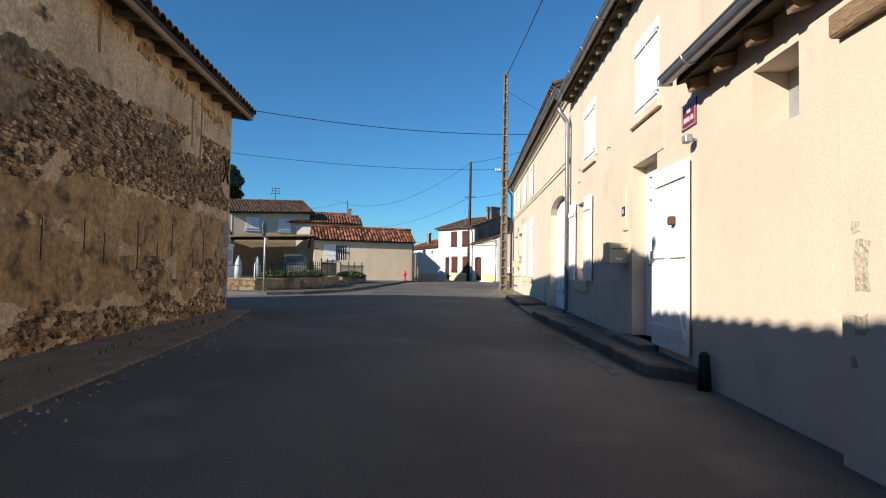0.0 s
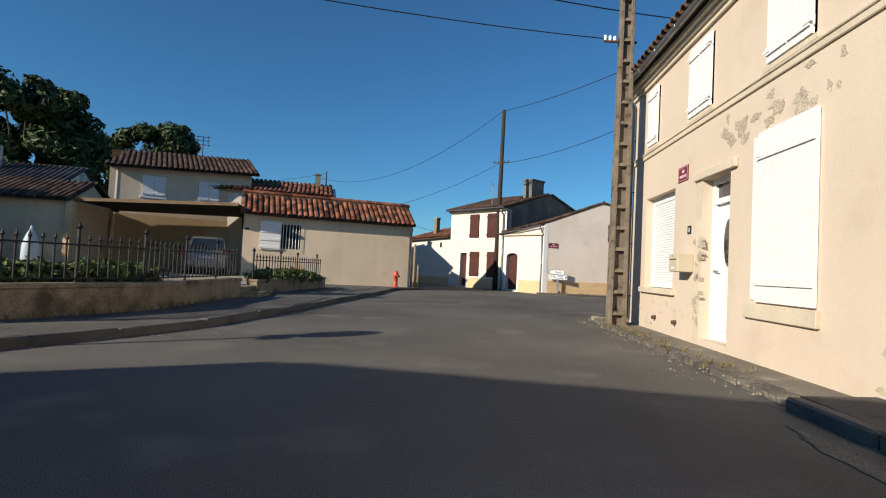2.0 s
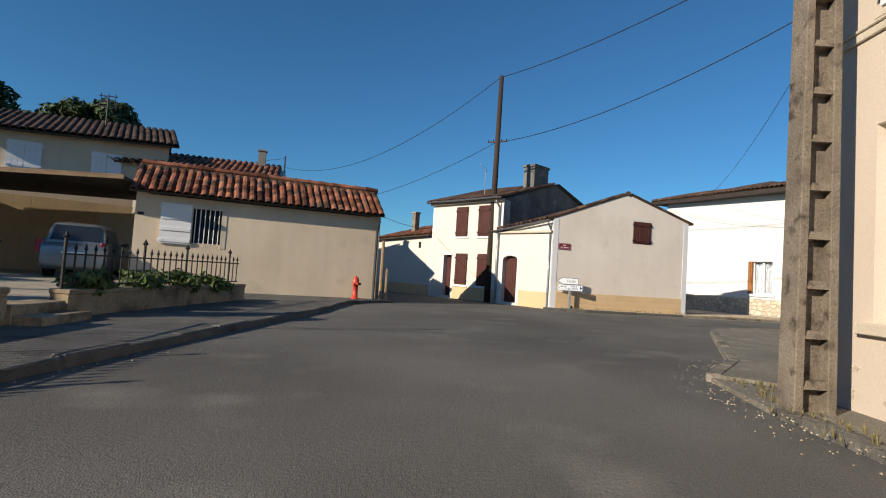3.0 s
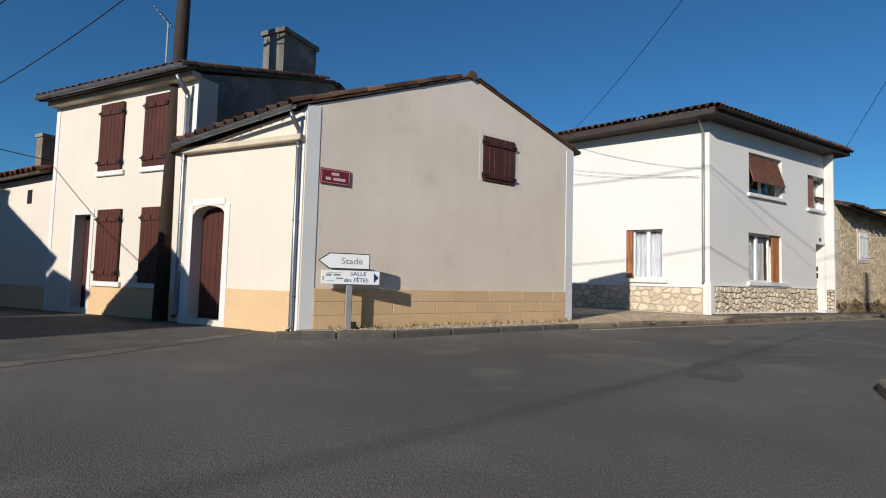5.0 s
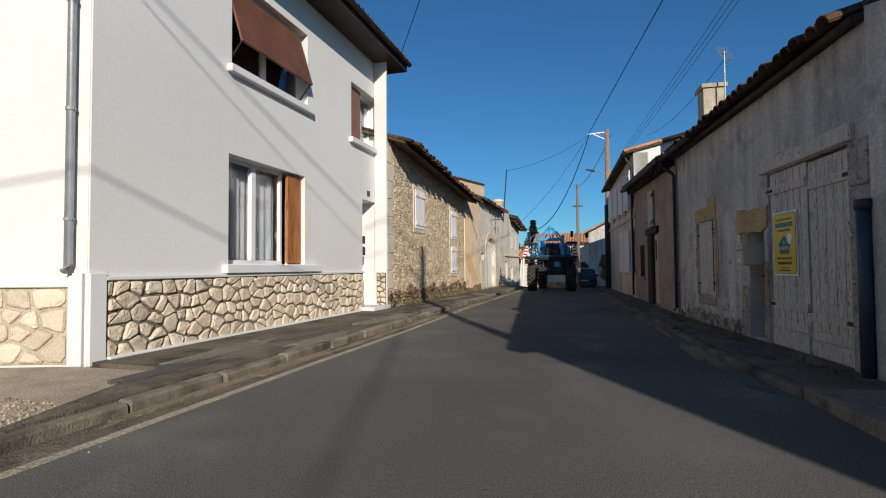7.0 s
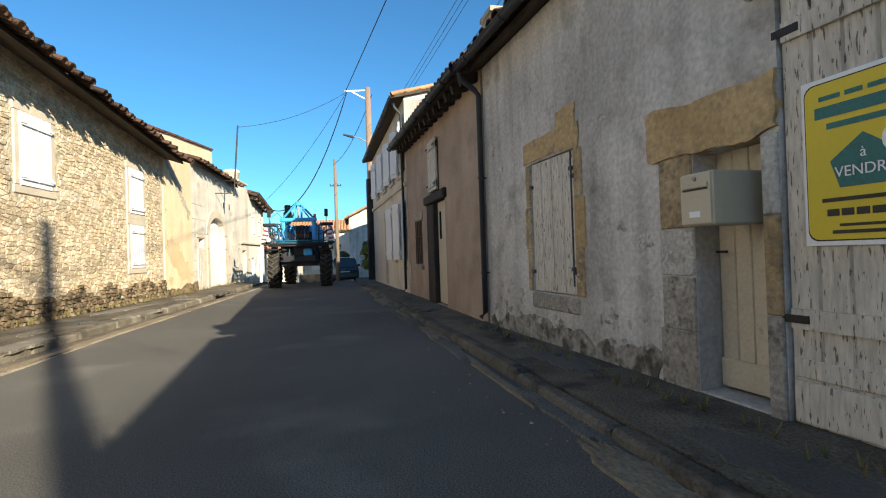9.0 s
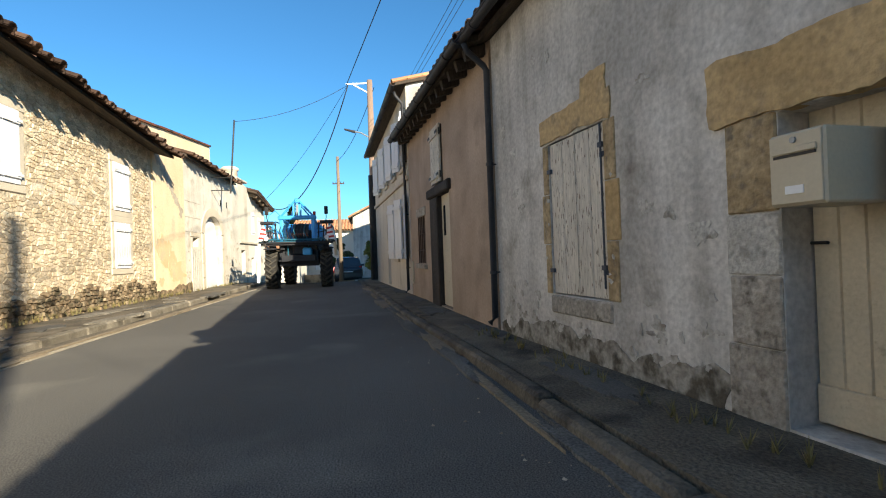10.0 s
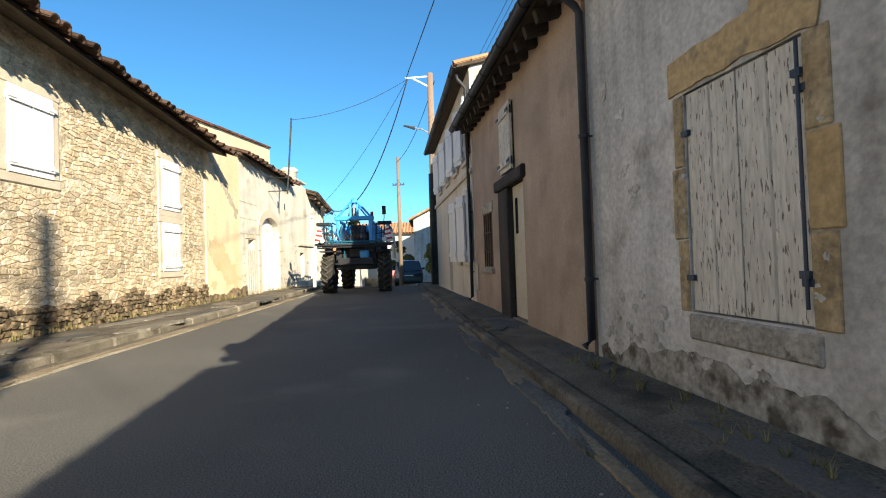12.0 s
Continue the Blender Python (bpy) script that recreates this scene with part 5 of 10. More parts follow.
part("dark_room", fbox(BM(), F1, 14.0, 15.6, -0.5, -0.44, 0.8, 2.6), black, house_b)
sill(house_b, F1, 13.98, 15.68, 0.73, 0.83, 0.07, moulding)

flakes(house_b, F1, 4.95, 9.6, 0.14, 0.62, 46, 0.15, flake_spot, 60, "flaked grey spot in the render")
flakes(house_b, F1, 10.4, 12.4, 2.84, 3.28, 30, 0.20, bare_mortar, 110, "flaked grey spot in the render")
flakes(house_b, F1, 9.4, 10.4, 2.9, 3.3, 4, 0.15, bare_mortar, 140, "flaked grey spot in the render")
flakes(house_a, F1, 1.4, 1.95, 0.15, 0.5, 5, 0.14, flake_spot, 150, "flaked grey spot in the render")
flakes(house_a, F1, -2.0, 0.4, 0.14, 0.4, 8, 0.13, flake_spot, 160, "flaked grey spot in the render")
for s in (13.9, 14.85):
    bm = BM()
    tube(bm, [F1.at(s, 0.0, 0.30), F1.at(s, 0.07, 0.29)], 0.035, 8)
    part("vent_pipe", bm, rusty, house_b)

# ---- the barn on the left ----
FB = Face((-4.50, 5.50), (0.0875, 1.0), -1)
barn = thing("barn", FB.at(-8, -5, 0), "old barn with flaking brown plaster and a clay tile roof", "barn")
wall(barn, FB, -10.4, 0, -0.1, 4.58, [], barn_plaster, thick=0.6)
SBN = Face(FB.at(0, 0, 0)[:2], -FB.n, -1)
wall(barn, SBN, 0.01, 8.6, -0.1, [(0.01, 4.52), (8.0, 5.54), (8.6, 4.6)], [], barn_plaster, thick=0.5, name="gable_wall")
roof(barn, FB, -10.5, 0.12, 0.45, 4.48, 8.45, 0.13, tile_dark, rafters=0.6)
FBB = Face(FB.at(0.12, -8.6, 0)[:2], -FB.d, -1)
roof(barn, FBB, 0, 10.6, 0.1, 4.6, 0.72, 1.35, tile_dark)
wall(barn, FBB, 0.12, 10.5, -0.1, 4.5, [], barn_plaster, thick=0.4, name="back_wall")
bm = BM()
tube(bm, [FB.at(-10.5, 0.40, 4.38), FB.at(0.1, 0.40, 4.38)], 0.05, 7)
part("eave_pole", bm, beam_wood, barn, "pale round eave batten")


def wall_stones(parent, F, s0, s1, z0, z1, size, material, seed, name="rubble_fill", off=0.006, keep=None, parts=0, single_mat=None, aspect=1.6, depth=0.05, relief=0.010, joint=0.10, jitter=0.36):
    """Rubble: uneven many-cornered stones, a little proud of the mortar. The first ones up to parts are objects of their own."""
    rnd = random.Random(seed)
    bm = BM()
    made = 0
    for poly in cells(s1 - s0, z1 - z0, size * aspect, size, seed, jitter):
        xs, ys = [p[0] for p in poly], [p[1] for p in poly]
        if keep and not keep(s0 + min(xs), s0 + max(xs), z0 + min(ys), z0 + max(ys)):
            continue
        tgt = BM() if made < parts else bm
        o = off + rnd.uniform(0, relief)
        r0 = shrunk(poly, size * joint)
        r1 = shrunk(poly, size * (joint + 0.14))
        n = len(poly)
        tip = [rnd.uniform(-0.3, 0.5) * relief for _ in range(n)]
        a = [tgt.verts.new(F.at(s0 + x, -depth, z0 + y)) for x, y in r0]
        b = [tgt.verts.new(F.at(s0 + x, o - 0.6 * relief, z0 + y)) for x, y in r0]
        c = [tgt.verts.new(F.at(s0 + x, o + 0.5 * relief + t, z0 + y)) for (x, y), t in zip(r1, tip)]
        for k in range(n):
            m = (k + 1) % n
            tgt.faces.new((a[k], a[m], b[m], b[k]))
            tgt.faces.new((b[k], b[m], c[m], c[k]))
        tgt.faces.new(c)
        if made < parts:
            part("stone", tgt, single_mat or material, parent)
            made += 1
    if len(bm.verts):
        ob = part(name, bm, material, parent)
        ob["kind"] = "stuff"
    else:
        bm.free()


def bare(s0, s1, z0, z1):
    m, q = (s0 + s1) / 2, (z0 + z1) / 2
    edge = 0.35 * noise.noise(Vector((m * 0.5, q * 0.9, 3.0)))
    return (2.25 + 0.045 * m + edge * 1.2 < q < 3.72 + 0.085 * m + edge and noise.noise(Vector((m * 1.3, q * 1.7, 0))) > -0.28 and noise.noise(Vector((m * 7.0, q * 11.0, 4))) > -0.22)


SBS = Face(FB.at(-10.4, 0, 0)[:2], -FB.n, 1)
wall(barn, SBS, 0.62, 8.6, -0.1, [(0.62, 4.58), (8.0, 5.54), (8.6, 4.6)], [], barn_plaster, thick=0.4, name="gable_wall")
shed = thing("shed", FB.at(-14, -3, 0), "low plastered shed with a clay tile roof", "shed")
wall(shed, FB, -26, -10.45, -0.1, 3.7, [], barn_plaster, thick=0.4)
roof(shed, FB, -26, -10.55, 0.3, 3.72, 4.0, 0.30, tile_dark)
shut(shed, FB, -26, -10.55, 6.5, 0.3, 3.72, 4.0, 0.30, barn_plaster, tile_dark, sides="a")


patch(barn, FB, -10.35, -2.6, 2.40, 3.30, barn_joint, off=0.003, rag=0.14, seed=14, label="dark bare masonry where the plaster has fallen")
patch(barn, FB, -3.6, -0.45, 2.25, 3.05, barn_joint, off=0.0035, rag=0.12, seed=15, label="dark bare masonry where the plaster has fallen")
wall_stones(barn, FB, -10.3, -0.1, 1.9, 4.3, 0.046, barn_rubble, 5, off=0.006, keep=bare, relief=0.018, joint=0.06, aspect=2.1)
patch(barn, FB, -10.3, -0.05, 0.5, 2.05, barn_mud, off=0.004, rag=0.16, seed=9, steps=60, label="ochre-brown lower render, washed and streaked")
wall_stones(barn, FB, -10.3, -0.1, 0.0, 0.75, 0.05, barn_rubble, 10, off=0.004, relief=0.014, joint=0.05, aspect=2.0, keep=lambda a, b, c, d: c + 0.35 * noise.noise(Vector((a * 1.1, 0, 5))) < 0.40 and noise.noise(Vector((a * 4.0, c * 7.0, 2))) > -0.25)
wall_stones(barn, FB, -4.2, -0.1, 0.55, 1.15, 0.11, barn_rubble, 12, off=0.012, relief=0.02, joint=0.05, aspect=2.2, keep=lambda a, b, c, d: noise.noise(Vector((a * 1.2, c * 1.6, 9))) > 0.12)
for k in range(6):
    w = 0.42 if k % 2 else 0.28
    part("quoin", bevelled(fbox(BM(), FB, -w, -0.005, -0.05, 0.018 + 0.006 * (k % 3), 0.35 + k * 0.27, 0.35 + k * 0.27 + 0.25), 0.015), dressed, barn)
for k in range(60):
    a, b = -9.8 + 9.5 * ((k * 0.618) % 1.0), 0.5 + 1.4 * ((k * 0.382 + 0.1) % 1.0)
    blob(barn, FB, a, b, 0.05 + 0.16 * ((k * 0.27) % 1.0), 0.03 + 0.08 * ((k * 0.71) % 1.0), (barn_rubble, barn_plaster, barn_mud)[k % 3], 300 + k, "crumbled spot in the brown render", 0.006 + 0.0005 * (k % 9))
for k in range(26):
    a, b = -9.8 + 9.5 * ((k * 0.618 + 0.3) % 1.0), 3.75 + 0.65 * ((k * 0.382 + 0.1) % 1.0)
    blob(barn, FB, a, b, 0.05 + 0.2 * ((k * 0.27) % 1.0), 0.03 + 0.1 * ((k * 0.71) % 1.0), barn_rubble if k % 3 else barn_mud, 400 + k, "crumbled spot in the brown render", 0.004 + 0.0005 * (k % 9))
for s, z in ((-3.9, 0.72), (-2.75, 0.78)):
    patch(barn, FB, s, s + 0.16, z, z + 0.3, moulding, off=0.0125, rag=0.05, seed=int(s * -10), steps=6, label="pale fleck of lime")
for i in range(9):
    s = -6.0 + i * 0.66 + 0.13 * math.sin(i * 2.3)
    part("rusty_stake", bevelled(fbox(BM(), FB, s, s + 0.022, 0.0, 0.012, 1.05 + 0.14 * math.sin(i * 1.7), 1.52 + 0.2 * math.sin(i * 2.9)), 0.003), rusty, barn)
for k, (s, z0, z1) in enumerate(((-2.15, 3.2, 4.2), (-1.75, 2.95, 4.25), (-5.1, 3.75, 4.4), (-7.6, 3.7, 4.4))):
    patch(barn, FB, s, s + 0.06, z0, z1, rust_run, name="rust_run", off=0.0052 + 0.0006 * k, rag=0.02, seed=60 + k, label="brown run mark under the eave")
for dz in (1, -1):
    bm = BM()
    pts = [FB.at(-0.335 + dz * (0.03 + 0.155 * abs(k / 5 - 1) ** 1.6), 0.03, 2.82 + 0.056 * k) for k in range(11)]
    tube(bm, pts, 0.022, 6)
    part("wall_anchor", bm, iron, barn, "curved black iron wall anchor")

# ---- the corner: gable house, far white house, wing ----
GB = Face((8.95, 31.62), (5.77, 0.49), -1)
FW = Face((8.95, 31.62), (-3.81, 5.84), 1)
gable = thing("house", GB.at(2.9, -3, 0), "pale rendered house with an ochre plinth and maroon gable shutter", "house")
FG = Face(GB.at(-0.19, 0, 0)[:2], FW.d, 1)
wall(gable, GB, -0.19, 5.8, -0.1, [(-0.19, 3.40), (2.95, 4.62), (5.8, 3.72)], [(3.24, 4.05, 2.73, 3.6)], gable_render)
closed_pair(gable, GB, 3.25, 4.04, 2.74, 3.59, maroon, deep=0.03)
for a, b, c, d in ((-0.19, 0.02, 0.0, 3.42), (5.58, 5.8, 0.0, 3.7), (3.16, 3.24, 2.70, 3.67), (4.05, 4.13, 2.70, 3.67), (3.24, 4.05, 3.6, 3.67)):
    part("white_band", fbox(BM(), GB, a, b, 0.0, 0.010 if a < 3 or a > 5 else 0.004, c, d), trim_white if a < 3 or a > 5 else pale_render, gable)
rnd = random.Random(12)
for r in range(3):
    z = 0.06 + r * 0.205
    s = 0.02 - (0.35 if r % 2 else 0)
    while s < 5.58:
        a, b = max(0.02, s), min(5.58, s + 0.86)
        if b - a > 0.05:
            part("plinth_block", bevelled(fbox(BM(), GB, a + 0.004, b - 0.004, 0.0, 0.017, z + 0.004, z + 0.201), 0.004), ochre, gable)
        s += 0.86
part("plinth_joint", fbox(BM(), GB, 0.02, 5.58, 0.0, 0.012, 0.0, 0.66), ochre_joint, gable)
wall(gable, FG, 0.02, 2.59, -0.1, [(0.02, 3.36), (2.59, 2.95)], [(1.62, 2.36, 0.1, 1.82, 0.14)], pale_render)
part("white_band", fbox(BM(), FG, 0.02, 0.16, 0.0, 0.010, 0.0, 3.3), trim_white, gable)
for a, b, c, d in ((1.5, 1.62, 0.1, 1.98), (2.36, 2.48, 0.1, 1.98), (1.62, 2.36, 1.97, 2.08)):
    part("white_band", fbox(BM(), FG, a, b, 0.0, 0.012, c, d), trim_white, gable)
part("plinth_band", fbox(BM(), FG, 0.16, 1.5, 0.0, 0.008, 0.0, 0.62), ochre, gable)
bm = grooved(BM(), FG, 1.6, 2.38, -0.24, 0.04, 0.1, 2.0, 6)
part("garage_door", bm, maroon, gable, "maroon boarded arched door")
# cornice and roof: ridge runs back from the gable
part("eave_cornice", bevelled(fbox(BM(), FG, 0.02, 2.6, 0.0, 0.12, 2.86, 2.95), 0.01), moulding, gable)
bm = BM()
A, B_, C = GB.at(-0.33, 0.03, 3.40), GB.at(2.95, 0.03, 4.66), GB.at(5.98, 0.03, 3.70)
FWe = FG.at(2.6, 0.22, 3.0)
back_n = -Vector((GB.n.x, GB.n.y, 0))
C1 = GB.at(5.98, -0.42, 2.95)
D1 = B_ + back_n * 2.0 - Vector((0, 0, 0.36))
D_, E_ = B_ + back_n * 8.5 - Vector((0, 0, 0.38)), C1 + back_n * 8.1
B1 = GB.at(2.95, -0.42, 4.30)
for quad in ((A, B_, D1, FWe), (FWe, D1, D_, FWe + back_n * 6.0), (B_, C, GB.at(5.98, -0.42, 3.70), GB.at(2.95, -0.42, 4.66)), (B1, C1, E_, D_)):
    v = [bm.verts.new(p) for p in quad]
    w = [bm.verts.new(p - Vector((0, 0, 0.03))) for p in quad]
    bm.faces.new(v), bm.faces.new(w[::-1])
    for i in range(4):
        bm.faces.new((v[i], w[i], w[(i + 1) % 4], v[(i + 1) % 4]))
part("roof_deck", bm, tile_dark, gable)


def tiles_on(parent, p00, p10, p11, p01, material, gap=0.21, step=0.33, name="roof_tiles", seed=2):
    """Half-round tiles over a slope given by its eave p00-p10 and its ridge p01-p11."""
    rnd = random.Random(seed)
    p00, p10, p11, p01 = map(Vector, (p00, p10, p11, p01))
    cols = max(1, int((p10 - p00).length / gap))
    bm = BM()
    for c in range(cols):
        f = (c + 0.5) / cols
        lo, hi = p00.lerp(p10, f), p01.lerp(p11, f)
        length = (hi - lo).length
        y = (hi - lo).normalized()
        x = (p10 - p00).normalized()
        zz = x.cross(y).normalized()
        if zz.z < 0:
            zz = -zz
        x = y.cross(zz).normalized()
        for r in range(int(length / step)):
            p = lo + y * (r * step - 0.05) + zz * (0.015 + rnd.uniform(-0.004, 0.008)) + x * rnd.uniform(-0.008, 0.008)
            m = Matrix(((x.x, y.x, zz.x, p.x), (x.y, y.y, zz.y, p.y), (x.z, y.z, zz.z, p.z), (0, 0, 0, 1)))
            m = m @ Matrix.Rotation(0.04, 4, "X")
            tile_shape(bm, m, gap * 1.02, step * 1.18, rnd)
    ob = part(name, bm, material, parent)
    ob["kind"] = "stuff"
    return ob


tiles_on(gable, A, FWe, D1, B_, tile_dark)
tiles_on(gable, C1, E_, D_, B1, tile_dark)
tiles_on(gable, C, GB.at(5.98, -0.42, 3.70), GB.at(2.95, -0.42, 4.66), B_, tile_dark)
bm = BM()
for k in range(5):
    tube(bm, [B_.lerp(D1, k * 0.2) + Vector((0, 0, 0.01)), B_.lerp(D1, k * 0.2 + 0.22)], 0.10, 8, 0.085)
rt = part("ridge_tiles", bm, tile_dark, gable)
rt["kind"] = "stuff"
gutter(gable, FG, 0.05, 2.62, 0.24, 3.33, zinc, r=0.05, z1=2.97)
downpipe(gable, FG, 0.10, 3.0, 0.05, zinc, off=0.05, r=0.035, neck=0.25, reach=0.22)
SR = Face(GB.at(5.8, 0, 0)[:2], (back_n.x, back_n.y), -1)
wall(gable, SR, 0.42, 8.0, -0.1, 2.93, [], gable_render, thick=0.3, name="side_wall")
KG = Face(GB.at(5.78, -8.0, 0)[:2], -GB.d, -1)
wall(gable, KG, 0.0, 5.2, -0.1, [(0.0, 2.93), (2.85, 4.2), (5.2, 3.5)], [], gable_render, thick=0.3, name="back_wall")

far_white = thing("house", FW.at(4.8, -3, 0), "white two-storey house with closed maroon shutters", "house")
FWIN = [(4.6, 5.3, 0.65, 2.02), (3.36, 3.98, 0.65, 2.02), (4.7, 5.4, 2.78, 4.1), (3.4, 4.06, 2.78, 4.1)]
wall(far_white, FW, 2.7, 7.0, -0.1, 4.3, [(5.58, 6.1, 0.1, 1.95)] + FWIN, pale_render)
for a, b, c, d in FWIN:
    closed_pair(far_white, FW, a + 0.005, b - 0.005, c, d, maroon, deep=0.0)
    sill(far_white, FW, a - 0.08, b + 0.08, c - 0.1, c - 0.005, 0.05, trim_white)
bm = fbox(BM(), FW, 5.58, 6.1, -0.24, -0.2, 0.1, 1.95)
part("door", bm, maroon, far_white, "maroon front door")
for a, b, c, d in ((5.48, 5.58, 0.1, 2.05), (6.1, 6.2, 0.1, 2.05), (5.58, 6.1, 1.95, 2.05), (2.7, 2.82, 0, 4.25), (6.88, 7.0, 0, 4.25)):
    part("white_band", fbox(BM(), FW, a, b, 0.0, 0.012, c, d), trim_white, far_white)
part("plinth_band", fbox(BM(), FW, 2.82, 5.48, 0.0, 0.008, 0.0, 0.55), ochre, far_white)
SFW = Face(FW.at(2.7, 0, 0)[:2], -FW.n, -1)
wall(far_white, SFW, 0.02, 7.5, -0.1, [(0.02, 4.35), (3.6, 5.5), (7.5, 4.3)], [], dark_grey_render, thick=0.3, name="gable_wall", label="dark mottled grey gable wall")
SFX = Face(FW.at(7.0, 0, 0)[:2], -FW.n, 1)
wall(far_white, SFX, 0.02, 7.5, -0.1, [(0.02, 4.35), (3.6, 5.5), (7.5, 4.3)], [], pale_render, thick=0.3, name="gable_wall")
part("eave_cornice", bevelled(fbox(BM(), FW, 2.65, 7.05, 0.0, 0.18, 4.24, 4.34), 0.01), moulding, far_white)
roof(far_white, FW, 2.62, 7.1, 0.32, 4.36, 3.95, 0.30, tile_dark)
shut(far_white, FW, 2.62, 7.1, 7.5, 0.32, 4.36, 3.95, 0.30, pale_render, tile_dark)
gutter(far_white, FW, 2.62, 7.1, 0.36, 4.37, zinc, r=0.055)
downpipe(far_white, FW, 2.86, 3.95, 0.1, zinc, off=0.08, neck=0.3, reach=0.3)
chim = BM()
c0 = SFW.at(2.2, -0.3, 5.0)
ch = Face(c0[:2], SFW.d, -1)
fbox(chim, ch, 0, 1.05, -0.5, 0.1, 4.6, 6.15)
fbox(chim, ch, -0.05, 1.1, -0.55, 0.15, 6.15, 6.25)
part("chimney", chim, dark_grey_render, far_white, "broad grey rendered chimney")
bm = BM()
a0 = FW.at(4.2, -0.4, 4.55)
tube(bm, [a0, a0 + UP * 1.2], 0.018, 6)
tube(bm, [a0 + UP * 1.15 + Vector((0.05, 0, 0)), a0 + UP * 1.5 + Vector((-0.25, 0.1, 0))], 0.012, 5)
for k in range(4):
    q = a0 + UP * (1.2 + 0.07 * k) + Vector((0.02 - 0.06 * k, 0.02 * k, 0))
    tube(bm, [q + Vector((0.1, 0.16, 0)), q - Vector((0.1, 0.16, 0))], 0.006, 5)
part("aerial", bm, sign_grey, far_white)

wing = thing("house", FW.at(9, -2, 0), "low white wing with a red tile roof and a thin chimney", "house")
wall(wing, FW, 7.02, 11.2, -0.1, [(7.02, 2.85), (11.2, 2.66)], [], pale_render)
part("plinth_band", fbox(BM(), FW, 7.02, 11.2, 0.0, 0.008, 0.0, 0.5), ochre, wing)
part("vent", fbox(BM(), FW, 7.75, 7.92, 0.0, 0.01, 2.25, 2.55), black, wing)
roof(wing, FW, 7.02, 11.3, 0.25, 2.88, 3.5, 0.28, tile, z1=2.68)
shut(wing, FW, 7.02, 11.3, 6.0, 0.25, 2.88, 3.5, 0.28, pale_render, tile, z1=2.68)
bm = BM()
ch = Face(FW.at(9.5, -0.9, 0)[:2], FW.d, 1)
fbox(bm, ch, -0.13, 0.13, -0.28, 0, 2.8, 4.12)
fbox(bm, ch, -0.16, 0.16, -0.31, 0.03, 4.12, 4.20)
part("chimney", bm, dark_rubble, wing)
SW = Face(FW.at(11.2, 0, 0)[:2], -FW.n, 1)
wall(wing, SW, 0.02, 6.0, -0.1, [(0.02, 2.66), (3.0, 3.5), (6.0, 2.7)], [], pale_render, thick=0.3, name="end_wall")

# rubble house closing the lane, with a low wall and gate before it
RB = Face((-3.2, 46.5), (1.0, -0.13), -1)
rub = thing("house", RB.at(4, -2, 0), "dark rubble stone house with a broad chimney", "house")
wall(rub, RB, 0, 8.2, -0.1, [(0, 3.0), (3.55, 3.72), (8.2, 2.4)], [], dark_rubble, thick=0.4)
wall_stones(rub, RB, 0.05, 8.1, 0.6, 3.7, 0.15, dark_rubble, 14, off=0.004, aspect=2.4, relief=0.03, keep=lambda a, b, c, d: d < 3.72 - (0.2 * (3.55 - a) if a < 3.55 else 0.285 * (b - 3.55)))
bm = BM()
fbox(bm, RB, 2.4, 3.25, -0.8, -0.1, 3.2, 4.36)
fbox(bm, RB, 2.35, 3.3, -0.85, -0.05, 4.36, 4.44)
part("chimney", bm, dark_rubble, rub)
bm = BM()
for s0, z0, s1, z1 in ((-0.2, 2.98, 3.55, 3.74), (3.55, 3.74, 8.5, 2.33)):
    quad_prism(bm, [RB.at(s0, 0.1, z0), RB.at(s1, 0.1, z1), RB.at(s1, 0.1, z1 + 0.1), RB.at(s0, 0.1, z0 + 0.1)], [RB.at(s0, -8, z0), RB.at(s1, -8, z1), RB.at(s1, -8, z1 + 0.1), RB.at(s0, -8, z0 + 0.1)])
part("roof", bm, tile_dark, rub)
KR = Face(RB.at(8.2, -8.0, 0)[:2], -RB.d, -1)
wall(rub, KR, 0.0, 8.2, -0.1, [(0, 2.4), (4.65, 3.72), (8.2, 3.0)], [], dark_rubble, thick=0.4, name="back_wall")
for s, sg in ((0.0, 1), (8.2, -1)):
    wall(rub, Face(RB.at(s, 0, 0)[:2], -RB.n, sg), 0.42, 7.6, -0.1, 3.0 if s == 0.0 else 2.4, [], dark_rubble, thick=0.4, name="side_wall")
lw = thing("garden_wall", (1.0, 42.0, 0), "low white garden wall with square gate piers and an iron gate", "wall")
LW = Face((-2.2, 41.7), (1.0, -0.03), -1)
part("wall", fbox(BM(), LW, 0, 2.2, -0.2, 0, -0.1, 0.85), pale_render, lw)
part("wall", fbox(BM(), LW, 3.6, 5.2, -0.2, 0, -0.1, 0.85), pale_render, lw)
for s in (2.2, 3.4):
    part("gate_pier", bevelled(fbox(BM(), LW, s, s + 0.22, -0.24, 0.03, -0.1, 1.5), 0.01), trim_white, lw)
gt = part("gate", fbox(BM(), LW, 2.44, 3.38, -0.12, -0.09, 0.2, 0.26), iron, lw)
for i in range(8):
    bm = BM()
    tube(bm, [LW.at(2.48 + i * 0.125, -0.105, 0.2), LW.at(2.48 + i * 0.125, -0.105, 1.25)], 0.012, 5)
    part("gate_bar", bm, iron, gt)
for s0, s1 in ((0.1, 2.2), (3.62, 5.2)):
    for z in (1.0, 1.25):
        bm = BM()
        tube(bm, [LW.at(s0, -0.1, z), LW.at(s1, -0.1, z)], 0.015, 5)
        part("rail", bm, iron, lw)

# ---- red-roofed house and the two-storey house round the yard ----
RD = Face((-4.6, 28.95), (6.85, 1.45), -1)
red = thing("house", RD.at(3.5, -2, 0), "low rendered house with a red clay tile roof and barred window", "house")
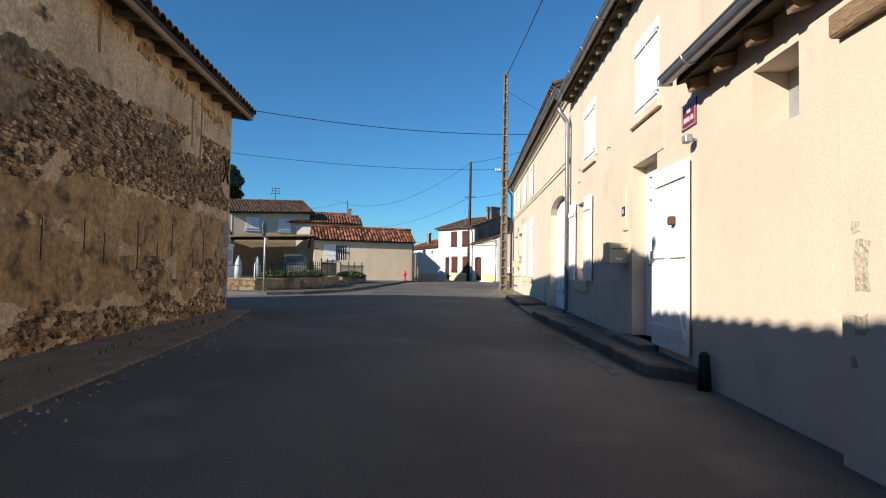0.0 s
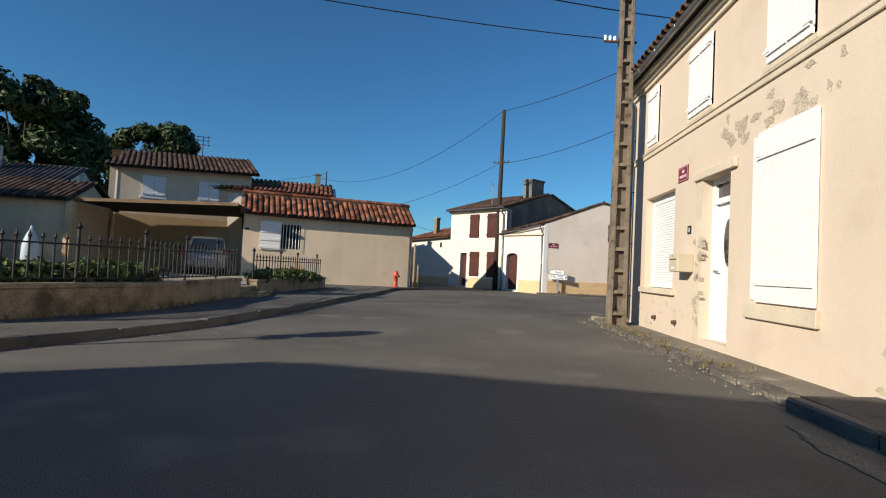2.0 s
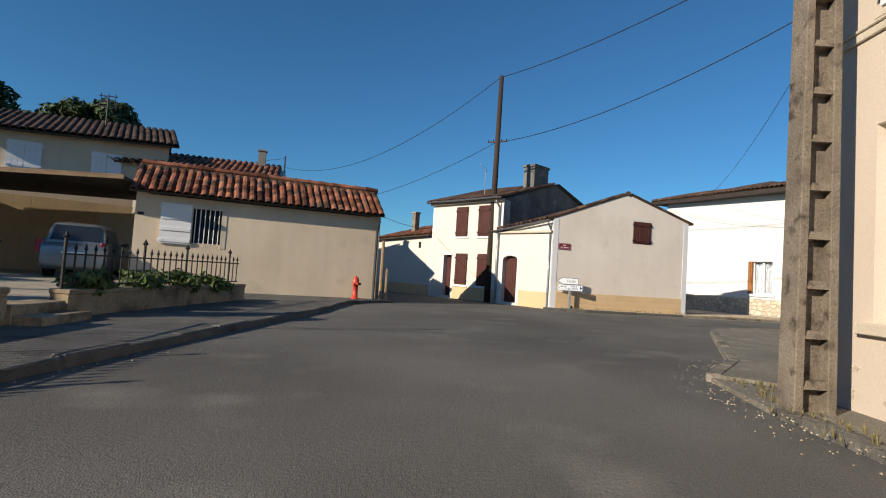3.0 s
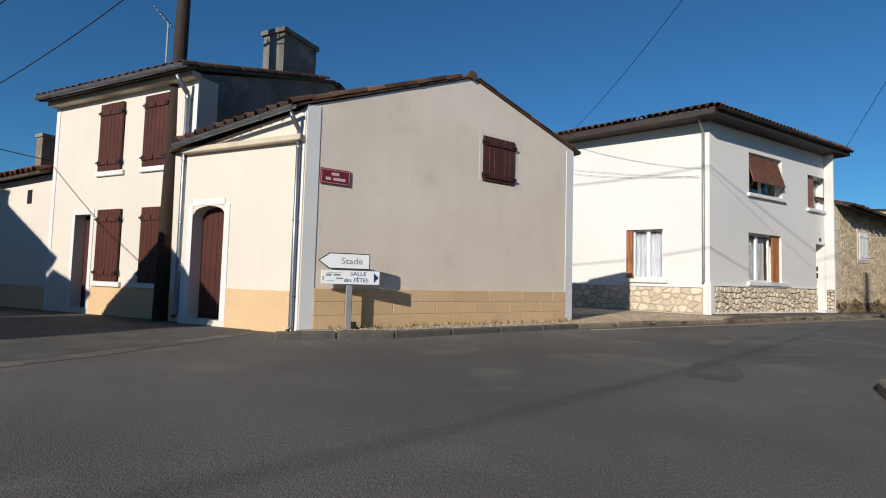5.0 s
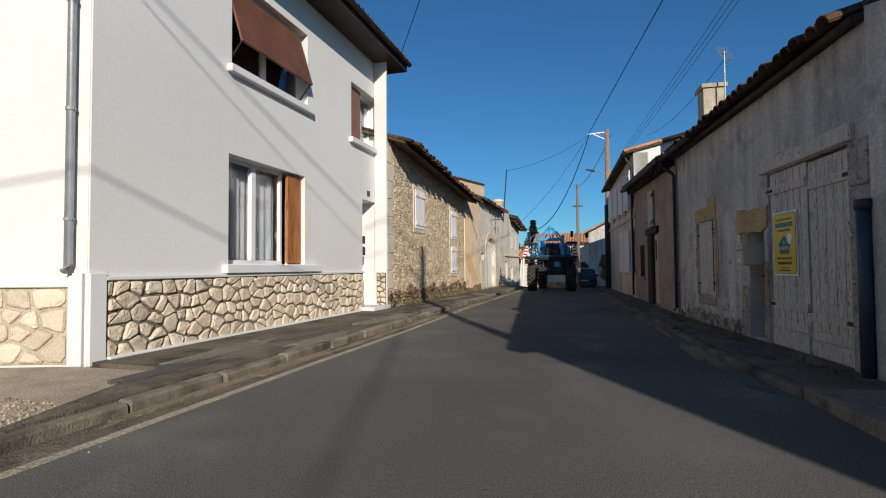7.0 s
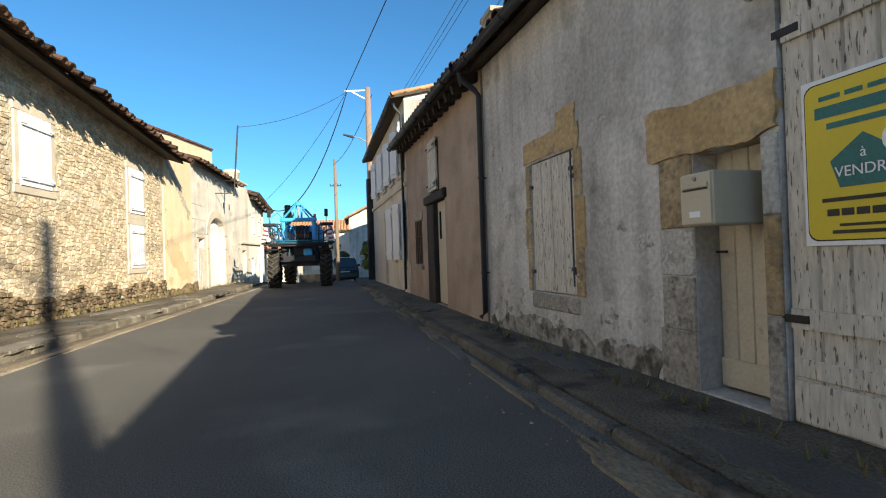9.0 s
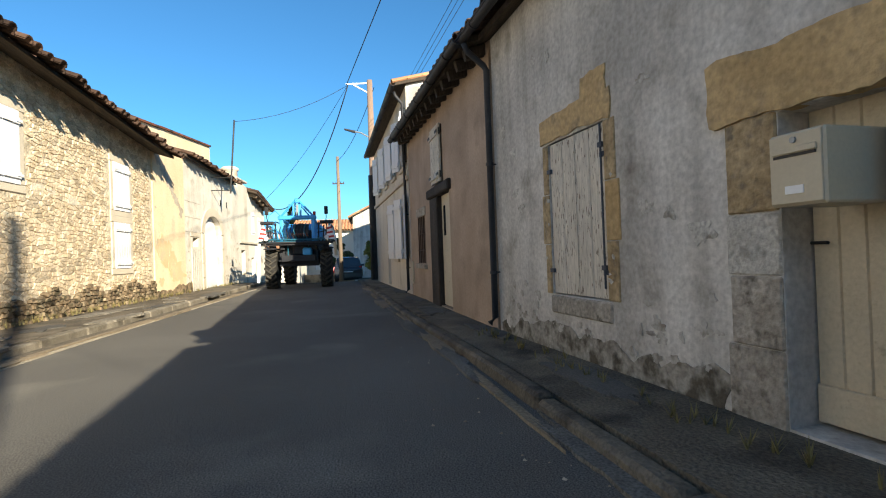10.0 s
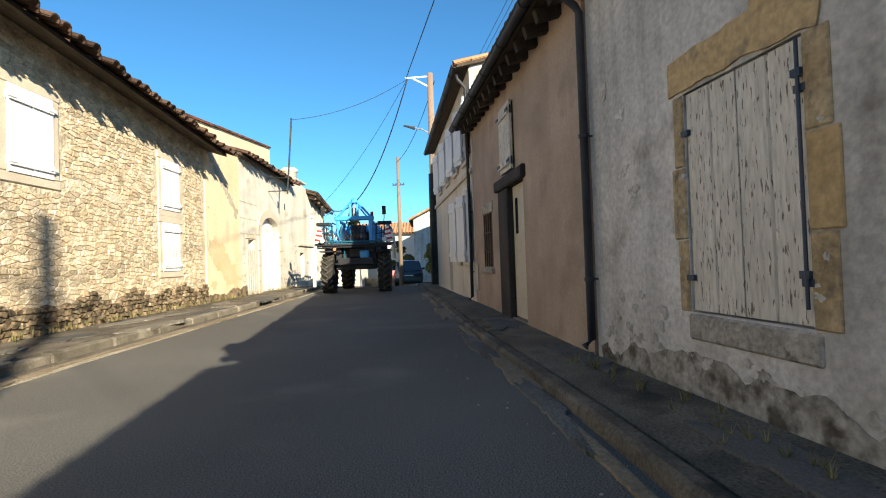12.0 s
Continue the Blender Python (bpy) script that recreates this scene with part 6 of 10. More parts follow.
wall(red, RD, 0, 7.0, -0.1, 2.74, [(1.46, 2.22, 1.46, 2.46)], beige_render)
for i in range(6):
    bm = BM()
    tube(bm, [RD.at(1.53 + i * 0.125, -0.02, 1.46), RD.at(1.53 + i * 0.125, -0.02, 2.46)], 0.014, 5)
    part("window_bar", bm, sign_white, red)
window(red, RD, 1.46, 2.22, 1.46, 2.46, 0.14, panes=2, frame_mat=brown_slat, curtained=False)
board_leaf(red, RD, 0.64, 1.43, 1.40, 2.54, 0.02, white_paint, boards=1, bars=(0.08, 0.36, 0.64, 0.92), label="white louvred shutter folded open")
for a, b, c, d in ((2.22, 2.36, 1.34, 2.6), (1.44, 2.22, 2.46, 2.6)):
    part("window_surround", fbox(BM(), RD, a, b, 0, 0.012, c, d), moulding, red)
# Black panel before the glass, standing in for the unlit interior.
part("dark_room", fbox(BM(), RD, 1.47, 2.21, -0.11, -0.10, 1.47, 2.45), black, red)
part("number_plate", bevelled(fbox(BM(), RD, 0.06, 0.22, 0, 0.012, 2.14, 2.22), 0.003), sign_black, red)
roof(red, RD, -0.15, 7.05, 0.28, 2.80, 1.5, 0.66, tile, single=True, gap=0.215, step=0.30)
RE = Face(RD.at(7.0, 0, 0)[:2], -RD.n, -1)
wall(red, RE, 0.02, 2.6, -0.1, [(0.02, 2.84), (1.22, 3.66), (2.6, 2.4)], [], beige_render, thick=0.35, name="gable_wall")
RL = Face(RD.at(0.0, 0, 0)[:2], -RD.n, 1)
wall(red, RL, 0.02, 2.6, -0.1, [(0.02, 2.84), (1.22, 3.66), (2.6, 2.4)], [], pale_render, thick=0.35, name="gable_wall")
RBK = Face(RD.at(7.05, -2.65, 0)[:2], -RD.d, -1)
roof(red, RBK, 0, 7.15, 0.1, 2.36, 1.5, 0.94, tile)
wall(red, RBK, 0.05, 7.05, -0.1, 2.36, [], pale_render, thick=0.3, name="back_wall")
bm = BM()
for k in range(18):
    tube(bm, [RD.at(-0.1 + k * 0.4, -1.22, 3.80), RD.at(0.34 + k * 0.4, -1.22, 3.79)], 0.11, 8, 0.09)
ob = part("ridge_tiles", bm, tile, red)
ob["kind"] = "stuff"
downpipe(red, RD, 6.9, 2.4, 0.1, dark_zinc, off=0.07, neck=0.3, reach=0.3)
for i, (s, r) in enumerate(((7.12, 0.055), (7.3, 0.05))):
    bm = BM()
    tube(bm, [RD.at(s, 0.12, 0), RD.at(s, 0.1, 2.0 - 0.9 * i)], r, 7)
    part("timber_post", bm, beam_wood, red)

bk = thing("house", (-2.5, 34.0, 0), "low house with a red tile roof behind the yard", "house")
BK = Face((-7.07, 33.22), (1.0, 0.10), -1)
wall(bk, BK, 0, 5.45, -0.1, 4.25, [], pale_render)
roof(bk, BK, -0.15, 5.58, 0.23, 4.25, 2.57, 0.34, tile, gap=0.22)
shut(bk, BK, -0.15, 5.58, 4.95, 0.23, 4.25, 2.57, 0.34, pale_render, tile)
bm = BM()
fbox(bm, BK, 4.66, 4.94, -2.0, -1.66, 4.5, 5.58)
fbox(bm, BK, 4.62, 4.98, -2.04, -1.62, 5.58, 5.64)
part("chimney", bm, dark_grey_render, bk)
for s in (0, 5.45):
    S = Face(BK.at(s, 0, 0)[:2], -BK.n, 1 if s else -1)
    wall(bk, S, 0.42, 4.6, -0.1, [(0.42, 4.29), (2.4, 5.0), (4.6, 4.25)], [], pale_render, thick=0.3, name="gable_wall")
# Hidden from view; added so the rubble house falls in shade.
b2 = thing("house", (-5.0, 43.5, 0), "unseen taller house added behind the red roofs to shade the rubble house", "house")
B2 = Face((-9.5, 41.4), (1.0, 0.10), -1)
wall(b2, B2, 0, 7.0, -0.1, 5.1, [], pale_render)
roof(b2, B2, -0.2, 7.2, 0.3, 5.1, 3.4, 0.34, tile, gap=0.24)
shut(b2, B2, -0.2, 7.2, 6.5, 0.3, 5.1, 3.4, 0.34, pale_render, tile)
# Guessed building, added so its sloping roof throws shadow on the wing.
lk = thing("lean_to", (-1.5, 34.0, 0), "unseen link building added behind the red-roofed house to cast shadow", "lean-to")
LK = Face((-1.0, 32.5), (-0.5, 1.25), -1)
wall(lk, LK, 0.0, 1.3, -0.1, [(0.0, 3.62), (1.3, 3.95)], [], pale_render, thick=0.3)
bm = BM()
LKQ = [(-0.95, 32.4, 3.64), (-1.55, 33.6, 4.0), (-5.0, 33.3, 4.0), (-4.6, 31.8, 3.6)]
quad_prism(bm, [(x, y, z + 0.06) for x, y, z in LKQ], LKQ)
part("roof_deck", bm, tile, lk, "weathered red tile slope")

H2 = Face((-11.3, 31.4), (5.9, 2.25), -1)
h2 = thing("house", H2.at(3, -3, 0), "two-storey grey-beige house with white shutters above a carport", "house")
H2WIN = [(1.75, 2.65), (4.0, 4.88)]
wall(h2, H2, 0.5, 6.3, -0.1, [(0.5, 4.66), (6.3, 5.0)], [(a, b, 3.55, 4.45) for a, b in H2WIN] + [(2.1, 2.75, 0.9, 1.9)], beige_render)
patch(h2, H2, 0.55, 6.25, 0.1, 2.7, carport_wall, off=0.005, rag=0.0, seed=3, steps=20, label="ochre yard wall under the carport")
for a, b in H2WIN:
    closed_pair(h2, H2, a, b, 3.55, 4.45, deep=0.0)
    sill(h2, H2, a - 0.08, b + 0.08, 3.45, 3.54, 0.05, trim_white)
window(h2, H2, 2.1, 2.75, 0.9, 1.9, 0.12, panes=1, frame_mat=brown_slat, curtained=False)
part("garage_door", fbox(BM(), H2, 4.4, 5.9, 0.0, 0.03, 0.3, 2.3), cream_paint, h2)
roof(h2, H2, 0.3, 6.6, 0.35, 4.66, 3.6, 0.36, tile_near_black, gap=0.22, z1=5.02, deck=False, cut=lambda s_, d_: s_ > 0.3 + 0.22 * d_)
bm = BM()
q = [(0.3, 0.35, 4.66), (6.6, 0.35, 5.02), (6.6, -3.25, 6.31), (1.09, -3.25, 5.96)]
quad_prism(bm, [H2.at(a, o, z) for a, o, z in q], [H2.at(a, o, z - 0.06) for a, o, z in q])
part("roof_deck", bm, roof_under_shade, h2, "boarded roof underside, darkened for eave shade")
shut(h2, H2, 0.3, 6.6, 7.0, 0.35, 4.66, 3.6, 0.36, gable_render, tile_dark, z1=5.02)
for s, sd in ((0.5, -1), (6.3, 1)):
    S = Face(H2.at(s, 0, 0)[:2], -H2.n + H2.d * (0.22 if s < 1 else 0.0), -sd)
    wall(h2, S, 0.05, 7.0, -0.1, [(0.05, 4.6 + 0.06 * s), (3.3, 5.74 + 0.06 * s), (7.0, 4.55 + 0.06 * s)], [], gable_render, thick=0.3, name="side_wall")
bm = BM()
a0 = H2.at(4.2, -2.2, 5.55)
tube(bm, [a0, a0 + UP * 1.5], 0.03, 6)
for k, w in ((1.05, 0.35), (1.25, 0.3), (1.45, 0.32)):
    tube(bm, [a0 + UP * k - Vector((w, 0, 0)), a0 + UP * k + Vector((w, 0, 0))], 0.020, 5)
    for j in (-1, 0, 1):
        tube(bm, [a0 + UP * (k - 0.1) + Vector((w * j * 0.8, 0, 0)), a0 + UP * (k + 0.1) + Vector((w * j * 0.8, 0, 0))], 0.015, 5)
part("aerial", bm, dark_zinc, h2)
cp = thing("carport", (-8, 29, 0), "open carport with a thin flat roof between two houses", "carport")
bm = BM()
q = [(-10.27, 27.9), (-4.65, 28.2), (-4.8, 31.0), (-5.6, 33.4), (-10.27, 31.6)]
quad_prism(bm, [(x, y, 3.25 + 0.039 * x) for x, y in q], [(x, y, 3.17 + 0.039 * x) for x, y in q])
part("roof", bm, dark_timber, cp)
bm = BM()
quad_prism(bm, [(-10.27, 27.84, 2.76), (-4.65, 28.14, 2.98), (-4.65, 28.14, 3.10), (-10.27, 27.84, 2.88)], [(-10.27, 27.9, 2.76), (-4.65, 28.2, 2.98), (-4.65, 28.2, 3.10), (-10.27, 27.9, 2.88)])
part("fascia", bm, worn_beam, cp)

sh = thing("house", (-14.0, 29.3, 0), "small outhouse with a red tile roof beside the carport", "house")
SH = Face((-17.5, 27.6), (1.0, 0.02), -1)
wall(sh, SH, 0, 7.15, -0.1, 2.72, [], yellow_wall)
SHR = Face(SH.at(7.15, 0, 0)[:2], -SH.n, -1)
wall(sh, SHR, 0.02, 3.4, -0.1, [(0.02, 2.72), (1.7, 3.50), (3.4, 2.72)], [], yellow_wall, thick=0.3, name="gable_wall")
roof(sh, SH, -0.1, 7.30, 0.3, 2.75, 2.0, 0.45, tile_dark)
SHB = Face(SH.at(7.25, -3.4, 0)[:2], -SH.d, -1)
roof(sh, SHB, -0.05, 7.35, 0.3, 2.75, 2.0, 0.45, tile_dark)
wall(sh, SHB, 0.1, 7.2, -0.1, 2.72, [], yellow_wall, thick=0.3, name="back_wall")
wall(sh, Face(SH.at(0, 0, 0)[:2], -SH.n, 1), 0.42, 3.1, -0.1, [(0.42, 2.8), (1.7, 3.45), (3.1, 2.8)], [], yellow_wall, thick=0.3, name="gable_wall")
part("pillar", bevelled(fbox(BM(), SH, 7.17, 7.40, 0.0, 0.24, -0.1, 2.70), 0.012), ochre, sh, "ochre pillar at the outhouse's corner")
big = thing("house", (-26, 42, 0), "large old house with a low dark slate-grey roof", "house")
BG = Face((-34, 38.5), (1.0, 0.1), -1)
wall(big, BG, 0, 16, -0.1, 4.2, [], grey_wall)
roof(big, BG, -0.4, 16.4, 0.4, 4.2, 5.0, 0.45, slate_mat, gap=0.3, step=0.5)
shut(big, BG, -0.2, 16.0, 9.5, 0.4, 4.2, 5.0, 0.45, grey_wall, slate_mat, sides="a")
BGR = Face(BG.at(16.0, 0, 0)[:2], -BG.n, -1)
wall(big, BGR, 0.02, 9.5, -0.1, [(0.02, 4.2), (4.7, 6.3), (9.5, 4.2)], [], grey_wall, thick=0.3, name="gable_wall")
bm = BM()
fbox(bm, BG, 11.9, 12.3, -3.0, -2.6, 5.2, 7.1)
part("chimney", bm, grey_wall, big)
hedge_back = thing("boundary_wall", (-22, 24, 0), "dark old boundary wall behind the memorial", "wall")
HB = Face((-30, 23.5), (1.0, 0.12), -1)
part("wall", fbox(BM(), HB, 0, 13.5, -0.3, 0, -0.1, 2.3), base_rubble, hedge_back)

# ---- second street: the white house ----
W = Face((21.09, 32.95), (1, 0), -1)
WS = Face((21.09, 32.95), (-0.345, 1.0), 1)
wh = thing("house", (24.5, 36, 0), "white two-storey house with a stone-clad plinth and brown shutters", "house")
WOP = [(2.05, 4.03, 1.08, 2.62), (2.1, 4.12, 3.88, 5.18), (5.85, 7.28, 3.76, 4.95), (6.38, 7.08, 0.1, 2.52)]
wall(wh, W, 0, 7.62, -0.1, 5.85, WOP, white_render)
wall(wh, WS, 0.02, 7.1, -0.1, 5.85, [(1.33, 2.46, 1.08, 2.63)], white_render)
SWR = Face(W.at(7.62, 0, 0)[:2], (0, 1), -1)
wall(wh, SWR, 0.42, 8.0, -0.1, 5.85, [], white_render, thick=0.3, name="side_wall")
KW = Face((28.4, 40.9), (-9.76, -1.25), -1)
wall(wh, KW, 0.0, 9.6, -0.1, 5.85, [], white_render, thick=0.3, name="back_wall")
# hipped roof with a broad brown eave
e = 0.55
pl = [Vector((21.09 - e * 1.15, 32.95 - e, 5.98)), Vector((28.86, 32.95 - e, 5.98)), Vector((28.86, 40.9, 5.98)), Vector((18.64 - e, 39.65 + e, 5.98))]
tp = [Vector((22.6, 36.6, 7.0)), Vector((25.4, 36.6, 7.0))]
bm = BM()
lo, hi = [bm.verts.new(p - UP * 0.2) for p in pl], [bm.verts.new(p - UP * 0.02) for p in pl]
bm.faces.new(lo)
bm.faces.new(hi)
for i in range(4):
    bm.faces.new((lo[i], lo[(i + 1) % 4], hi[(i + 1) % 4], hi[i]))
part("eave_box", bm, brown_fascia, wh, "dark brown boxed eave")
bm = BM()
v = [bm.verts.new(p) for p in pl]
t = [bm.verts.new(p) for p in tp]
bm.faces.new((v[0], v[1], t[1], t[0])), bm.faces.new((v[1], v[2], t[1])), bm.faces.new((v[2], v[3], t[0], t[1])), bm.faces.new((v[3], v[0], t[0]))
part("roof", bm, tile_dark, wh)
tiles_on(wh, pl[0], pl[1], tp[1].lerp(pl[1], 0.6), tp[0].lerp(pl[0], 0.6), tile_dark)
tiles_on(wh, pl[3], pl[0], tp[0].lerp(pl[0], 0.6), tp[0].lerp(pl[3], 0.6), tile_dark)
gutter(wh, Face((21.09, 32.95), (1, 0), -1), -0.6, 7.78, e + 0.06, 5.95, brown_fascia, r=0.06)
# corner pipe and pilaster
part("corner_band", bevelled(fbox(BM(), W, -0.03, 0.16, 0.0, 0.05, 0.05, 0.98), 0.008), trim_white, wh)
part("corner_band", bevelled(fbox(BM(), WS, 0.04, 0.18, 0.0, 0.05, 0.05, 0.98), 0.008), trim_white, wh)
downpipe(wh, WS, 0.16, 5.45, 1.0, sign_grey, off=0.07, r=0.04, neck=0.35, reach=0.5)


def clad(parent, F, s0, s1, z0, z1, size, seed, bed=None):
    """Irregular flat stones with recessed joints; the default bed is darkened for gap shadow."""
    pl = part("cladding", fbox(BM(), F, s0, s1, 0.0, 0.012, z0, z1), bed or cladding_gap_shade, parent, "irregular pale stone cladding with recessed joints")
    rnd = random.Random(seed)
    for poly in cells(s1 - s0, z1 - z0, size * 1.15, size * 0.92, seed, 0.46):
        soft = []
        n = len(poly)
        for k in range(n):
            p, q, r = poly[k - 1], poly[k], poly[(k + 1) % n]
            u, w = rnd.uniform(0.06, 0.26), rnd.uniform(0.06, 0.26)
            soft += [(q[0] + (p[0] - q[0]) * u, q[1] + (p[1] - q[1]) * u), (q[0] + (r[0] - q[0]) * w, q[1] + (r[1] - q[1]) * w)]
        n = len(soft)
        bm = BM()
        o = 0.022 + rnd.uniform(0, 0.014)
        e_ = rnd.uniform(0.009, 0.030)
        r0, r1, r2 = shrunk(soft, e_), shrunk(soft, e_ + 0.012), shrunk(soft, e_ + 0.04)
        rings = [[bm.verts.new(F.at(s0 + x, h, z0 + y)) for x, y in r] for r, h in ((r0, 0.010), (r0, o), (r1, o + 0.012), (r2, o + 0.016))]
        for ring in rings[2:]:
            for v in ring:
                v.co += Vector((F.n.x, F.n.y, 0)) * rnd.uniform(-0.006, 0.008) + UP * rnd.uniform(-0.006, 0.006)
        for u, v in zip(rings, rings[1:]):
            for k in range(n):
                m = (k + 1) % n
                bm.faces.new((u[k], u[m], v[m], v[k]))
        bm.faces.new(rings[-1])
        part("cladding_stone", bm, cladding, pl)


clad(wh, W, 0.17, 6.36, 0.08, 0.90, 0.165, 21)
clad(wh, W, 7.12, 7.55, 0.08, 0.90, 0.16, 22)
clad(wh, WS, 0.19, 7.08, 0.08, 0.84, 0.205, 23, cladding_bed)
for F, a, b in ((W, 0.16, 6.37), (W, 7.1, 7.62), (WS, 0.18, 7.1)):
    part("plinth_cap", bevelled(fbox(BM(), F, a, b, 0.0, 0.05, 0.90 if F is W else 0.84, 0.945 if F is W else 0.89), 0.008), trim_white, wh)
part("wall_foot", bevelled(fbox(BM(), W, 0.17, 6.3, 0.0, 0.09, 0.05, 0.12), 0.01), trim_white, wh)
# windows
window(wh, W, 2.05, 3.58, 1.08, 2.62, 0.17, panes=2)
part("shutter", bevelled(fbox(BM(), W, 3.60, 4.02, -0.12, -0.07, 1.1, 2.6), 0.006), brown_wood, wh, "varnished orange-brown shutter folded in the reveal")
sill(wh, W, 1.93, 4.45, 0.95, 1.07, 0.09, trim_white)
window(wh, W, 2.1, 4.12, 3.88, 5.18, 0.2, panes=2, curtained=False)
bm = BM()
prof = []
for k in range(17):
    for f, d in ((k / 17, 0.022), ((k + 0.2) / 17, 0.034), ((k + 0.8) / 17, 0.034), ((k + 0.97) / 17, 0.022)):
        prof.append((-0.14 + 0.26 * f + d, 5.10 - 0.88 * f + d * 0.4))
prof += [(0.12, 4.22), (-0.14, 5.10)]
quad_prism(bm, [W.at(2.14, o, z) for o, z in prof], [W.at(4.04, o, z) for o, z in prof])
part("awning_shutter", bm, brown_slat, wh, "brown slatted roller shutter propped out like an awning")
for s in (2.15, 3.99):
    bm = BM()
    tube(bm, [W.at(s, -0.10, 3.95), W.at(s, 0.13, 4.23)], 0.014, 6)
    part("shutter_arm", bm, iron, wh)
sill(wh, W, 2.0, 4.22, 3.76, 3.87, 0.09, trim_white)
window(wh, W, 6.5, 7.28, 3.76, 4.95, 0.22, panes=1)
part("shutter", bevelled(fbox(BM(), W, 5.88, 6.5, -0.14, -0.1, 3.78, 4.93), 0.006), brown_slat, wh, "reddish-brown shutter half across the window")
sill(wh, W, 5.74, 7.42, 3.64, 3.75, 0.09, trim_white)
part("door", fbox(BM(), W, 6.38, 7.08, -0.38, -0.34, 0.1, 2.52), white_paint, wh, "plain white door deep in its recess")
part("letter_flap", bevelled(fbox(BM(), W, 6.40, 6.66, -0.20, -0.06, 1.55, 1.72), 0.004), iron, wh)
part("letter_flap", bevelled(fbox(BM(), W, 6.40, 6.66, -0.20, -0.06, 1.30, 1.48), 0.004), iron, wh)
part("door_step", bevelled(fbox(BM(), W, 6.2, 7.3, -0.3, 0.35, 0.08, 0.17), 0.012), trim_white, wh)
part("number_plate", fbox(BM(), W, 6.62, 6.76, 0, 0.012, 2.62, 2.74), sign_black, wh)
window(wh, WS, 1.34, 2.28, 1.08, 2.63, 0.16, panes=2)
part("shutter", bevelled(fbox(BM(), WS, 2.28, 2.445, -0.15, -0.03, 1.1, 2.61), 0.006), brown_wood, wh, "varnished orange-brown shutter folded in the reveal")
sill(wh, WS, 1.18, 2.60, 0.96, 1.07, 0.09, trim_white)
bm = BM()
tube(bm, [WS.at(7.05, 0.1, 4.85), WS.at(7.3, 0.2, 4.87)], 0.05, 8)
part("outdoor_lamp", bm, sign_white, wh)

# building glimpsed behind the forecourt
bg = thing("house", (16.5, 44.2, 0), "low outbuilding with a dark tile roof behind the forecourt", "house")
BGF = Face((12.0, 43.3), (1.0, -0.1), -1)
wall(bg, BGF, 0, 9.0, -0.1, 2.0, [], gable_render)
roof(bg, BGF, -0.2, 9.2, 0.25, 2.05, 3.2, 0.36, tile)
shut(bg, BGF, 0.0, 9.0, 6.0, 0.25, 2.05, 3.2, 0.36, gable_render, tile, sides="ab")

# ---- second street: stone house and its neighbours ----
S = Face((28.72, 32.66), (1, -0.004), -1)
st = thing("house", (32, 36, 0), "golden rubble stone house with closed white shutters and old tile roof", "house")
SOP = [(1.36, 2.10, 2.06, 3.10), (4.88, 5.54, 1.96, 2.90), (4.88, 5.52, 0.82, 1.72)]
wall(st, S, -0.55, 6.75, -0.1, [(-0.55, 4.04), (6.75, 3.52)], SOP, mortar, thick=0.26)


def clear_of(ops, pad=0.10):
    def keep(a, b, c, d):
        return not any(a < q + pad and b > p - pad and c < w + pad and d > v - pad for p, q, v, w in ops)
    return keep


wall_stones(st, S, -0.53, 6.73, 0.42, 4.0, 0.066, rubble, 31, off=0.003, keep=lambda a, b, c, d: clear_of(SOP, 0.13)(a, b, c, d) and b < 6.7 and d < 3.96 - 0.066 * b and a > -0.2 + 0.12 * noise.noise(Vector((c * 3, 0, 2))), parts=280, single_mat=rubble_one, aspect=2.3, relief=0.010, joint=0.065, jitter=0.46)
wall_stones(st, S, -0.53, 6.7, 0.0, 0.66, 0.075, base_rubble, 32, off=0.030, aspect=1.5, relief=0.035, joint=0.06, keep=lambda a, b, c, d: d < 0.52 + 0.20 * noise.noise(Vector((a * 1.7, 0, 4))))
bm = BM()
quad_prism(bm, [S.at(-0.55, 0.026, 0), S.at(6.75, 0.026, 0), S.at(6.75, 0.026, 0.36), S.at(-0.55, 0.026, 0.36)], [S.at(-0.55, 0, 0), S.at(6.75, 0, 0), S.at(6.75, 0, 0.36), S.at(-0.55, 0, 0.36)])
part("wall_foot", bm, base_rubble, st, "dark rough rubble foot of the wall")
for a, b, c, d in SOP:
    closed_pair(st, S, a, b, c, d, deep=0.02)
    for p, q, v, w in ((a - 0.12, a - 0.003, c, d), (b + 0.003, b + 0.12, c, d), (a - 0.14, b + 0.14, d + 0.003, d + 0.13), (a - 0.14, b + 0.14, c - 0.12, c - 0.003)):
        part("dressed_stone", bevelled(fbox(BM(), S, p, q, -0.05, 0.022, v, w), 0.01), moulding, st)
for k in range(8):
    w = (0.36, 0.24, 0.42, 0.27)[k % 4]
    part("quoin", bevelled(fbox(BM(), S, -0.55, -0.55 + w, -0.05, 0.014 + 0.004 * (k % 3), 0.52 + k * 0.42, 0.52 + k * 0.42 + 0.412), 0.012), quoin_pale, st)
roof(st, S, -0.54, 6.95, 0.55, 3.89, 4.15, 0.32, tile_near_black, z1=3.35, gap=0.165, ragged=0.16)
shut(st, S, 0.0, 6.75, 7.0, 0.55, 3.92, 4.15, 0.32, mortar, tile_dark, z1=3.46)
part("corner_pier", box(BM(), 28.11, 28.165, 32.645, 32.94, -0.1, 5.78), white_render, wh, "white rendered corner strip against the stone house")
clad(wh, Face((28.105, 32.93), (0, -1), -1), 0.04, 0.27, 0.08, 0.90, 0.13, 24)
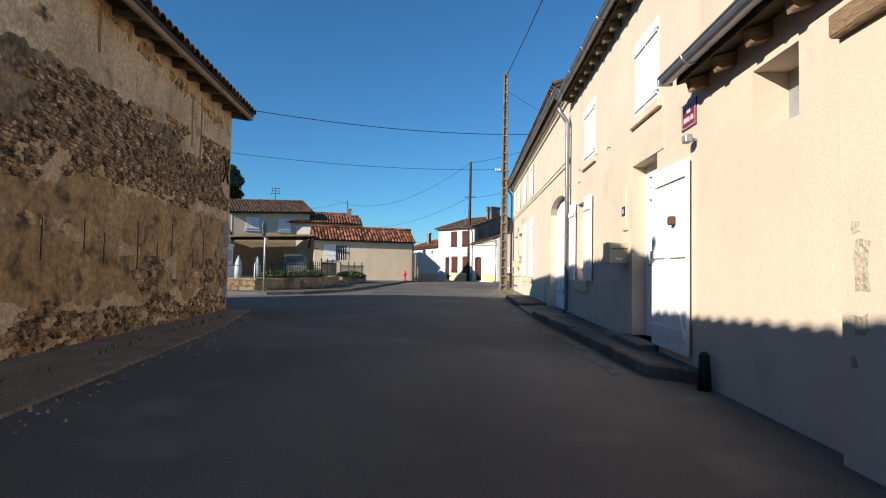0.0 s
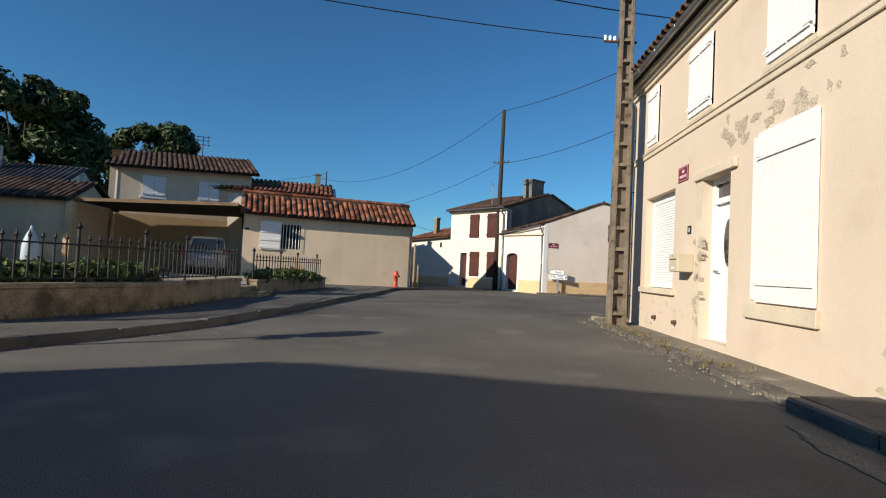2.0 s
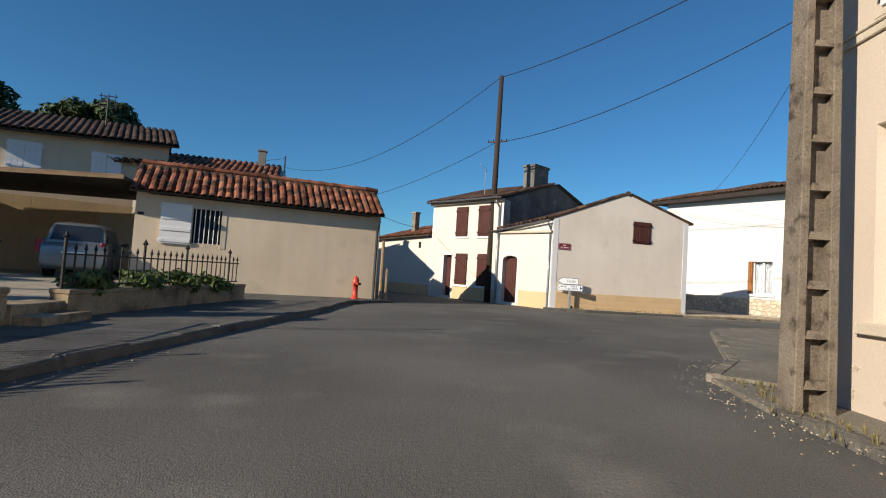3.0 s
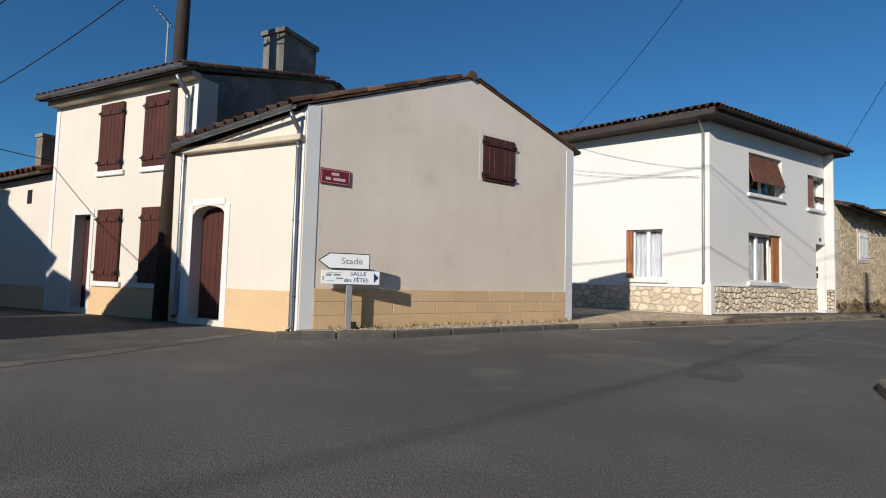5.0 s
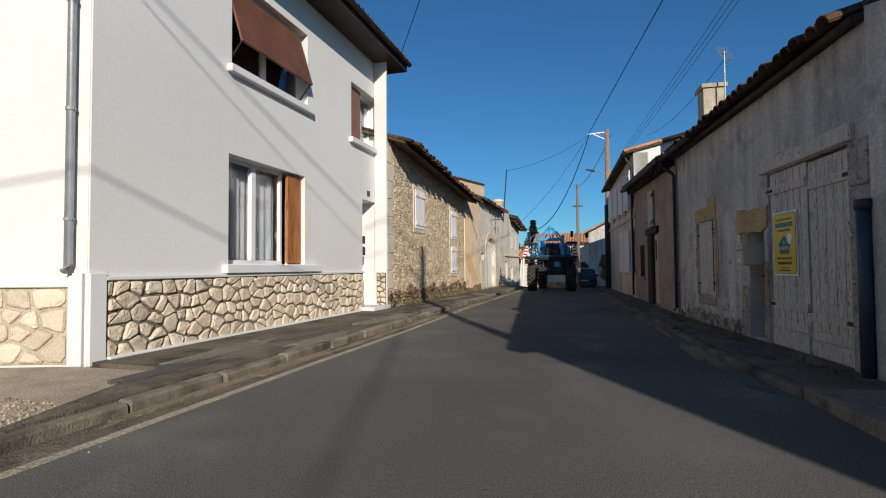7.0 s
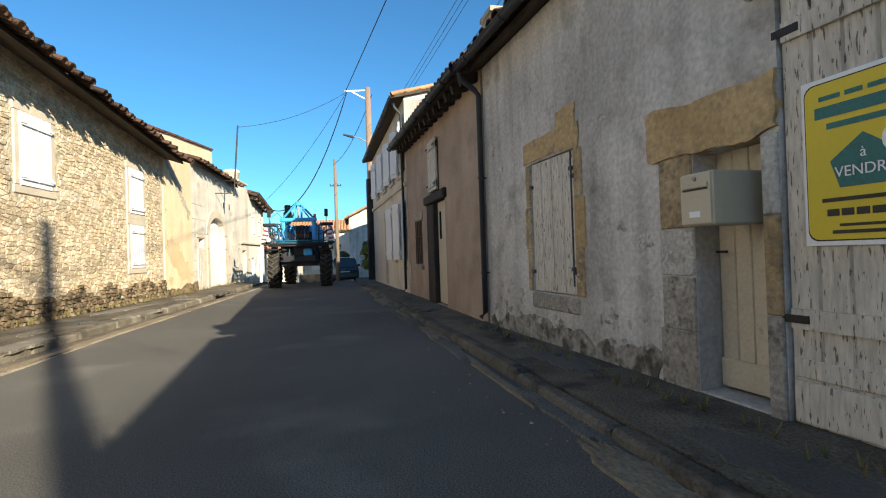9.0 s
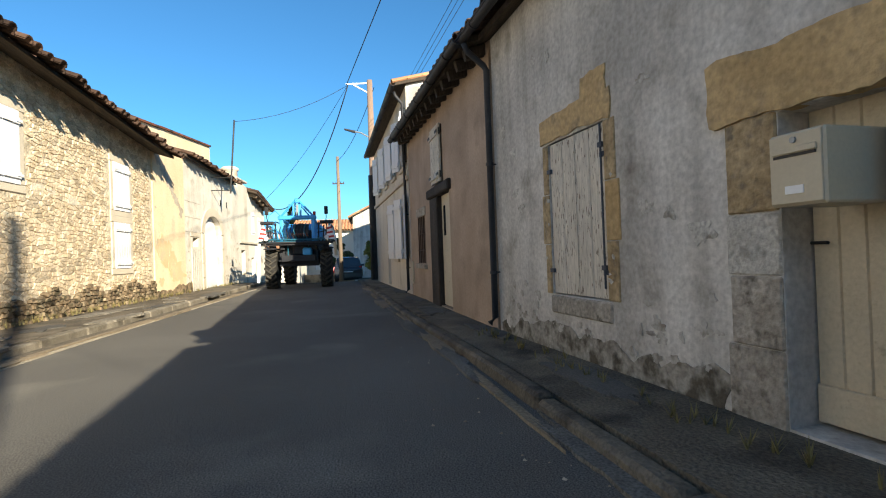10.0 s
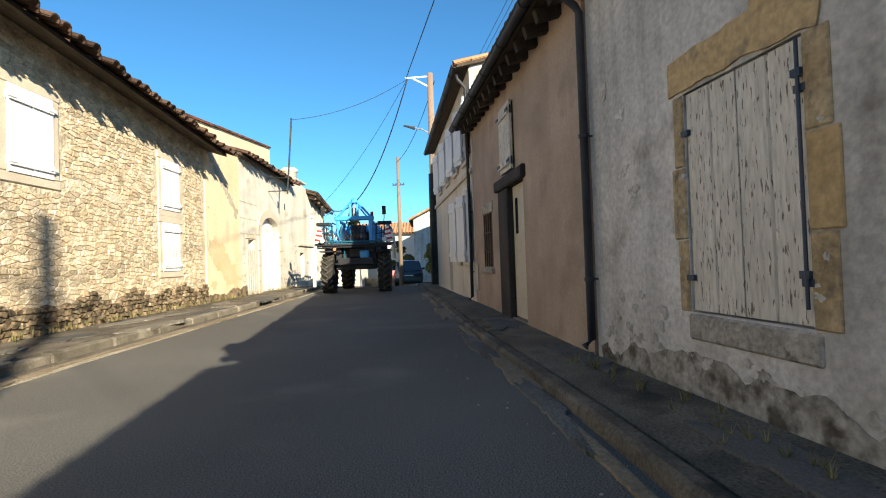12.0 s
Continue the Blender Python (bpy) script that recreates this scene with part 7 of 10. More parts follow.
for k, (a, z, w) in enumerate(((2.35, 2.0, 0.34), (2.75, 1.96, 0.22), (3.3, 1.90, 0.30), (0.55, 1.55, 0.26), (4.1, 2.4, 0.22), (0.25, 2.5, 0.30), (1.2, 3.35, 0.24))):
    part("dressed_stone", bevelled(fbox(BM(), S, a, a + w, -0.05, 0.014, z, z + 0.15), 0.02), quoin_pale, st)
SE = Face(S.at(6.75, 0, 0)[:2], (0, 1), -1)
wall(st, SE, 0.47, 7.0, -0.1, [(0.47, 3.6), (3.6, 4.6), (7.0, 3.6)], [], mortar, thick=0.3, name="gable_wall")

nb = thing("house", (39, 36, 0), "old limewashed house with an arched door and a crumbling tile eave", "house")
N = Face((35.47, 32.60), (1, -0.03), -1)
wall(nb, N, 0.0, 1.92, -0.1, 3.66, [], yellow_wall)
wall(nb, N, 1.92, 7.4, -0.1, [(1.92, 3.74), (7.4, 3.62)], [(3.42, 5.12, -0.05, 1.75, 0.55), (2.50, 2.92, 1.32, 1.58)], pale_lime)
NU = Face(N.at(0, -1.2, 0)[:2], N.d, -1)
wall(nb, NU, -0.9, 8.2, 3.3, [(-0.9, 4.48), (3.5, 4.90), (8.2, 5.30)], [], yellow_wall, thick=0.3, name="upper_wall")
for s0, s1 in ((-0.9, 3.5), (3.5, 8.2)):
    za, zb = 4.48 + (s0 + 0.9) * 0.0925, 4.48 + (s1 + 0.9) * 0.0895
    bm = BM()
    quad_prism(bm, [NU.at(s0, 0.06, za), NU.at(s1, 0.06, zb), NU.at(s1, 0.06, zb + 0.06), NU.at(s0, 0.06, za + 0.06)], [NU.at(s0, -0.34, za), NU.at(s1, -0.34, zb), NU.at(s1, -0.34, zb + 0.06), NU.at(s0, -0.34, za + 0.06)])
    part("verge", bm, tile, nb, "thin line of red tiles on the wall top")
bm = BM()
arc = [(3.42, 0.0), (5.12, 0.0)] + [(4.27 + 0.85 * math.cos(a), 1.75 + 0.55 * math.sin(a)) for a in (math.pi * k / 14 for k in range(15))]
quad_prism(bm, [N.at(s, -0.15, z) for s, z in arc], [N.at(s, -0.2, z) for s, z in arc])
part("door", bm, white_paint, nb, "white arched barn door")
for k in range(14):
    bm = BM()
    a0, a1 = math.pi * k / 14, math.pi * (k + 1) / 14
    q = [(4.27 + 0.85 * math.cos(a0), 1.75 + 0.55 * math.sin(a0)), (4.27 + 0.85 * math.cos(a1), 1.75 + 0.55 * math.sin(a1)), (4.27 + 1.1 * math.cos(a1), 1.75 + 0.8 * math.sin(a1)), (4.27 + 1.1 * math.cos(a0), 1.75 + 0.8 * math.sin(a0))]
    quad_prism(bm, [N.at(s, 0.03, z) for s, z in q], [N.at(s, 0.0, z) for s, z in q])
    part("arch_stone", bm, moulding, nb)
for s in (3.17, 5.12):
    for k in range(4):
        part("jamb_stone", bevelled(fbox(BM(), N, s, s + 0.25, 0.0, 0.035, k * 0.43, k * 0.43 + 0.42), 0.012), moulding, nb)
part("dark_room", fbox(BM(), N, 2.4, 3.0, -0.42, -0.36, 1.2, 1.7), black, nb)
for k in range(22):
    blob(nb, N, 0.12 + 1.6 * ((k * 0.618) % 1.0), 2.2 + 1.3 * ((k * 0.382) % 1.0), 0.04 + 0.1 * ((k * 0.27) % 1.0), 0.03 + 0.12 * ((k * 0.71) % 1.0), bare_mortar, 500 + k, "worn grey spot in the limewash", 0.003 + 0.0005 * (k % 7))
for k in range(9):
    blob(nb, N, 0.3 + 1.3 * ((k * 0.618) % 1.0), 0.45 + 0.9 * ((k * 0.382) % 1.0), 0.15 + 0.35 * ((k * 0.27) % 1.0), 0.1 + 0.2 * ((k * 0.71) % 1.0), peach, 560 + k, "peach-coloured spot in the limewash", 0.003 + 0.0005 * (k % 7))
patch(nb, N, 0.02, 2.3, 0.0, 0.26, base_rubble, rag=0.10, rag_low=0.0, seed=47, steps=30, off=0.012, label="dark crumbling foot of the wall")
for z in (1.72, 2.12, 2.55):
    part("block_course", fbox(BM(), N, 1.95, 3.15, 0.0, 0.005, z, z + 0.016), bare_mortar, nb)
for a, z0, z1 in ((2.45, 1.72, 2.12), (2.75, 2.12, 2.55), (2.25, 2.55, 2.9)):
    part("block_joint", fbox(BM(), N, a, a + 0.014, 0.0, 0.0045, z0, z1), bare_mortar, nb)
part("side_door", grooved(BM(), N, 2.36, 2.94, -0.01, 0.03, 0.05, 1.28, 4), old_white_paint, nb, "low whitish boarded door")
part("lintel", bevelled(fbox(BM(), N, 2.28, 3.0, 0.0, 0.025, 1.60, 1.71), 0.01), moulding, nb)
flakes(nb, N, 1.95, 3.1, 0.15, 1.3, 24, 0.10, bare_mortar, 640, "worn spot low in the limewash", off=0.006, keep=lambda a, b, c, d: not (2.3 < b and a < 3.0))
flakes(nb, N, 5.4, 7.3, 0.1, 1.6, 30, 0.14, bare_mortar, 680, "worn spot low in the limewash", off=0.004)
for s in (5.9, 6.6):
    part("vent", fbox(BM(), N, s - 0.8, s - 0.72, 0, 0.01, 2.7, 2.9), black, nb)
roof(nb, N, 1.75, 6.6, 0.26, 3.72, 1.46, 0.30, tile_dark, z1=3.60, ragged=0.10)
shut(nb, NU, -0.9, 8.2, 6.0, -0.28, 4.40, 3.0, 0.02, yellow_wall, tile, z1=5.2, sides="ab")
roof(nb, NU, -0.9, 8.2, -0.30, 4.42, 2.9, 0.02, tile, z1=5.22)
cap = BM()
lathe(cap, N.at(8.1, -0.45, 0), [(0.27, 3.2), (0.27, 4.34), (0.32, 4.36), (0.32, 4.44), (0.24, 4.50), (0.02, 4.52)])
part("chimney", cap, tan_wall, nb, "stubby round pale chimney", smooth=True)
n2 = thing("house", (46, 36, 0), "row of old pale houses going down the street", "house")
N2 = Face((42.9, 32.42), (1, -0.03), -1)
wall(n2, N2, 0, 1.45, -1.0, [(0, 3.95), (1.45, 3.8)], [(0.35, 0.95, 0.35, 1.3)], tan_wall)
wall(n2, N2, 1.45, 4.45, -1.2, [(1.45, 3.66), (4.45, 3.16)], [(1.9, 2.4, -0.4, 1.0), (2.0, 2.55, 1.95, 2.9), (3.2, 3.75, 1.9, 2.75)], pale_render)
NE2 = Face(N2.at(4.45, 0, 0)[:2], (0, 1), -1)
wall(n2, NE2, 0.3, 6.0, -1.2, [(0.3, 3.2), (3.2, 4.1), (6.0, 3.2)], [], pale_render, thick=0.3, name="gable_wall")
part("shutter", fbox(BM(), N2, 0.35, 0.95, -0.2, -0.15, 0.35, 1.3), old_white_paint, n2)
part("door", fbox(BM(), N2, 1.9, 2.4, -0.2, -0.15, -0.4, 1.0), old_white_paint, n2)
closed_pair(n2, N2, 2.0, 2.55, 1.95, 2.9)
closed_pair(n2, N2, 3.2, 3.75, 1.9, 2.75)
part("ledge", bevelled(fbox(BM(), N2, 0.05, 4.4, 0.0, 0.07, 1.55, 1.63), 0.01), moulding, n2)
part("coping", bevelled(fbox(BM(), N2, -0.05, 1.45, -0.45, 0.03, 3.95, 4.02), 0.01), moulding, n2)
roof(n2, N2, 1.47, 4.7, 0.38, 3.62, 3.0, 0.30, tile_dark, z1=3.12, rafters=0.6)
shut(n2, N2, 1.47, 4.45, 6.0, 0.38, 3.62, 3.0, 0.30, pale_render, tile_dark, z1=3.12, low=-1.2, sides="ab")
flakes(n2, N2, 0.1, 4.3, -0.2, 1.5, 26, 0.3, bare_mortar, 820, "worn spot in the pale render", keep=lambda a, b, c, d: not (1.8 < b and a < 2.5 and c < 1.1) and not (0.25 < b and a < 1.05))
# low white house past the corner
lw = thing("house", (57.5, 35, -0.8), "low white house with an orange tile roof past the bend", "house")
LW = Face((55.2, 31.6), (0.05, 1.0), -1)
wall(lw, LW, 0, 6.0, -1.2, 1.35, [(1.95, 2.2, 0.05, 0.95)], pale_render)
part("dark_room", fbox(BM(), LW, 1.93, 2.22, -0.3, -0.26, 0.0, 1.0), black, lw)
for a in (1.86, 2.2):
    part("shutter", fbox(BM(), LW, a, a + 0.09, 0.0, 0.03, 0.05, 0.95), maroon, lw)
roof(lw, LW, -0.2, 6.2, 0.25, 1.38, 2.4, 0.34, tile_orange)
shut(lw, LW, 0.0, 6.0, 4.3, 0.25, 1.38, 2.4, 0.34, pale_render, tile_orange, low=-1.2, sides="ab")

# ---- second street: shaded right-hand facades ----
R = Face((23.46, 26.02), (1, 0.117), 1)
rh = thing("house", R.at(0, -3, 0), "old grey rendered house with ochre stone surrounds and peeling painted doors", "house")
ROP = [(-0.96, 0.66, 0.04, 2.08), (0.76, 1.21, 0.08, 1.42), (2.5, 3.28, 0.52, 1.72)]
wall(rh, R, -6.6, 4.46, -0.1, 3.06, ROP, grey_wall, thick=0.45)
RW = Face(R.at(-6.6, 0, 0)[:2], -R.n, -1)
wall(rh, RW, 0.47, 8.0, -0.1, [(0.47, 3.1), (4.0, 4.2), (8.0, 3.1)], [], grey_wall, thick=0.35, name="gable_wall")
roof(rh, R, -6.7, -1.64, 0.24, 3.06, 4.08, 0.30, tile_dark)
roof(rh, R, -1.28, 4.55, 0.24, 3.06, 4.08, 0.30, tile_dark, ragged=0.05)
shut(rh, R, -6.6, 4.46, 8.0, 0.24, 3.06, 4.08, 0.30, grey_wall, tile_dark)
gutter(rh, R, 2.6, 4.60, 0.30, 3.05, dark_zinc, r=0.05)
downpipe(rh, R, 4.42, 2.72, 0.15, dark_zinc, off=0.07, r=0.032, neck=0.26, reach=0.30)
DAMP = "dark mossy foot of the render"
for a, b, k in ((-6.5, -1.35, 41), (1.53, 4.4, 42)):
    patch(rh, R, a, b, 0.0, 0.24, grey_base, rag=0.10, rag_low=0.0, seed=k + 9, steps=60, off=0.006, label=DAMP)
flakes(rh, R, 1.56, 4.35, 0.22, 0.62, 70, 0.09, foot_grey, 1800, "faint damp spot in the render", off=0.003, keep=lambda a, b, c, d: not (2.3 < b and a < 3.5 and d > 0.35))
flakes(rh, R, -6.4, -1.4, 0.2, 0.6, 60, 0.10, foot_grey, 1950, "faint damp spot in the render", off=0.003)
pipe = BM()
tube(pipe, [R.at(-1.26, 0.08, 0.02), R.at(-1.27, 0.08, 1.52)], 0.055, 10)
tube(pipe, [R.at(-1.27, 0.08, 1.46), R.at(-1.27, 0.08, 1.54)], 0.068, 10)
part("foot_pipe", pipe, foot_iron, rh, "dark blue-grey cast iron foot pipe", smooth=True)
part("wall_pier", bevelled(fbox(BM(), R, -1.62, -1.30, -0.3, 0.045, -0.1, 3.62), 0.012), grey_wall, rh, "tall grey rendered pier beside the gate")
# carriage door
part("timber_lintel", bevelled(fbox(BM(), R, -1.05, 0.80, -0.02, 0.05, 2.09, 2.25), 0.012), old_white_paint, rh, "cracked white-painted timber lintel")
gl = board_leaf(rh, R, -0.175, 0.65, 0.07, 2.07, -0.06, old_white_paint, boards=6, name="gate_leaf", cut=0.009, bars=(0.24, 0.90), pivot=1, label="peeling white boarded gate leaf")
gr = board_leaf(rh, R, -0.95, -0.215, 0.07, 2.05, -0.06, old_white_paint, boards=5, name="gate_leaf", cut=0.009, bars=(0.20, 0.88), label="peeling white boarded gate leaf")
for lf, a, b, h in ((gl, -0.165, 0.64, 0.27), (gr, -0.94, -0.225, 0.23)):
    part("kick_board", bevelled(fbox(BM(), R, a, b, -0.024, -0.004, 0.08, h), 0.006), old_white_paint, lf)
    part("kick_board", bevelled(fbox(BM(), R, a, b, -0.024, -0.010, h + 0.012, h + 0.10), 0.006), old_white_paint, lf)
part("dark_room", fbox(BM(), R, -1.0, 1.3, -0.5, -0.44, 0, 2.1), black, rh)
for k in range(5):
    part("jamb_stone", bevelled(fbox(BM(), R, -1.26 - 0.05 * (k % 2), -0.97, -0.06, 0.03, 0.04 + k * 0.41, 0.04 + k * 0.41 + 0.4), 0.015), dressed, rh)
flakes(rh, R, 1.65, 4.3, 0.9, 2.9, 16, 0.14, limewash, 700, "worn spot in the grey render", keep=lambda a, b, c, d: not (2.2 < b and a < 3.5 and c < 2.1))
flakes(rh, R, -6.4, -1.5, 0.5, 2.8, 24, 0.16, limewash, 740, "worn spot in the grey render")
# small door in its stone frame
bm = grooved(BM(), R, 0.77, 1.2, -0.2, 0.04, 0.1, 1.42, 4)
sd = part("door", bm, cream_paint, rh, "low cream boarded door")
part("kick_board", bevelled(fbox(BM(), R, 0.77, 1.2, -0.16, -0.14, 0.1, 0.26), 0.005), cream_paint, sd)
bm = BM()
tube(bm, [R.at(1.17, -0.16, 0.86), R.at(1.17, -0.11, 0.86), R.at(1.10, -0.11, 0.86)], 0.008, 6)
part("door_handle", bm, iron, sd)
for k, (z0, z1, w, ma) in enumerate(((0.03, 0.40, 0.30, dressed), (0.405, 0.72, 0.27, dressed), (0.725, 1.0, 0.285, limewash), (1.005, 1.425, 0.27, brown_stone))):
    part("jamb_stone", bevelled(fbox(BM(), R, 1.215, 1.215 + w, -0.2, 0.010 + 0.003 * (k % 2), z0, z1), 0.007), ma, rh)
for z0, z1, ma in ((0.03, 0.55, dressed), (0.555, 1.03, brown_stone), (1.035, 1.42, limewash)):
    part("jamb_stone", bevelled(fbox(BM(), R, 0.665, 0.755, -0.2, 0.016, z0, z1), 0.007), ma, rh)
patch(rh, R, 0.66, 1.58, 1.43, 1.72, ochre_patch, rag=0.04, seed=44, steps=14, off=0.022, label="ochre lime patch over the door")
# shuttered window
patch(rh, R, 2.42, 3.40, 1.73, 1.92, ochre_patch, rag=0.03, seed=45, steps=14, off=0.012, label="ochre lime patch over the shutters")
patch(rh, R, 2.44, 2.75, 1.86, 2.08, ochre_patch, rag=0.04, seed=46, steps=8, off=0.010, label="ochre lime patch over the shutters")
for k in range(3):
    z = 0.52 + k * 0.4
    part("jamb_stone", bevelled(fbox(BM(), R, 3.285, 3.37 + 0.03 * (k % 2), -0.1, 0.010, z, z + 0.393), 0.006), brown_stone, rh)
    part("jamb_stone", bevelled(fbox(BM(), R, 2.37 - 0.03 * (k % 2), 2.495, -0.1, 0.010, z, z + 0.393), 0.006), (brown_stone, ochre_patch, brown_stone)[k], rh)
rod = BM()
tube(rod, [R.at(2.505, 0.022, 0.60), R.at(2.505, 0.022, 1.70)], 0.008, 6)
for z in (0.74, 1.56):
    fbox(rod, R, 2.488, 2.535, 0.0, 0.028, z - 0.016, z + 0.016)
part("shutter_rod", rod, foot_iron, rh, "thin grey iron hinge rod with straps")
flakes(rh, R, 2.38, 2.49, 0.55, 1.7, 5, 0.05, limewash, 2200, "flake of limewash on the jamb", off=0.012)
flakes(rh, R, 3.29, 3.38, 0.55, 1.7, 3, 0.05, limewash, 2240, "flake of limewash on the jamb", off=0.012)
part("sill", bevelled(fbox(BM(), R, 2.46, 3.30, -0.15, 0.015, 0.37, 0.51), 0.012), dressed, rh)
for a, b, pv in ((2.51, 2.885, 0), (2.895, 3.27, 1)):
    lf = board_leaf(rh, R, a, b, 0.53, 1.71, -0.045, old_white_paint, boards=2, cut=0.010, bars=(), hinge=None, pivot=pv, label="peeling boarded shutter, closed")
    for f in (0.15, 0.82):
        b2 = BM()
        e0 = a if pv == 0 else b
        g = 1 if pv == 0 else -1
        z = 0.53 + 1.18 * f
        fbox(b2, R, min(e0 - 0.03 * g, e0 + 0.03 * g), max(e0 - 0.03 * g, e0 + 0.03 * g), -0.008, 0.012, z - 0.016, z + 0.016)
        part("hinge", b2, foot_iron, lf)

P = Face((27.94, 26.55), (1, 0.068), 1)
ph = thing("house", P.at(3, -3, 0), "pinkish rendered house with an open raftered eave", "house")
POP = [(1.95, 3.12, 0.08, 1.80), (2.3, 2.9, 1.93, 2.8), (3.8, 4.5, 0.72, 1.55)]
wall(ph, P, 0, 5.36, -0.1, [(0, 3.1), (5.36, 3.33)], POP, pink_wall, thick=0.45)
roof(ph, P, -0.05, 5.5, 0.28, 3.06, 3.95, 0.30, tile_dark, z1=3.26, rafters=0.36, rafter_mat=dark_timber)
shut(ph, P, 0.0, 5.36, 8.0, 0.28, 3.06, 3.95, 0.30, pink_wall, tile_dark, z1=3.26, sides="ab")
gutter(ph, P, -0.05, 5.52, 0.34, 3.05, dark_zinc, r=0.055, z1=3.24)
bm = grooved(BM(), P, 1.97, 2.66, -0.10, 0.05, 0.1, 1.76, 4)
dr = part("door", bm, cream_paint, ph, "cream boarded door ajar in a dark timber frame")
part("door_light", fbox(BM(), P, 2.42, 2.54, -0.05, -0.045, 1.15, 1.6), car_glass, dr)
part("timber_frame", bevelled(fbox(BM(), P, 2.68, 3.22, -0.2, 0.03, 0.06, 1.76), 0.012), dark_timber, ph)
part("timber_lintel", bevelled(fbox(BM(), P, 1.82, 3.34, -0.1, 0.06, 1.77, 1.92), 0.02), dark_timber, ph)
part("dark_room", fbox(BM(), P, 1.9, 4.6, -0.5, -0.45, 0, 1.85), black, ph)
closed_pair(ph, P, 2.3, 2.9, 1.95, 2.8, old_white_paint, deep=0.0)
sill(ph, P, 3.7, 4.6, 0.62, 0.71, 0.05, dressed)
for i in range(4):
    bm = BM()
    tube(bm, [P.at(3.9 + i * 0.17, 0.01, 0.72), P.at(3.9 + i * 0.17, 0.01, 1.55)], 0.011, 5)
    part("window_bar", bm, rusty, ph)
for z in (0.95, 1.25):
    bm = BM()
    tube(bm, [P.at(3.8, 0.01, z), P.at(4.5, 0.01, z)], 0.011, 5)
    part("window_bar", bm, rusty, ph)
part("lintel", bevelled(fbox(BM(), P, 3.72, 4.58, 0, 0.02, 1.56, 1.72), 0.01), dressed, ph)
part("meter_box", bevelled(fbox(BM(), P, 5.1, 5.3, 0, 0.03, 0.3, 0.75), 0.006), cream_paint, ph)

H = Face((33.92, 26.97), (1, 0.075), 1)
hh = thing("house", H.at(3, -3, 0), "tall beige house with pale shutters and a tile-capped gable", "house")
HOP = [(-0.25, 0.3, 0.8, 2.12), (1.0, 1.5, 0.8, 2.12), (2.6, 3.2, 0.1, 2.1), (-0.2, 0.35, 2.75, 3.85), (1.1, 1.65, 2.75, 3.85), (2.6, 3.15, 2.75, 3.85), (4.2, 4.75, 2.75, 3.85)]
wall(hh, H, -0.62, 6.0, -0.3, [(-0.62, 4.35), (6.0, 4.15)], HOP, tan_wall)
HW = Face(H.at(-0.62, 0, 0)[:2], -H.n, -1)
wall(hh, HW, 0.02, 8.0, -0.1, [(0.02, 4.4), (4.0, 5.3), (8.0, 4.4)], [], trim_white, thick=0.35, name="gable_wall")
HE = Face(H.at(6.0, 0, 0)[:2], -H.n, 1)
wall(hh, HE, 0.02, 8.0, -0.4, [(0.02, 4.2), (4.0, 5.1), (8.0, 4.2)], [], tan_wall, thick=0.35, name="gable_wall")
roof(hh, H, -0.72, 6.1, 0.22, 4.38, 4.2, 0.24, tile_orange, z1=4.18)
shut(hh, H, -0.62, 6.0, 8.0, 0.22, 4.38, 4.2, 0.24, tan_wall, tile_orange, z1=4.18, low=-0.4)
gutter(hh, H, -0.72, 6.1, 0.27, 4.36, dark_zinc, r=0.055, z1=4.16)
downpipe(hh, H, -0.5, 4.0, 0.1, dark_zinc, off=0.06, r=0.03, neck=0.25, reach=0.22)
part("string_course", bevelled(fbox(BM(), H, -0.6, 6.0, 0.0, 0.05, 2.42, 2.52), 0.01), moulding, hh)
for i, (a, b, c, d) in enumerate(HOP):
    if i == 2:
        part("door", fbox(BM(), H, a, b, -0.2, -0.15, c, d), cream_paint, hh)
        continue
    window(hh, H, a, b, c, d, 0.15, panes=1, curtained=False)
    board_leaf(hh, H, a - 0.32, a - 0.01, c, d, 0.02, white_paint, boards=2, pivot=1, swing=14)
    board_leaf(hh, H, b + 0.01, b + 0.32, c, d, 0.02, white_paint, boards=2, swing=20)
    sill(hh, H, a - 0.06, b + 0.06, c - 0.08, c - 0.005, 0.05, moulding)
bm = BM()
ch = Face((31.75, 25.3), (1, 0.07), 1)
fbox(bm, ch, 0, 0.56, -0.52, 0.0, 3.3, 5.6)
fbox(bm, ch, -0.05, 0.61, -0.57, 0.05, 5.6, 5.7)
part("chimney", bm, bare_mortar, ph, "worn stone chimney stack")
bm = BM()
a0 = Vector((31.5, 24.85, 4.0))
tube(bm, [a0, a0 + UP * 2.4], 0.018, 6)
tube(bm, [a0 + UP * 2.3 + Vector((-0.5, 0.2, 0)), a0 + UP * 2.38 + Vector((0.7, -0.3, 0))], 0.010, 5)
for k in range(12):
    q = a0 + UP * 2.34 + Vector((-0.45 + k * 0.095, 0.18 - k * 0.04, 0.005 * k))
    tube(bm, [q + Vector((0.03, 0.12, 0)), q - Vector((0.03, 0.12, 0))], 0.005, 5)
part("aerial", bm, sign_grey, ph)

# unseen house added behind the row, so its roof shades the end of the street
ho = thing("house", (48, 22.5, 0), "unseen tan house added behind the street row for its shade", "house")
HO = Face((44.0, 25.2), (1, 0.05), 1)
wall(ho, HO, 0, 8.0, -0.8, 5.2, [], tan_wall)
roof(ho, HO, -0.2, 8.2, 0.3, 5.2, 3.5, 0.32, tile)
shut(ho, HO, 0.0, 8.0, 6.4, 0.3, 5.2, 3.5, 0.32, tan_wall, tile, low=-0.8, sides="ab")

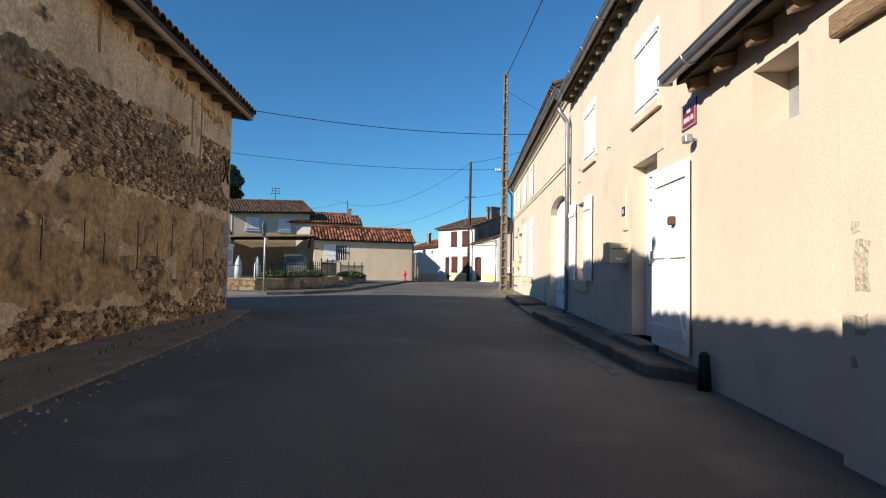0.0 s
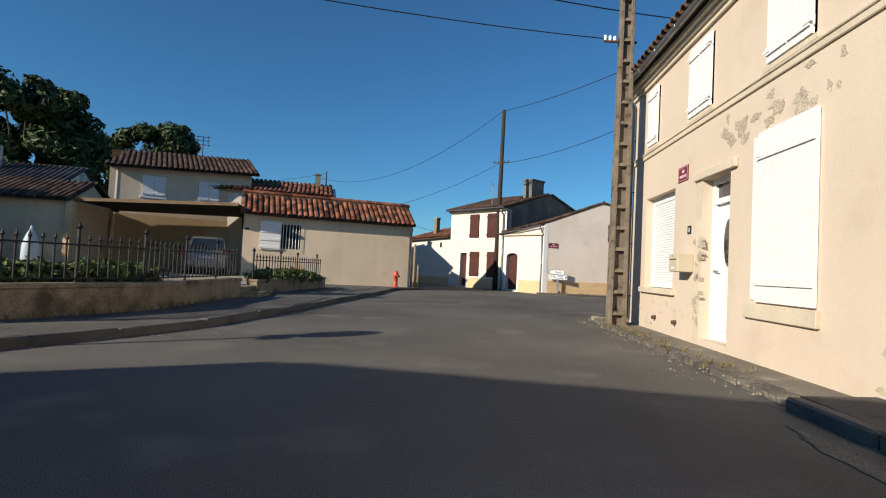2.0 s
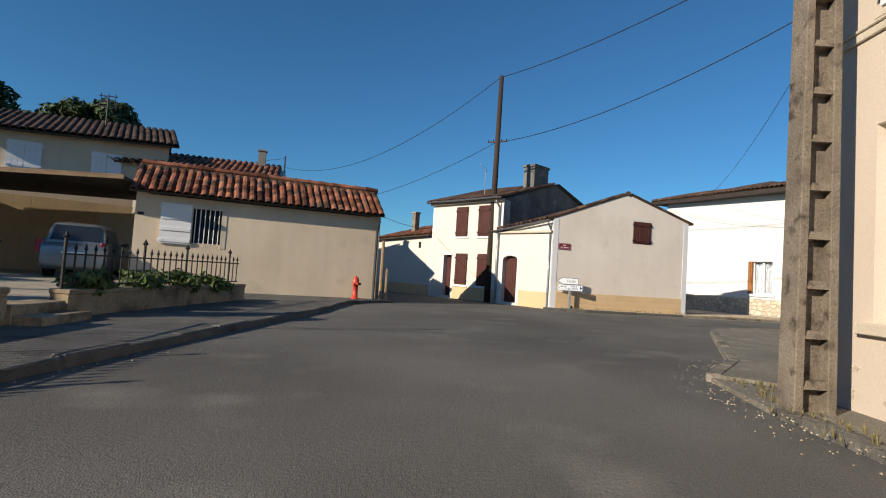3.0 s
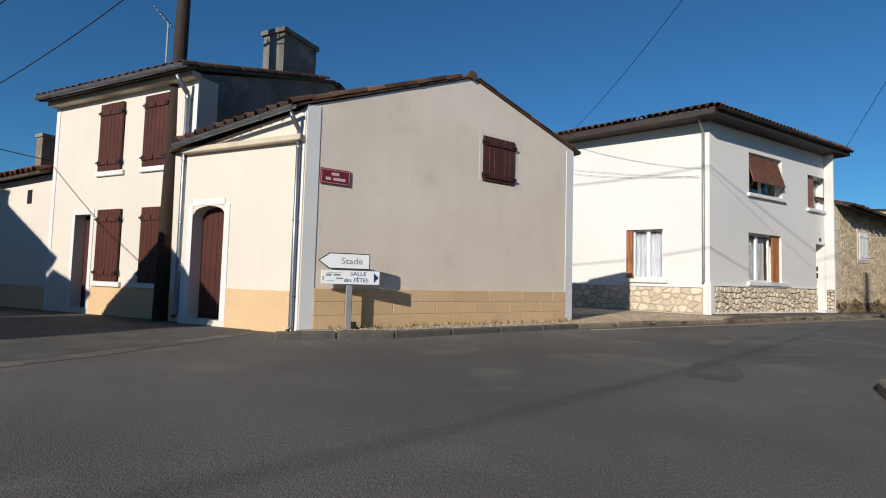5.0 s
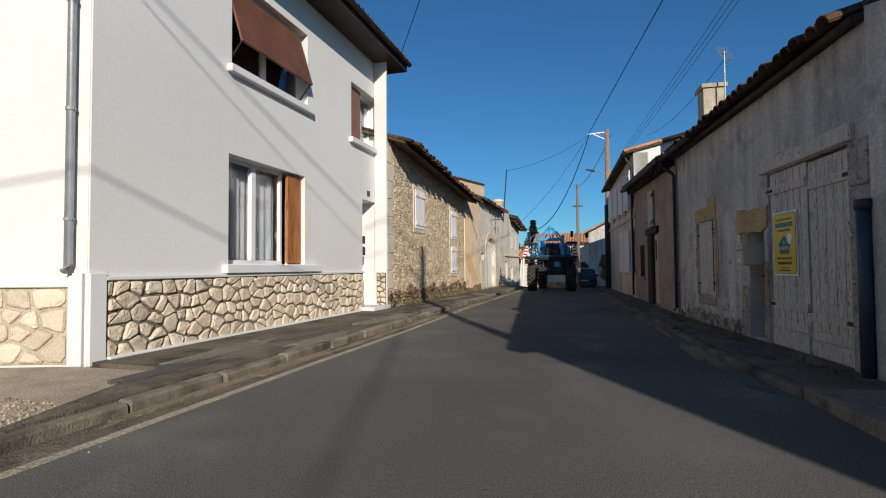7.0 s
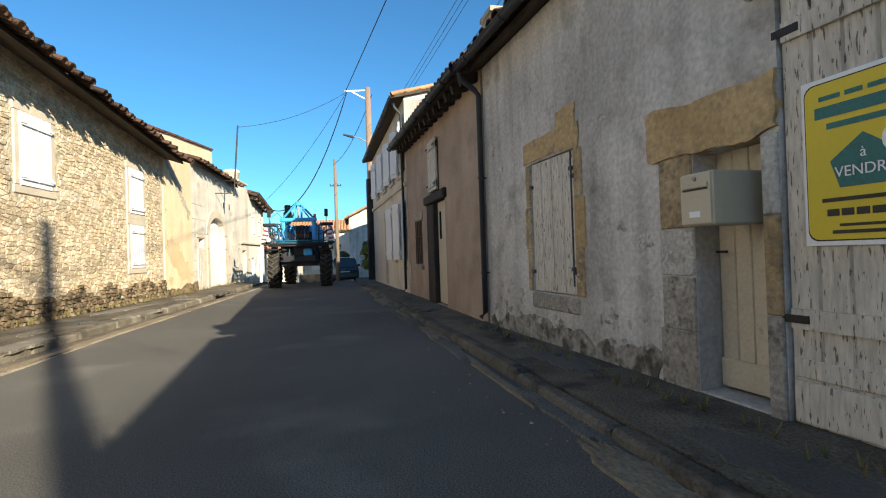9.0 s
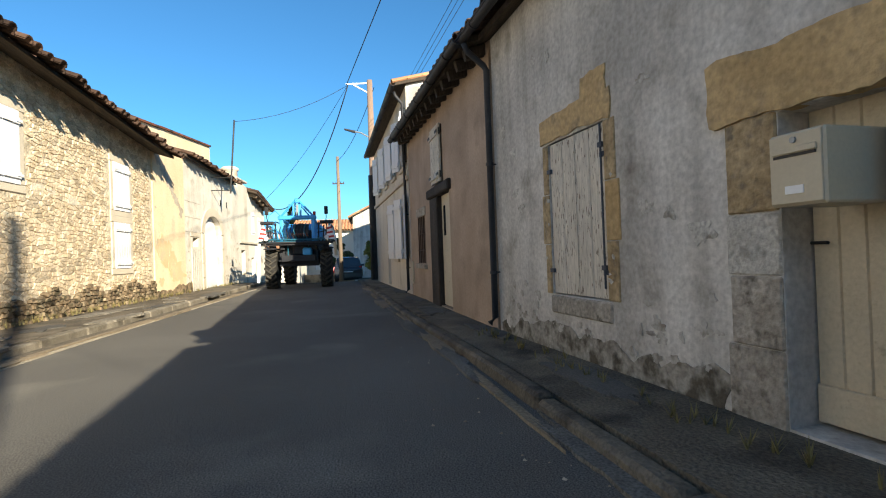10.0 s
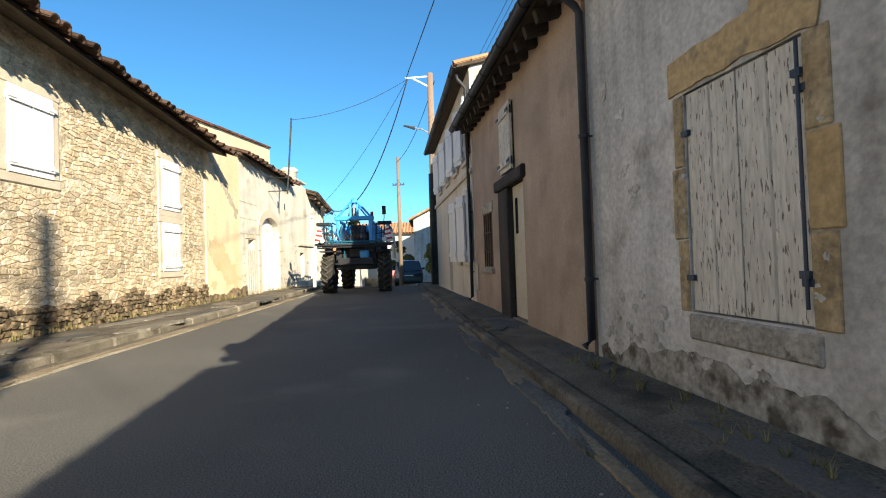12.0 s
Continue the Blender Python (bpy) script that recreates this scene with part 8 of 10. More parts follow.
# ---- street things ----
def lattice_pole(x, y, top):
    ob = thing("utility_pole", (x, y, 0), "tall weathered concrete ladder pole beside the cream house", "utility pole")
    d = Vector((0.9786, -0.2058, 0))
    n = Vector((0.2058, 0.9786, 0))
    for sgn in (-1, 1):
        bm = BM()
        c0, c1 = Vector((x, y, -0.2)) + d * sgn * 0.14, Vector((x, y, top)) + d * sgn * 0.075
        a = [c0 + d * i * 0.04 + n * j * 0.12 for i, j in ((-1, -1), (1, -1), (1, 1), (-1, 1))]
        b = [c1 + d * i * 0.03 + n * j * 0.08 for i, j in ((-1, -1), (1, -1), (1, 1), (-1, 1))]
        quad_prism(bm, a, b)
        part("flange", bevelled(bm, 0.008), pole_dark, ob)
    z = 0.25
    while z < top - 0.1:
        f = z / top
        w, t = 0.14 - 0.065 * f, 0.115 - 0.04 * f
        bm = BM()
        c = Vector((x, y, z))
        quad_prism(bm, [c + d * i * w + n * j * t for i, j in ((-1, -1), (1, -1), (1, 1), (-1, 1))], [c + UP * 0.07 + d * i * w + n * j * t * 0.7 for i, j in ((-1, -1), (1, -1), (1, 1), (-1, 1))])
        part("rung", bm, pole_dark, ob)
        z += 0.42
    bm = BM()
    quad_prism(bm, [Vector((x, y, 0)) + d * i * 0.11 + n * j * 0.02 for i, j in ((-1, -1), (1, -1), (1, 1), (-1, 1))], [Vector((x, y, top)) + d * i * 0.06 + n * j * 0.015 for i, j in ((-1, -1), (1, -1), (1, 1), (-1, 1))])
    part("web", bm, pole_dark, ob)
    return ob


lat = lattice_pole(5.20, 17.15, 10.45)
bm = BM()
tube(bm, [(4.75, 17.2, 5.72), (5.4, 17.1, 5.72)], 0.025, 6)
bk_ = part("bracket", bm, rusty, lat)
for k in range(3):
    b = BM()
    tube(b, [(4.78 + k * 0.1, 17.2, 5.74), (4.78 + k * 0.1, 17.2, 5.84)], 0.032, 8)
    part("insulator", b, sign_white, bk_)


def wood_pole(x, y, z0, z1, r, material, label, lean=(0, 0), arm=None):
    ob = thing("utility_pole", (x, y, z0), label, "utility pole")
    bm = BM()
    tube(bm, [(x, y, z0 - 0.3), (x + lean[0], y + lean[1], z1)], r, 12, r * 0.62)
    part("shaft", bm, material, ob, smooth=True)
    if arm:
        az, aw, d = arm
        f = (az - z0) / (z1 - z0)
        c = Vector((x + lean[0] * f, y + lean[1] * f, az))
        b = BM()
        tube(b, [c - Vector(d) * aw, c + Vector(d) * aw], 0.03, 6)
        a = part("crossarm", b, rusty, ob)
        for s in (-0.9, -0.4, 0.4, 0.9):
            b = BM()
            q = c + Vector(d) * aw * s
            tube(b, [q, q + UP * 0.1], 0.022, 6)
            part("insulator", b, iron, a)
    return ob


wood_pole(7.12, 34.35, 0, 9.75, 0.15, pole_wood, "tall dark wooden pole at the lane's corner", (0.12, 0.25), (6.85, 0.45, (0.8, -0.6, 0)))
sp = wood_pole(41.0, 27.45, -0.1, 7.05, 0.155, pole_wood_red, "reddish-brown pole with a street lamp and cables", (0, 0))
for a, b in (((41, 27.45, 6.95), (41, 28.27, 6.90)), ((41, 27.45, 6.58), (41, 28.02, 6.88))):
    part("bracket", tube(BM(), [a, b], 0.028, 6), sign_white, sp, "white cable bracket")
part("cable_sleeve", tube(BM(), [(41.0, 27.45, 0.0), (41.0, 27.45, 3.7)], 0.185, 12, 0.165), iron, sp, "black cable sleeve")
bm = BM()
tube(bm, [(41.0, 27.45, 5.0), (41.0, 27.8, 5.2), (41.0, 28.1, 5.26)], 0.025, 6)
part("lamp_arm", bm, sign_grey, sp)
bm = BM()
tube(bm, [(41.0, 28.0, 5.23), (41.0, 28.38, 5.33)], 0.055, 8, 0.03)
part("lamp_head", bm, dark_zinc, sp)
wood_pole(50.0, 29.0, -0.5, 6.1, 0.12, pole_wood_pale, "slim pale wooden pole down the street", (0, 0), (4.7, 0.3, (0.1, 1, 0)))
mast = thing("cable_mast", (39.7, 31.75, 3.2), "thin iron cable mast fixed on a house front", "mast")
bm = BM()
tube(bm, [(39.7, 31.9, 3.0), (39.7, 31.72, 5.3)], 0.025, 6)
part("shaft", bm, iron, mast)
for z in (3.1, 3.5):
    bm = BM()
    tube(bm, [(39.7, 31.88, z), (39.7, 32.6, z)], 0.015, 5)
    part("bracket", bm, iron, mast)
wood_pole(-2.9, 46.0, 5.5, 7.65, 0.06, pole_wood, "short roof pole for cables beside a chimney")


def cable(name, a, b, sag, r, label, n=24):
    a, b = Vector(a), Vector(b)
    bm = BM()
    tube(bm, [a.lerp(b, i / n) - UP * sag * 4 * (i / n) * (1 - i / n) for i in range(n + 1)], r, 5)
    return solo(name, bm, wire_mat, label, "cable", smooth=True)


wood_pole(12.2, 22.6, 0, 10.3, 0.15, pole_wood, "tall dark wooden pole on the inside of the corner", (0, 0), (9.3, 0.5, (-0.3, 0.95, 0)))
wood_pole(-21.72, 13.83, 0, 10.2, 0.15, pole_wood, "tall dark wooden pole beyond the square")
cable("cable", (-21.72, 13.83, 10.06), (12.2, 22.6, 9.43), 1.72, 0.018, "thick black cable over the first street")
cable("cable", (4.9, 17.25, 5.8), (-21.72, 13.83, 7.9), 1.08, 0.010, "thin overhead wire from the ladder pole over the square")
cable("cable", (5.2, 17.15, 10.3), (2.66, 0.78, 8.84), 0.15, 0.016, "overhead cable along the first street")
cable("cable", (2.66, 0.78, 8.84), (-1.5, -30.0, 9.5), 0.5, 0.016, "overhead cable along the first street")
cable("cable", (5.2, 17.15, 9.65), (12.2, 22.6, 8.75), 0.02, 0.009, "overhead cable across the corner to the next pole")
cable("cable", (7.24, 34.6, 9.7), (12.2, 22.6, 10.0), 0.4, 0.016, "overhead cable between the two wooden poles")
cable("cable", (7.19, 34.5, 6.8), (12.2, 22.6, 8.2), 0.6, 0.014, "lower overhead cable between the two wooden poles")
cable("cable", (7.24, 34.6, 9.72), (-4.54, 54.9, 8.7), 1.83, 0.014, "slack cable from the wooden pole over the low roofs")
cable("cable", (7.2, 34.5, 6.85), (-3.8, 53.1, 5.65), 1.13, 0.012, "slack cable from the wooden pole over the low roofs")
cable("cable", (1.49, 30.6, 3.17), (5.72, 39.05, 3.32), 0.26, 0.010, "service wire across the lane to the white house")
cable("cable", (-2.9, 46.0, 7.5), (-16, 45, 5.2), 0.3, 0.010, "roof cable behind the yard")
for dz in (0.0, 0.13):
    cable("cable", WS.at(6.85, 0.06, 5.45 - 0.5 * dz), WS.at(0.25, 0.06, 4.12 + 0.3 * dz), 0.12 + dz, 0.004, "thin grey service wire fixed along the white wall")
cable("cable", (28.3, 32.42, 5.8), (12.2, 22.6, 8.2), 0.0, 0.008, "overhead cable to the white house's eave")
cable("cable", (19.5, 37.5, 5.9), (12.2, 22.6, 9.2), 0.75, 0.008, "overhead cable to the back of the white house")
cable("cable", (41.0, 28.25, 6.88), (12.2, 22.6, 9.4), 0.0, 0.014, "thick overhead cable along the second street")
cable("cable", (41.0, 28.2, 6.86), (45.85, 31.83, 3.19), 1.5, 0.020, "thick slack cable to the houses down the street")
cable("cable", (41.0, 28.2, 6.88), (46.5, 32.0, 3.6), 0.3, 0.008, "thin wire to the houses down the street")
cable("cable", (41.0, 28.22, 6.86), (39.7, 31.72, 5.25), 0.25, 0.008, "thin wire from the pole to the mast")
for dy in (0.0, 0.14, 0.28):
    cable("cable", (45.5, 26.55 - dy, 7.05), (11.3, 23.3 - dy, 7.6), 0.25, 0.007, "thin overhead wire over the shaded roofs")
cable("cable", (44.05, 25.5, 7.4), (31.5, 24.85, 6.2), 0.35, 0.008, "thin wire to the roof aerial")
cable("cable", (41.0, 27.3, 6.8), (50.0, 29.0, 5.9), 0.4, 0.012, "overhead cable down the street")

# round sign seen from behind, on a galvanised post
rs_ = thing("road_sign", (-4.87, 12.24, 0.09), "round road sign seen from its grey back, on a galvanised post", "road sign")
bm = BM()
tube(bm, [(-4.87, 12.24, 0.0), (-4.87, 12.24, 2.55)], 0.035, 8)
part("post", bm, sign_grey, rs_, smooth=True)
bm = BM()
q = Vector((-1, 0.03, 0)).normalized()
c = Vector((-4.87, 12.24, 2.3)) + q * 0.045
u = q.cross(UP).normalized()
ring = [(math.cos(a), math.sin(a)) for a in (2 * math.pi * k / 28 for k in range(28))]
quad_prism(bm, [c + (u * x + UP * y) * 0.28 for x, y in ring], [c + q * 0.02 + (u * x + UP * y) * 0.28 for x, y in ring])
part("disc", bm, sign_grey, rs_)
bm = BM()
c = Vector((-4.87, 12.24, 1.88)) - q * 0.045
quad_prism(bm, [c + u * x * 0.22 + UP * y * 0.09 for x, y in ((-1, -1), (1, -1), (1, 1), (-1, 1))], [c - q * 0.02 + u * x * 0.22 + UP * y * 0.09 for x, y in ((-1, -1), (1, -1), (1, 1), (-1, 1))])
part("plate", bm, box_beige, rs_)

# direction sign before the gable wall
turned = Vector((GB.d.x, GB.d.y)) * math.cos(radians(16)) + Vector((GB.n.x, GB.n.y)) * math.sin(radians(16))
SG = Face(Vector(GB.at(0.49, 0.25, 0)[:2]) - turned * 0.15, turned, -1)
dsn = thing("direction_sign", SG.at(0.15, 0, 0.07), "white direction sign with two arrow boards on a low steel post", "direction sign")
part("post", bevelled(fbox(BM(), SG, 0.105, 0.195, -0.075, -0.025, -0.05, 1.15), 0.006), sign_grey, dsn)
bm = BM()
o = [(-0.33, 1.09), (-0.17, 0.97), (0.43, 0.97), (0.445, 0.985), (0.445, 1.195), (0.43, 1.21), (-0.17, 1.21)]
quad_prism(bm, [SG.at(s, 0.0, z) for s, z in o], [SG.at(s, -0.025, z) for s, z in o])
ar = part("arrow_board", bm, sign_black, dsn, "white arrow board with a black rim, pointing left")
o2 = [(-0.31, 1.09), (-0.163, 0.984), (0.43, 0.984), (0.43, 1.196), (-0.163, 1.196)]
bm = BM()
quad_prism(bm, [SG.at(s, 0.003, z) for s, z in o2], [SG.at(s, -0.01, z) for s, z in o2])
part("arrow_face", bm, sign_white, ar)
words(ar, SG, 0.17, 1.09, "Stade", 0.135, sign_faded, 0.0045, squeeze=1.12)
bd = part("lower_board", bevelled(fbox(BM(), SG, -0.28, 0.60, -0.025, 0.0, 0.745, 0.95), 0.003), sign_white, dsn, "white board with a blue arrow")
words(bd, SG, 0.27, 0.90, "SALLE", 0.085, sign_blue, 0.002, squeeze=1.1)
words(bd, SG, 0.24, 0.805, "des FÊTES", 0.085, sign_blue, 0.002, squeeze=1.05)
bm = BM()
o3 = [(0.51, 0.77), (0.585, 0.85), (0.51, 0.925)]
quad_prism(bm, [SG.at(s, 0.002, z) for s, z in o3], [SG.at(s, -0.004, z) for s, z in o3])
part("arrow", bm, sign_blue, bd)
bars(bd, SG, [(-0.21, -0.13, 0.865, 0.895), (-0.10, 0.0, 0.87, 0.895), (-0.2, 0.04, 0.91, 0.915), (-0.06, 0.04, 0.82, 0.84), (-0.2, -0.08, 0.79, 0.795), (-0.26, -0.245, 0.8, 0.86)], 0.0005, sign_faded)
part("foot_block", bevelled(fbox(BM(), SG, 0.20, 0.27, -0.09, 0.0, 0.02, 0.18), 0.01), iron, dsn)


def street_plate(F, s0, s1, z0, z1, host, off=0.0):
    p = thing("street_sign", F.at((s0 + s1) / 2, 0, z0), "small maroon enamel street name plate on the " + host, "street sign")
    part("plate", bevelled(fbox(BM(), F, s0, s1, off, off + 0.012, z0, z1), 0.003), plate_red, p)
    w, h = s1 - s0, z1 - z0
    bm = BM()
    t = 0.006
    for a, b, c, d in ((s0 + 0.02, s1 - 0.02, z0 + 0.018, z0 + 0.018 + t), (s0 + 0.02, s1 - 0.02, z1 - 0.018 - t, z1 - 0.018), (s0 + 0.02, s0 + 0.02 + t, z0 + 0.018, z1 - 0.018), (s1 - 0.02 - t, s1 - 0.02, z0 + 0.018, z1 - 0.018)):
        fbox(bm, F, a, b, off + 0.011, off + 0.0135, c, d)
    part("border_line", bm, plate_pale, p)
    m = (s0 + s1) / 2
    bars(p, F, [(m - 0.13 * w, m + 0.12 * w, z0 + 0.58 * h, z0 + 0.76 * h), (m - 0.32 * w, m - 0.15 * w, z0 + 0.26 * h, z0 + 0.44 * h), (m - 0.07 * w, m + 0.33 * w, z0 + 0.26 * h, z0 + 0.44 * h)], off + 0.012, plate_pale)
    return p


street_plate(GB, 0.04 + 0.0, 0.54, 2.26, 2.50, "gable wall", 0.011)
street_plate(F1, 13.57, 13.97, 2.60, 2.85, "cream house")
street_plate(F1, -4.14, -3.80, 2.47, 2.74, "annexe")


def mailbox(F, s0, s1, z0, z1, deep, material, host, post=False):
    p = thing("mailbox", F.at((s0 + s1) / 2, 0, z0), "beige sheet-metal mailbox fixed on the " + host, "mailbox")
    part("body", bevelled(fbox(BM(), F, s0, s1, 0.0, deep, z0, z1), 0.008), material, p)
    w, h = s1 - s0, z1 - z0
    part("front_door", bevelled(fbox(BM(), F, s0 + 0.008, s1 - 0.008, deep, deep + 0.008, z0 + 0.008, z1 - 0.008), 0.003), material, p)
    part("slot", fbox(BM(), F, s0 + 0.12 * w, s1 - 0.12 * w, deep + 0.008, deep + 0.011, z0 + 0.66 * h, z0 + 0.70 * h), sign_black, p)
    part("flap", bevelled(fbox(BM(), F, s0 + 0.10 * w, s1 - 0.10 * w, deep + 0.008, deep + 0.016, z0 + 0.71 * h, z0 + 0.79 * h), 0.002), material, p)
    part("name_card", fbox(BM(), F, s0 + 0.35 * w, s1 - 0.32 * w, deep + 0.008, deep + 0.011, z0 + 0.16 * h, z0 + 0.27 * h), sign_white, p)
    bm = BM()
    tube(bm, [F.at((s0 + s1) / 2, deep + 0.006, z0 + 0.88 * h), F.at((s0 + s1) / 2, deep + 0.016, z0 + 0.88 * h)], 0.012, 8)
    part("lock", bm, sign_grey, p)
    return p


mailbox(Face(F1.at(-1.76, 0, 0)[:2], F1.n, 1), 0.0, 0.28, 1.14, 1.43, 0.30, box_tan, "cream house beside the door")
mb = thing("meter_box", F1.at(-1.9, 0, 1.6), "flat cream meter box on the cream wall", "meter box")
part("body", bevelled(fbox(BM(), F1, -2.0, -1.82, 0.0, 0.03, 1.6, 2.2), 0.006), cream_b, mb)
part("front_door", bevelled(fbox(BM(), F1, -1.985, -1.835, 0.03, 0.036, 1.62, 2.18), 0.003), cream_b, mb)
mailbox(F1, 13.28, 13.62, 1.12, 1.40, 0.24, box_beige, "cream house beside the door")
mailbox(Face(R.at(0, -0.10, 0)[:2], R.d, 1), 0.84, 1.06, 1.0, 1.27, 0.32, box_beige, "low cream door")
# small wall fittings of the first house
for s, z, w, h, m in ((-3.76, 1.52, 0.07, 0.09, rusty), (-4.14, 2.28, 0.10, 0.08, sign_grey)):
    fx = thing("wall_fitting", F1.at(s, 0, z), "small metal fitting on the cream wall", "fitting")
    part("body", bevelled(fbox(BM(), F1, s - w / 2, s + w / 2, 0.06, 0.13, z, z + h), 0.01), m, fx)
    part("stem", fbox(BM(), F1, s - 0.012, s + 0.012, 0.0, 0.07, z + 0.02, z + 0.045), m, fx)
for F, s, z in ((Face(F1.at(0, 0.036, 0)[:2], F1.d, 1), -1.97, 1.80), (F1, 13.40, 1.72)):
    nb_ = thing("house_number", F.at(s, 0, z), "small dark enamel number plate on the cream wall", "house number")
    part("plate", bevelled(fbox(BM(), F, s, s + 0.13, 0.0, 0.01, z, z + 0.13), 0.002), sign_black, nb_)
    bars(nb_, F, [(s + 0.05, s + 0.08, z + 0.03, z + 0.10)], 0.01, sign_white)
for s, z in ((-1.1, 2.95), (0.98, 2.76), (0.95, 3.0), (-0.32, 3.02)):
    sd_ = thing("shutter_dog", F1.at(s, 0, z), "small iron shutter catch on the cream wall", "shutter catch")
    bm = BM()
    tube(bm, [F1.at(s, 0, z), F1.at(s, 0.05, z), F1.at(s + 0.03, 0.05, z), F1.at(s + 0.03, 0.05, z - 0.04)], 0.006, 5)
    part("hook", bm, iron, sd_)

# sale poster on the old gate
ps = thing("sale_poster", R.at(0.3, 0, 0.88), "yellow estate sale poster with a teal pentagon on the old gate", "poster")
part("sheet", bevelled(fbox(BM(), R, 0.02, 0.555, -0.02, -0.008, 0.88, 1.60), 0.002), sign_white, ps)
bm = BM()


def rounded(s0, s1, z0, z1, r):
    pts = []
    for cx, cz, a0 in ((s1 - r, z1 - r, 0), (s0 + r, z1 - r, 90), (s0 + r, z0 + r, 180), (s1 - r, z0 + r, 270)):
        pts += [(cx + r * math.cos(radians(a0 + 22.5 * k)), cz + r * math.sin(radians(a0 + 22.5 * k))) for k in range(5)]
    return pts


for dd, m, o1, nm in ((0.0, sign_black, -0.006, "rim"), (0.006, poster_yellow, -0.0035, "panel")):
    bm = BM()
    rr = rounded(0.035 + dd, 0.54 - dd, 0.90 + dd, 1.58 - dd, 0.045)
    quad_prism(bm, [R.at(s, o1, z) for s, z in rr], [R.at(s, -0.015, z) for s, z in rr])
    part(nm, bm, m, ps)
bm = BM()
pent = [(0.295 + 0.135 * x, 1.22 + 0.115 * y) for x, y in ((0, 1.0), (1.0, 0.15), (0.72, -0.85), (-0.72, -0.85), (-1.0, 0.15))]
quad_prism(bm, [R.at(s, -0.001, z) for s, z in pent], [R.at(s, -0.01, z) for s, z in pent])
part("pentagon", bm, poster_green, ps)
words(ps, R, 0.295, 1.185, "VENDRE", 0.062, sign_white, 0.0006)
words(ps, R, 0.295, 1.255, "à", 0.06, sign_white, 0.0006)
bars(ps, R, [(0.12, 0.27, 1.50, 1.52), (0.29, 0.36, 1.50, 1.52), (0.38, 0.47, 1.50, 1.52), (0.10, 0.49, 1.425, 1.475), (0.15, 0.44, 1.375, 1.40)], -0.003, poster_green)
bars(ps, R, [(0.13, 0.47, 1.065, 1.082), (0.14, 0.21, 1.005, 1.035), (0.22, 0.27, 1.005, 1.035), (0.28, 0.33, 1.005, 1.035), (0.34, 0.39, 1.005, 1.035), (0.40, 0.45, 1.005, 1.035), (0.2, 0.4, 0.96, 0.972), (0.17, 0.43, 0.93, 0.945)], -0.003, sign_black)
bm = BM()
cc = [(0.17 + 0.055 * math.cos(a), 1.29 + 0.06 * math.sin(a)) for a in (2 * math.pi * k / 18 for k in range(18))]
quad_prism(bm, [R.at(s, 0.001, z) for s, z in cc], [R.at(s, -0.008, z) for s, z in cc])
part("round_sticker", bm, sign_white, ps)

# fire hydrant
hy = thing("fire_hydrant", (1.58, 29.75, 0.09), "small red cast-iron fire hydrant on the pavement", "fire hydrant")
bm = BM()
lathe(bm, (1.58, 29.75, 0.09), [(0.15, 0), (0.15, 0.03), (0.085, 0.04), (0.08, 0.42), (0.115, 0.44), (0.115, 0.5), (0.10, 0.52), (0.10, 0.60), (0.07, 0.66), (0.03, 0.69), (0.03, 0.72)])
part("barrel", bm, hydrant_red, hy, smooth=True)
for a in (-2.2, -1.0, 0.2):
    bm = BM()
    v = Vector((math.cos(a), math.sin(a), 0))
    c = Vector((1.58, 29.75, 0.09 + 0.47))
    tube(bm, [c, c + v * 0.16], 0.045, 10)
    part("outlet", bm, hydrant_red, hy)

# ---- memorial square ----
ww = thing("square_wall", (-5.0, 15, 0), "low weathered retaining wall round the memorial square", "wall")
WALL = [(-10.5, 14.05), (-5.35, 13.35), (-4.35, 14.1), (-3.08, 16.3), (-2.6, 20.2)]
WALL2 = [(-2.45, 21.3), (-1.75, 24.4), (-1.15, 26.7)]


def run_wall(line, h, t):
    for (x0, y0), (x1, y1) in zip(line, line[1:]):
        F = Face((x0, y0), (x1 - x0, y1 - y0), 1)
        l = math.hypot(x1 - x0, y1 - y0)
        part("wall", fbox(BM(), F, -0.02, l + 0.02, 0.0, t, -0.1, h), lowwall_mat, ww)
        if x1 < -5.0:
            s, k = 0.0, 0
            while s < l - 0.2:
                w = 0.45 + 0.3 * ((k * 0.618) % 1.0)
                for z0, z1 in ((0.02, 0.21), (0.225, h - 0.01)):
                    d = 0.12 if z0 > 0.1 else 0.0
                    part("stone", bevelled(fbox(BM(), F, s + d, min(l, s + d + w - 0.015), -0.016 - 0.006 * (k % 3), 0.05, z0, z1), 0.014), lowwall_stone, ww)
                s, k = s + w, k + 1
        part("coping", bevelled(fbox(BM(), F, -0.03, l + 0.03, -0.03, t + 0.03, h, h + 0.07), 0.015), lowwall_mat, ww)


run_wall(WALL, 0.46, 0.26)
run_wall(WALL2, 0.40, 0.26)
GS = Face((-2.55, 20.25), (0.1, 1.0), 1)
part("step", bevelled(fbox(BM(), GS, 0.0, 1.0, -0.35, 0.0, 0.0, 0.20), 0.015), lowwall_mat, ww)
part("step", bevelled(fbox(BM(), GS, 0.0, 1.0, 0.0, 0.4, 0.0, 0.32), 0.015), lowwall_mat, ww)

fe = thing("iron_fence", (-3.6, 16, 0.53), "black iron railing with pointed bars on the low wall", "fence")


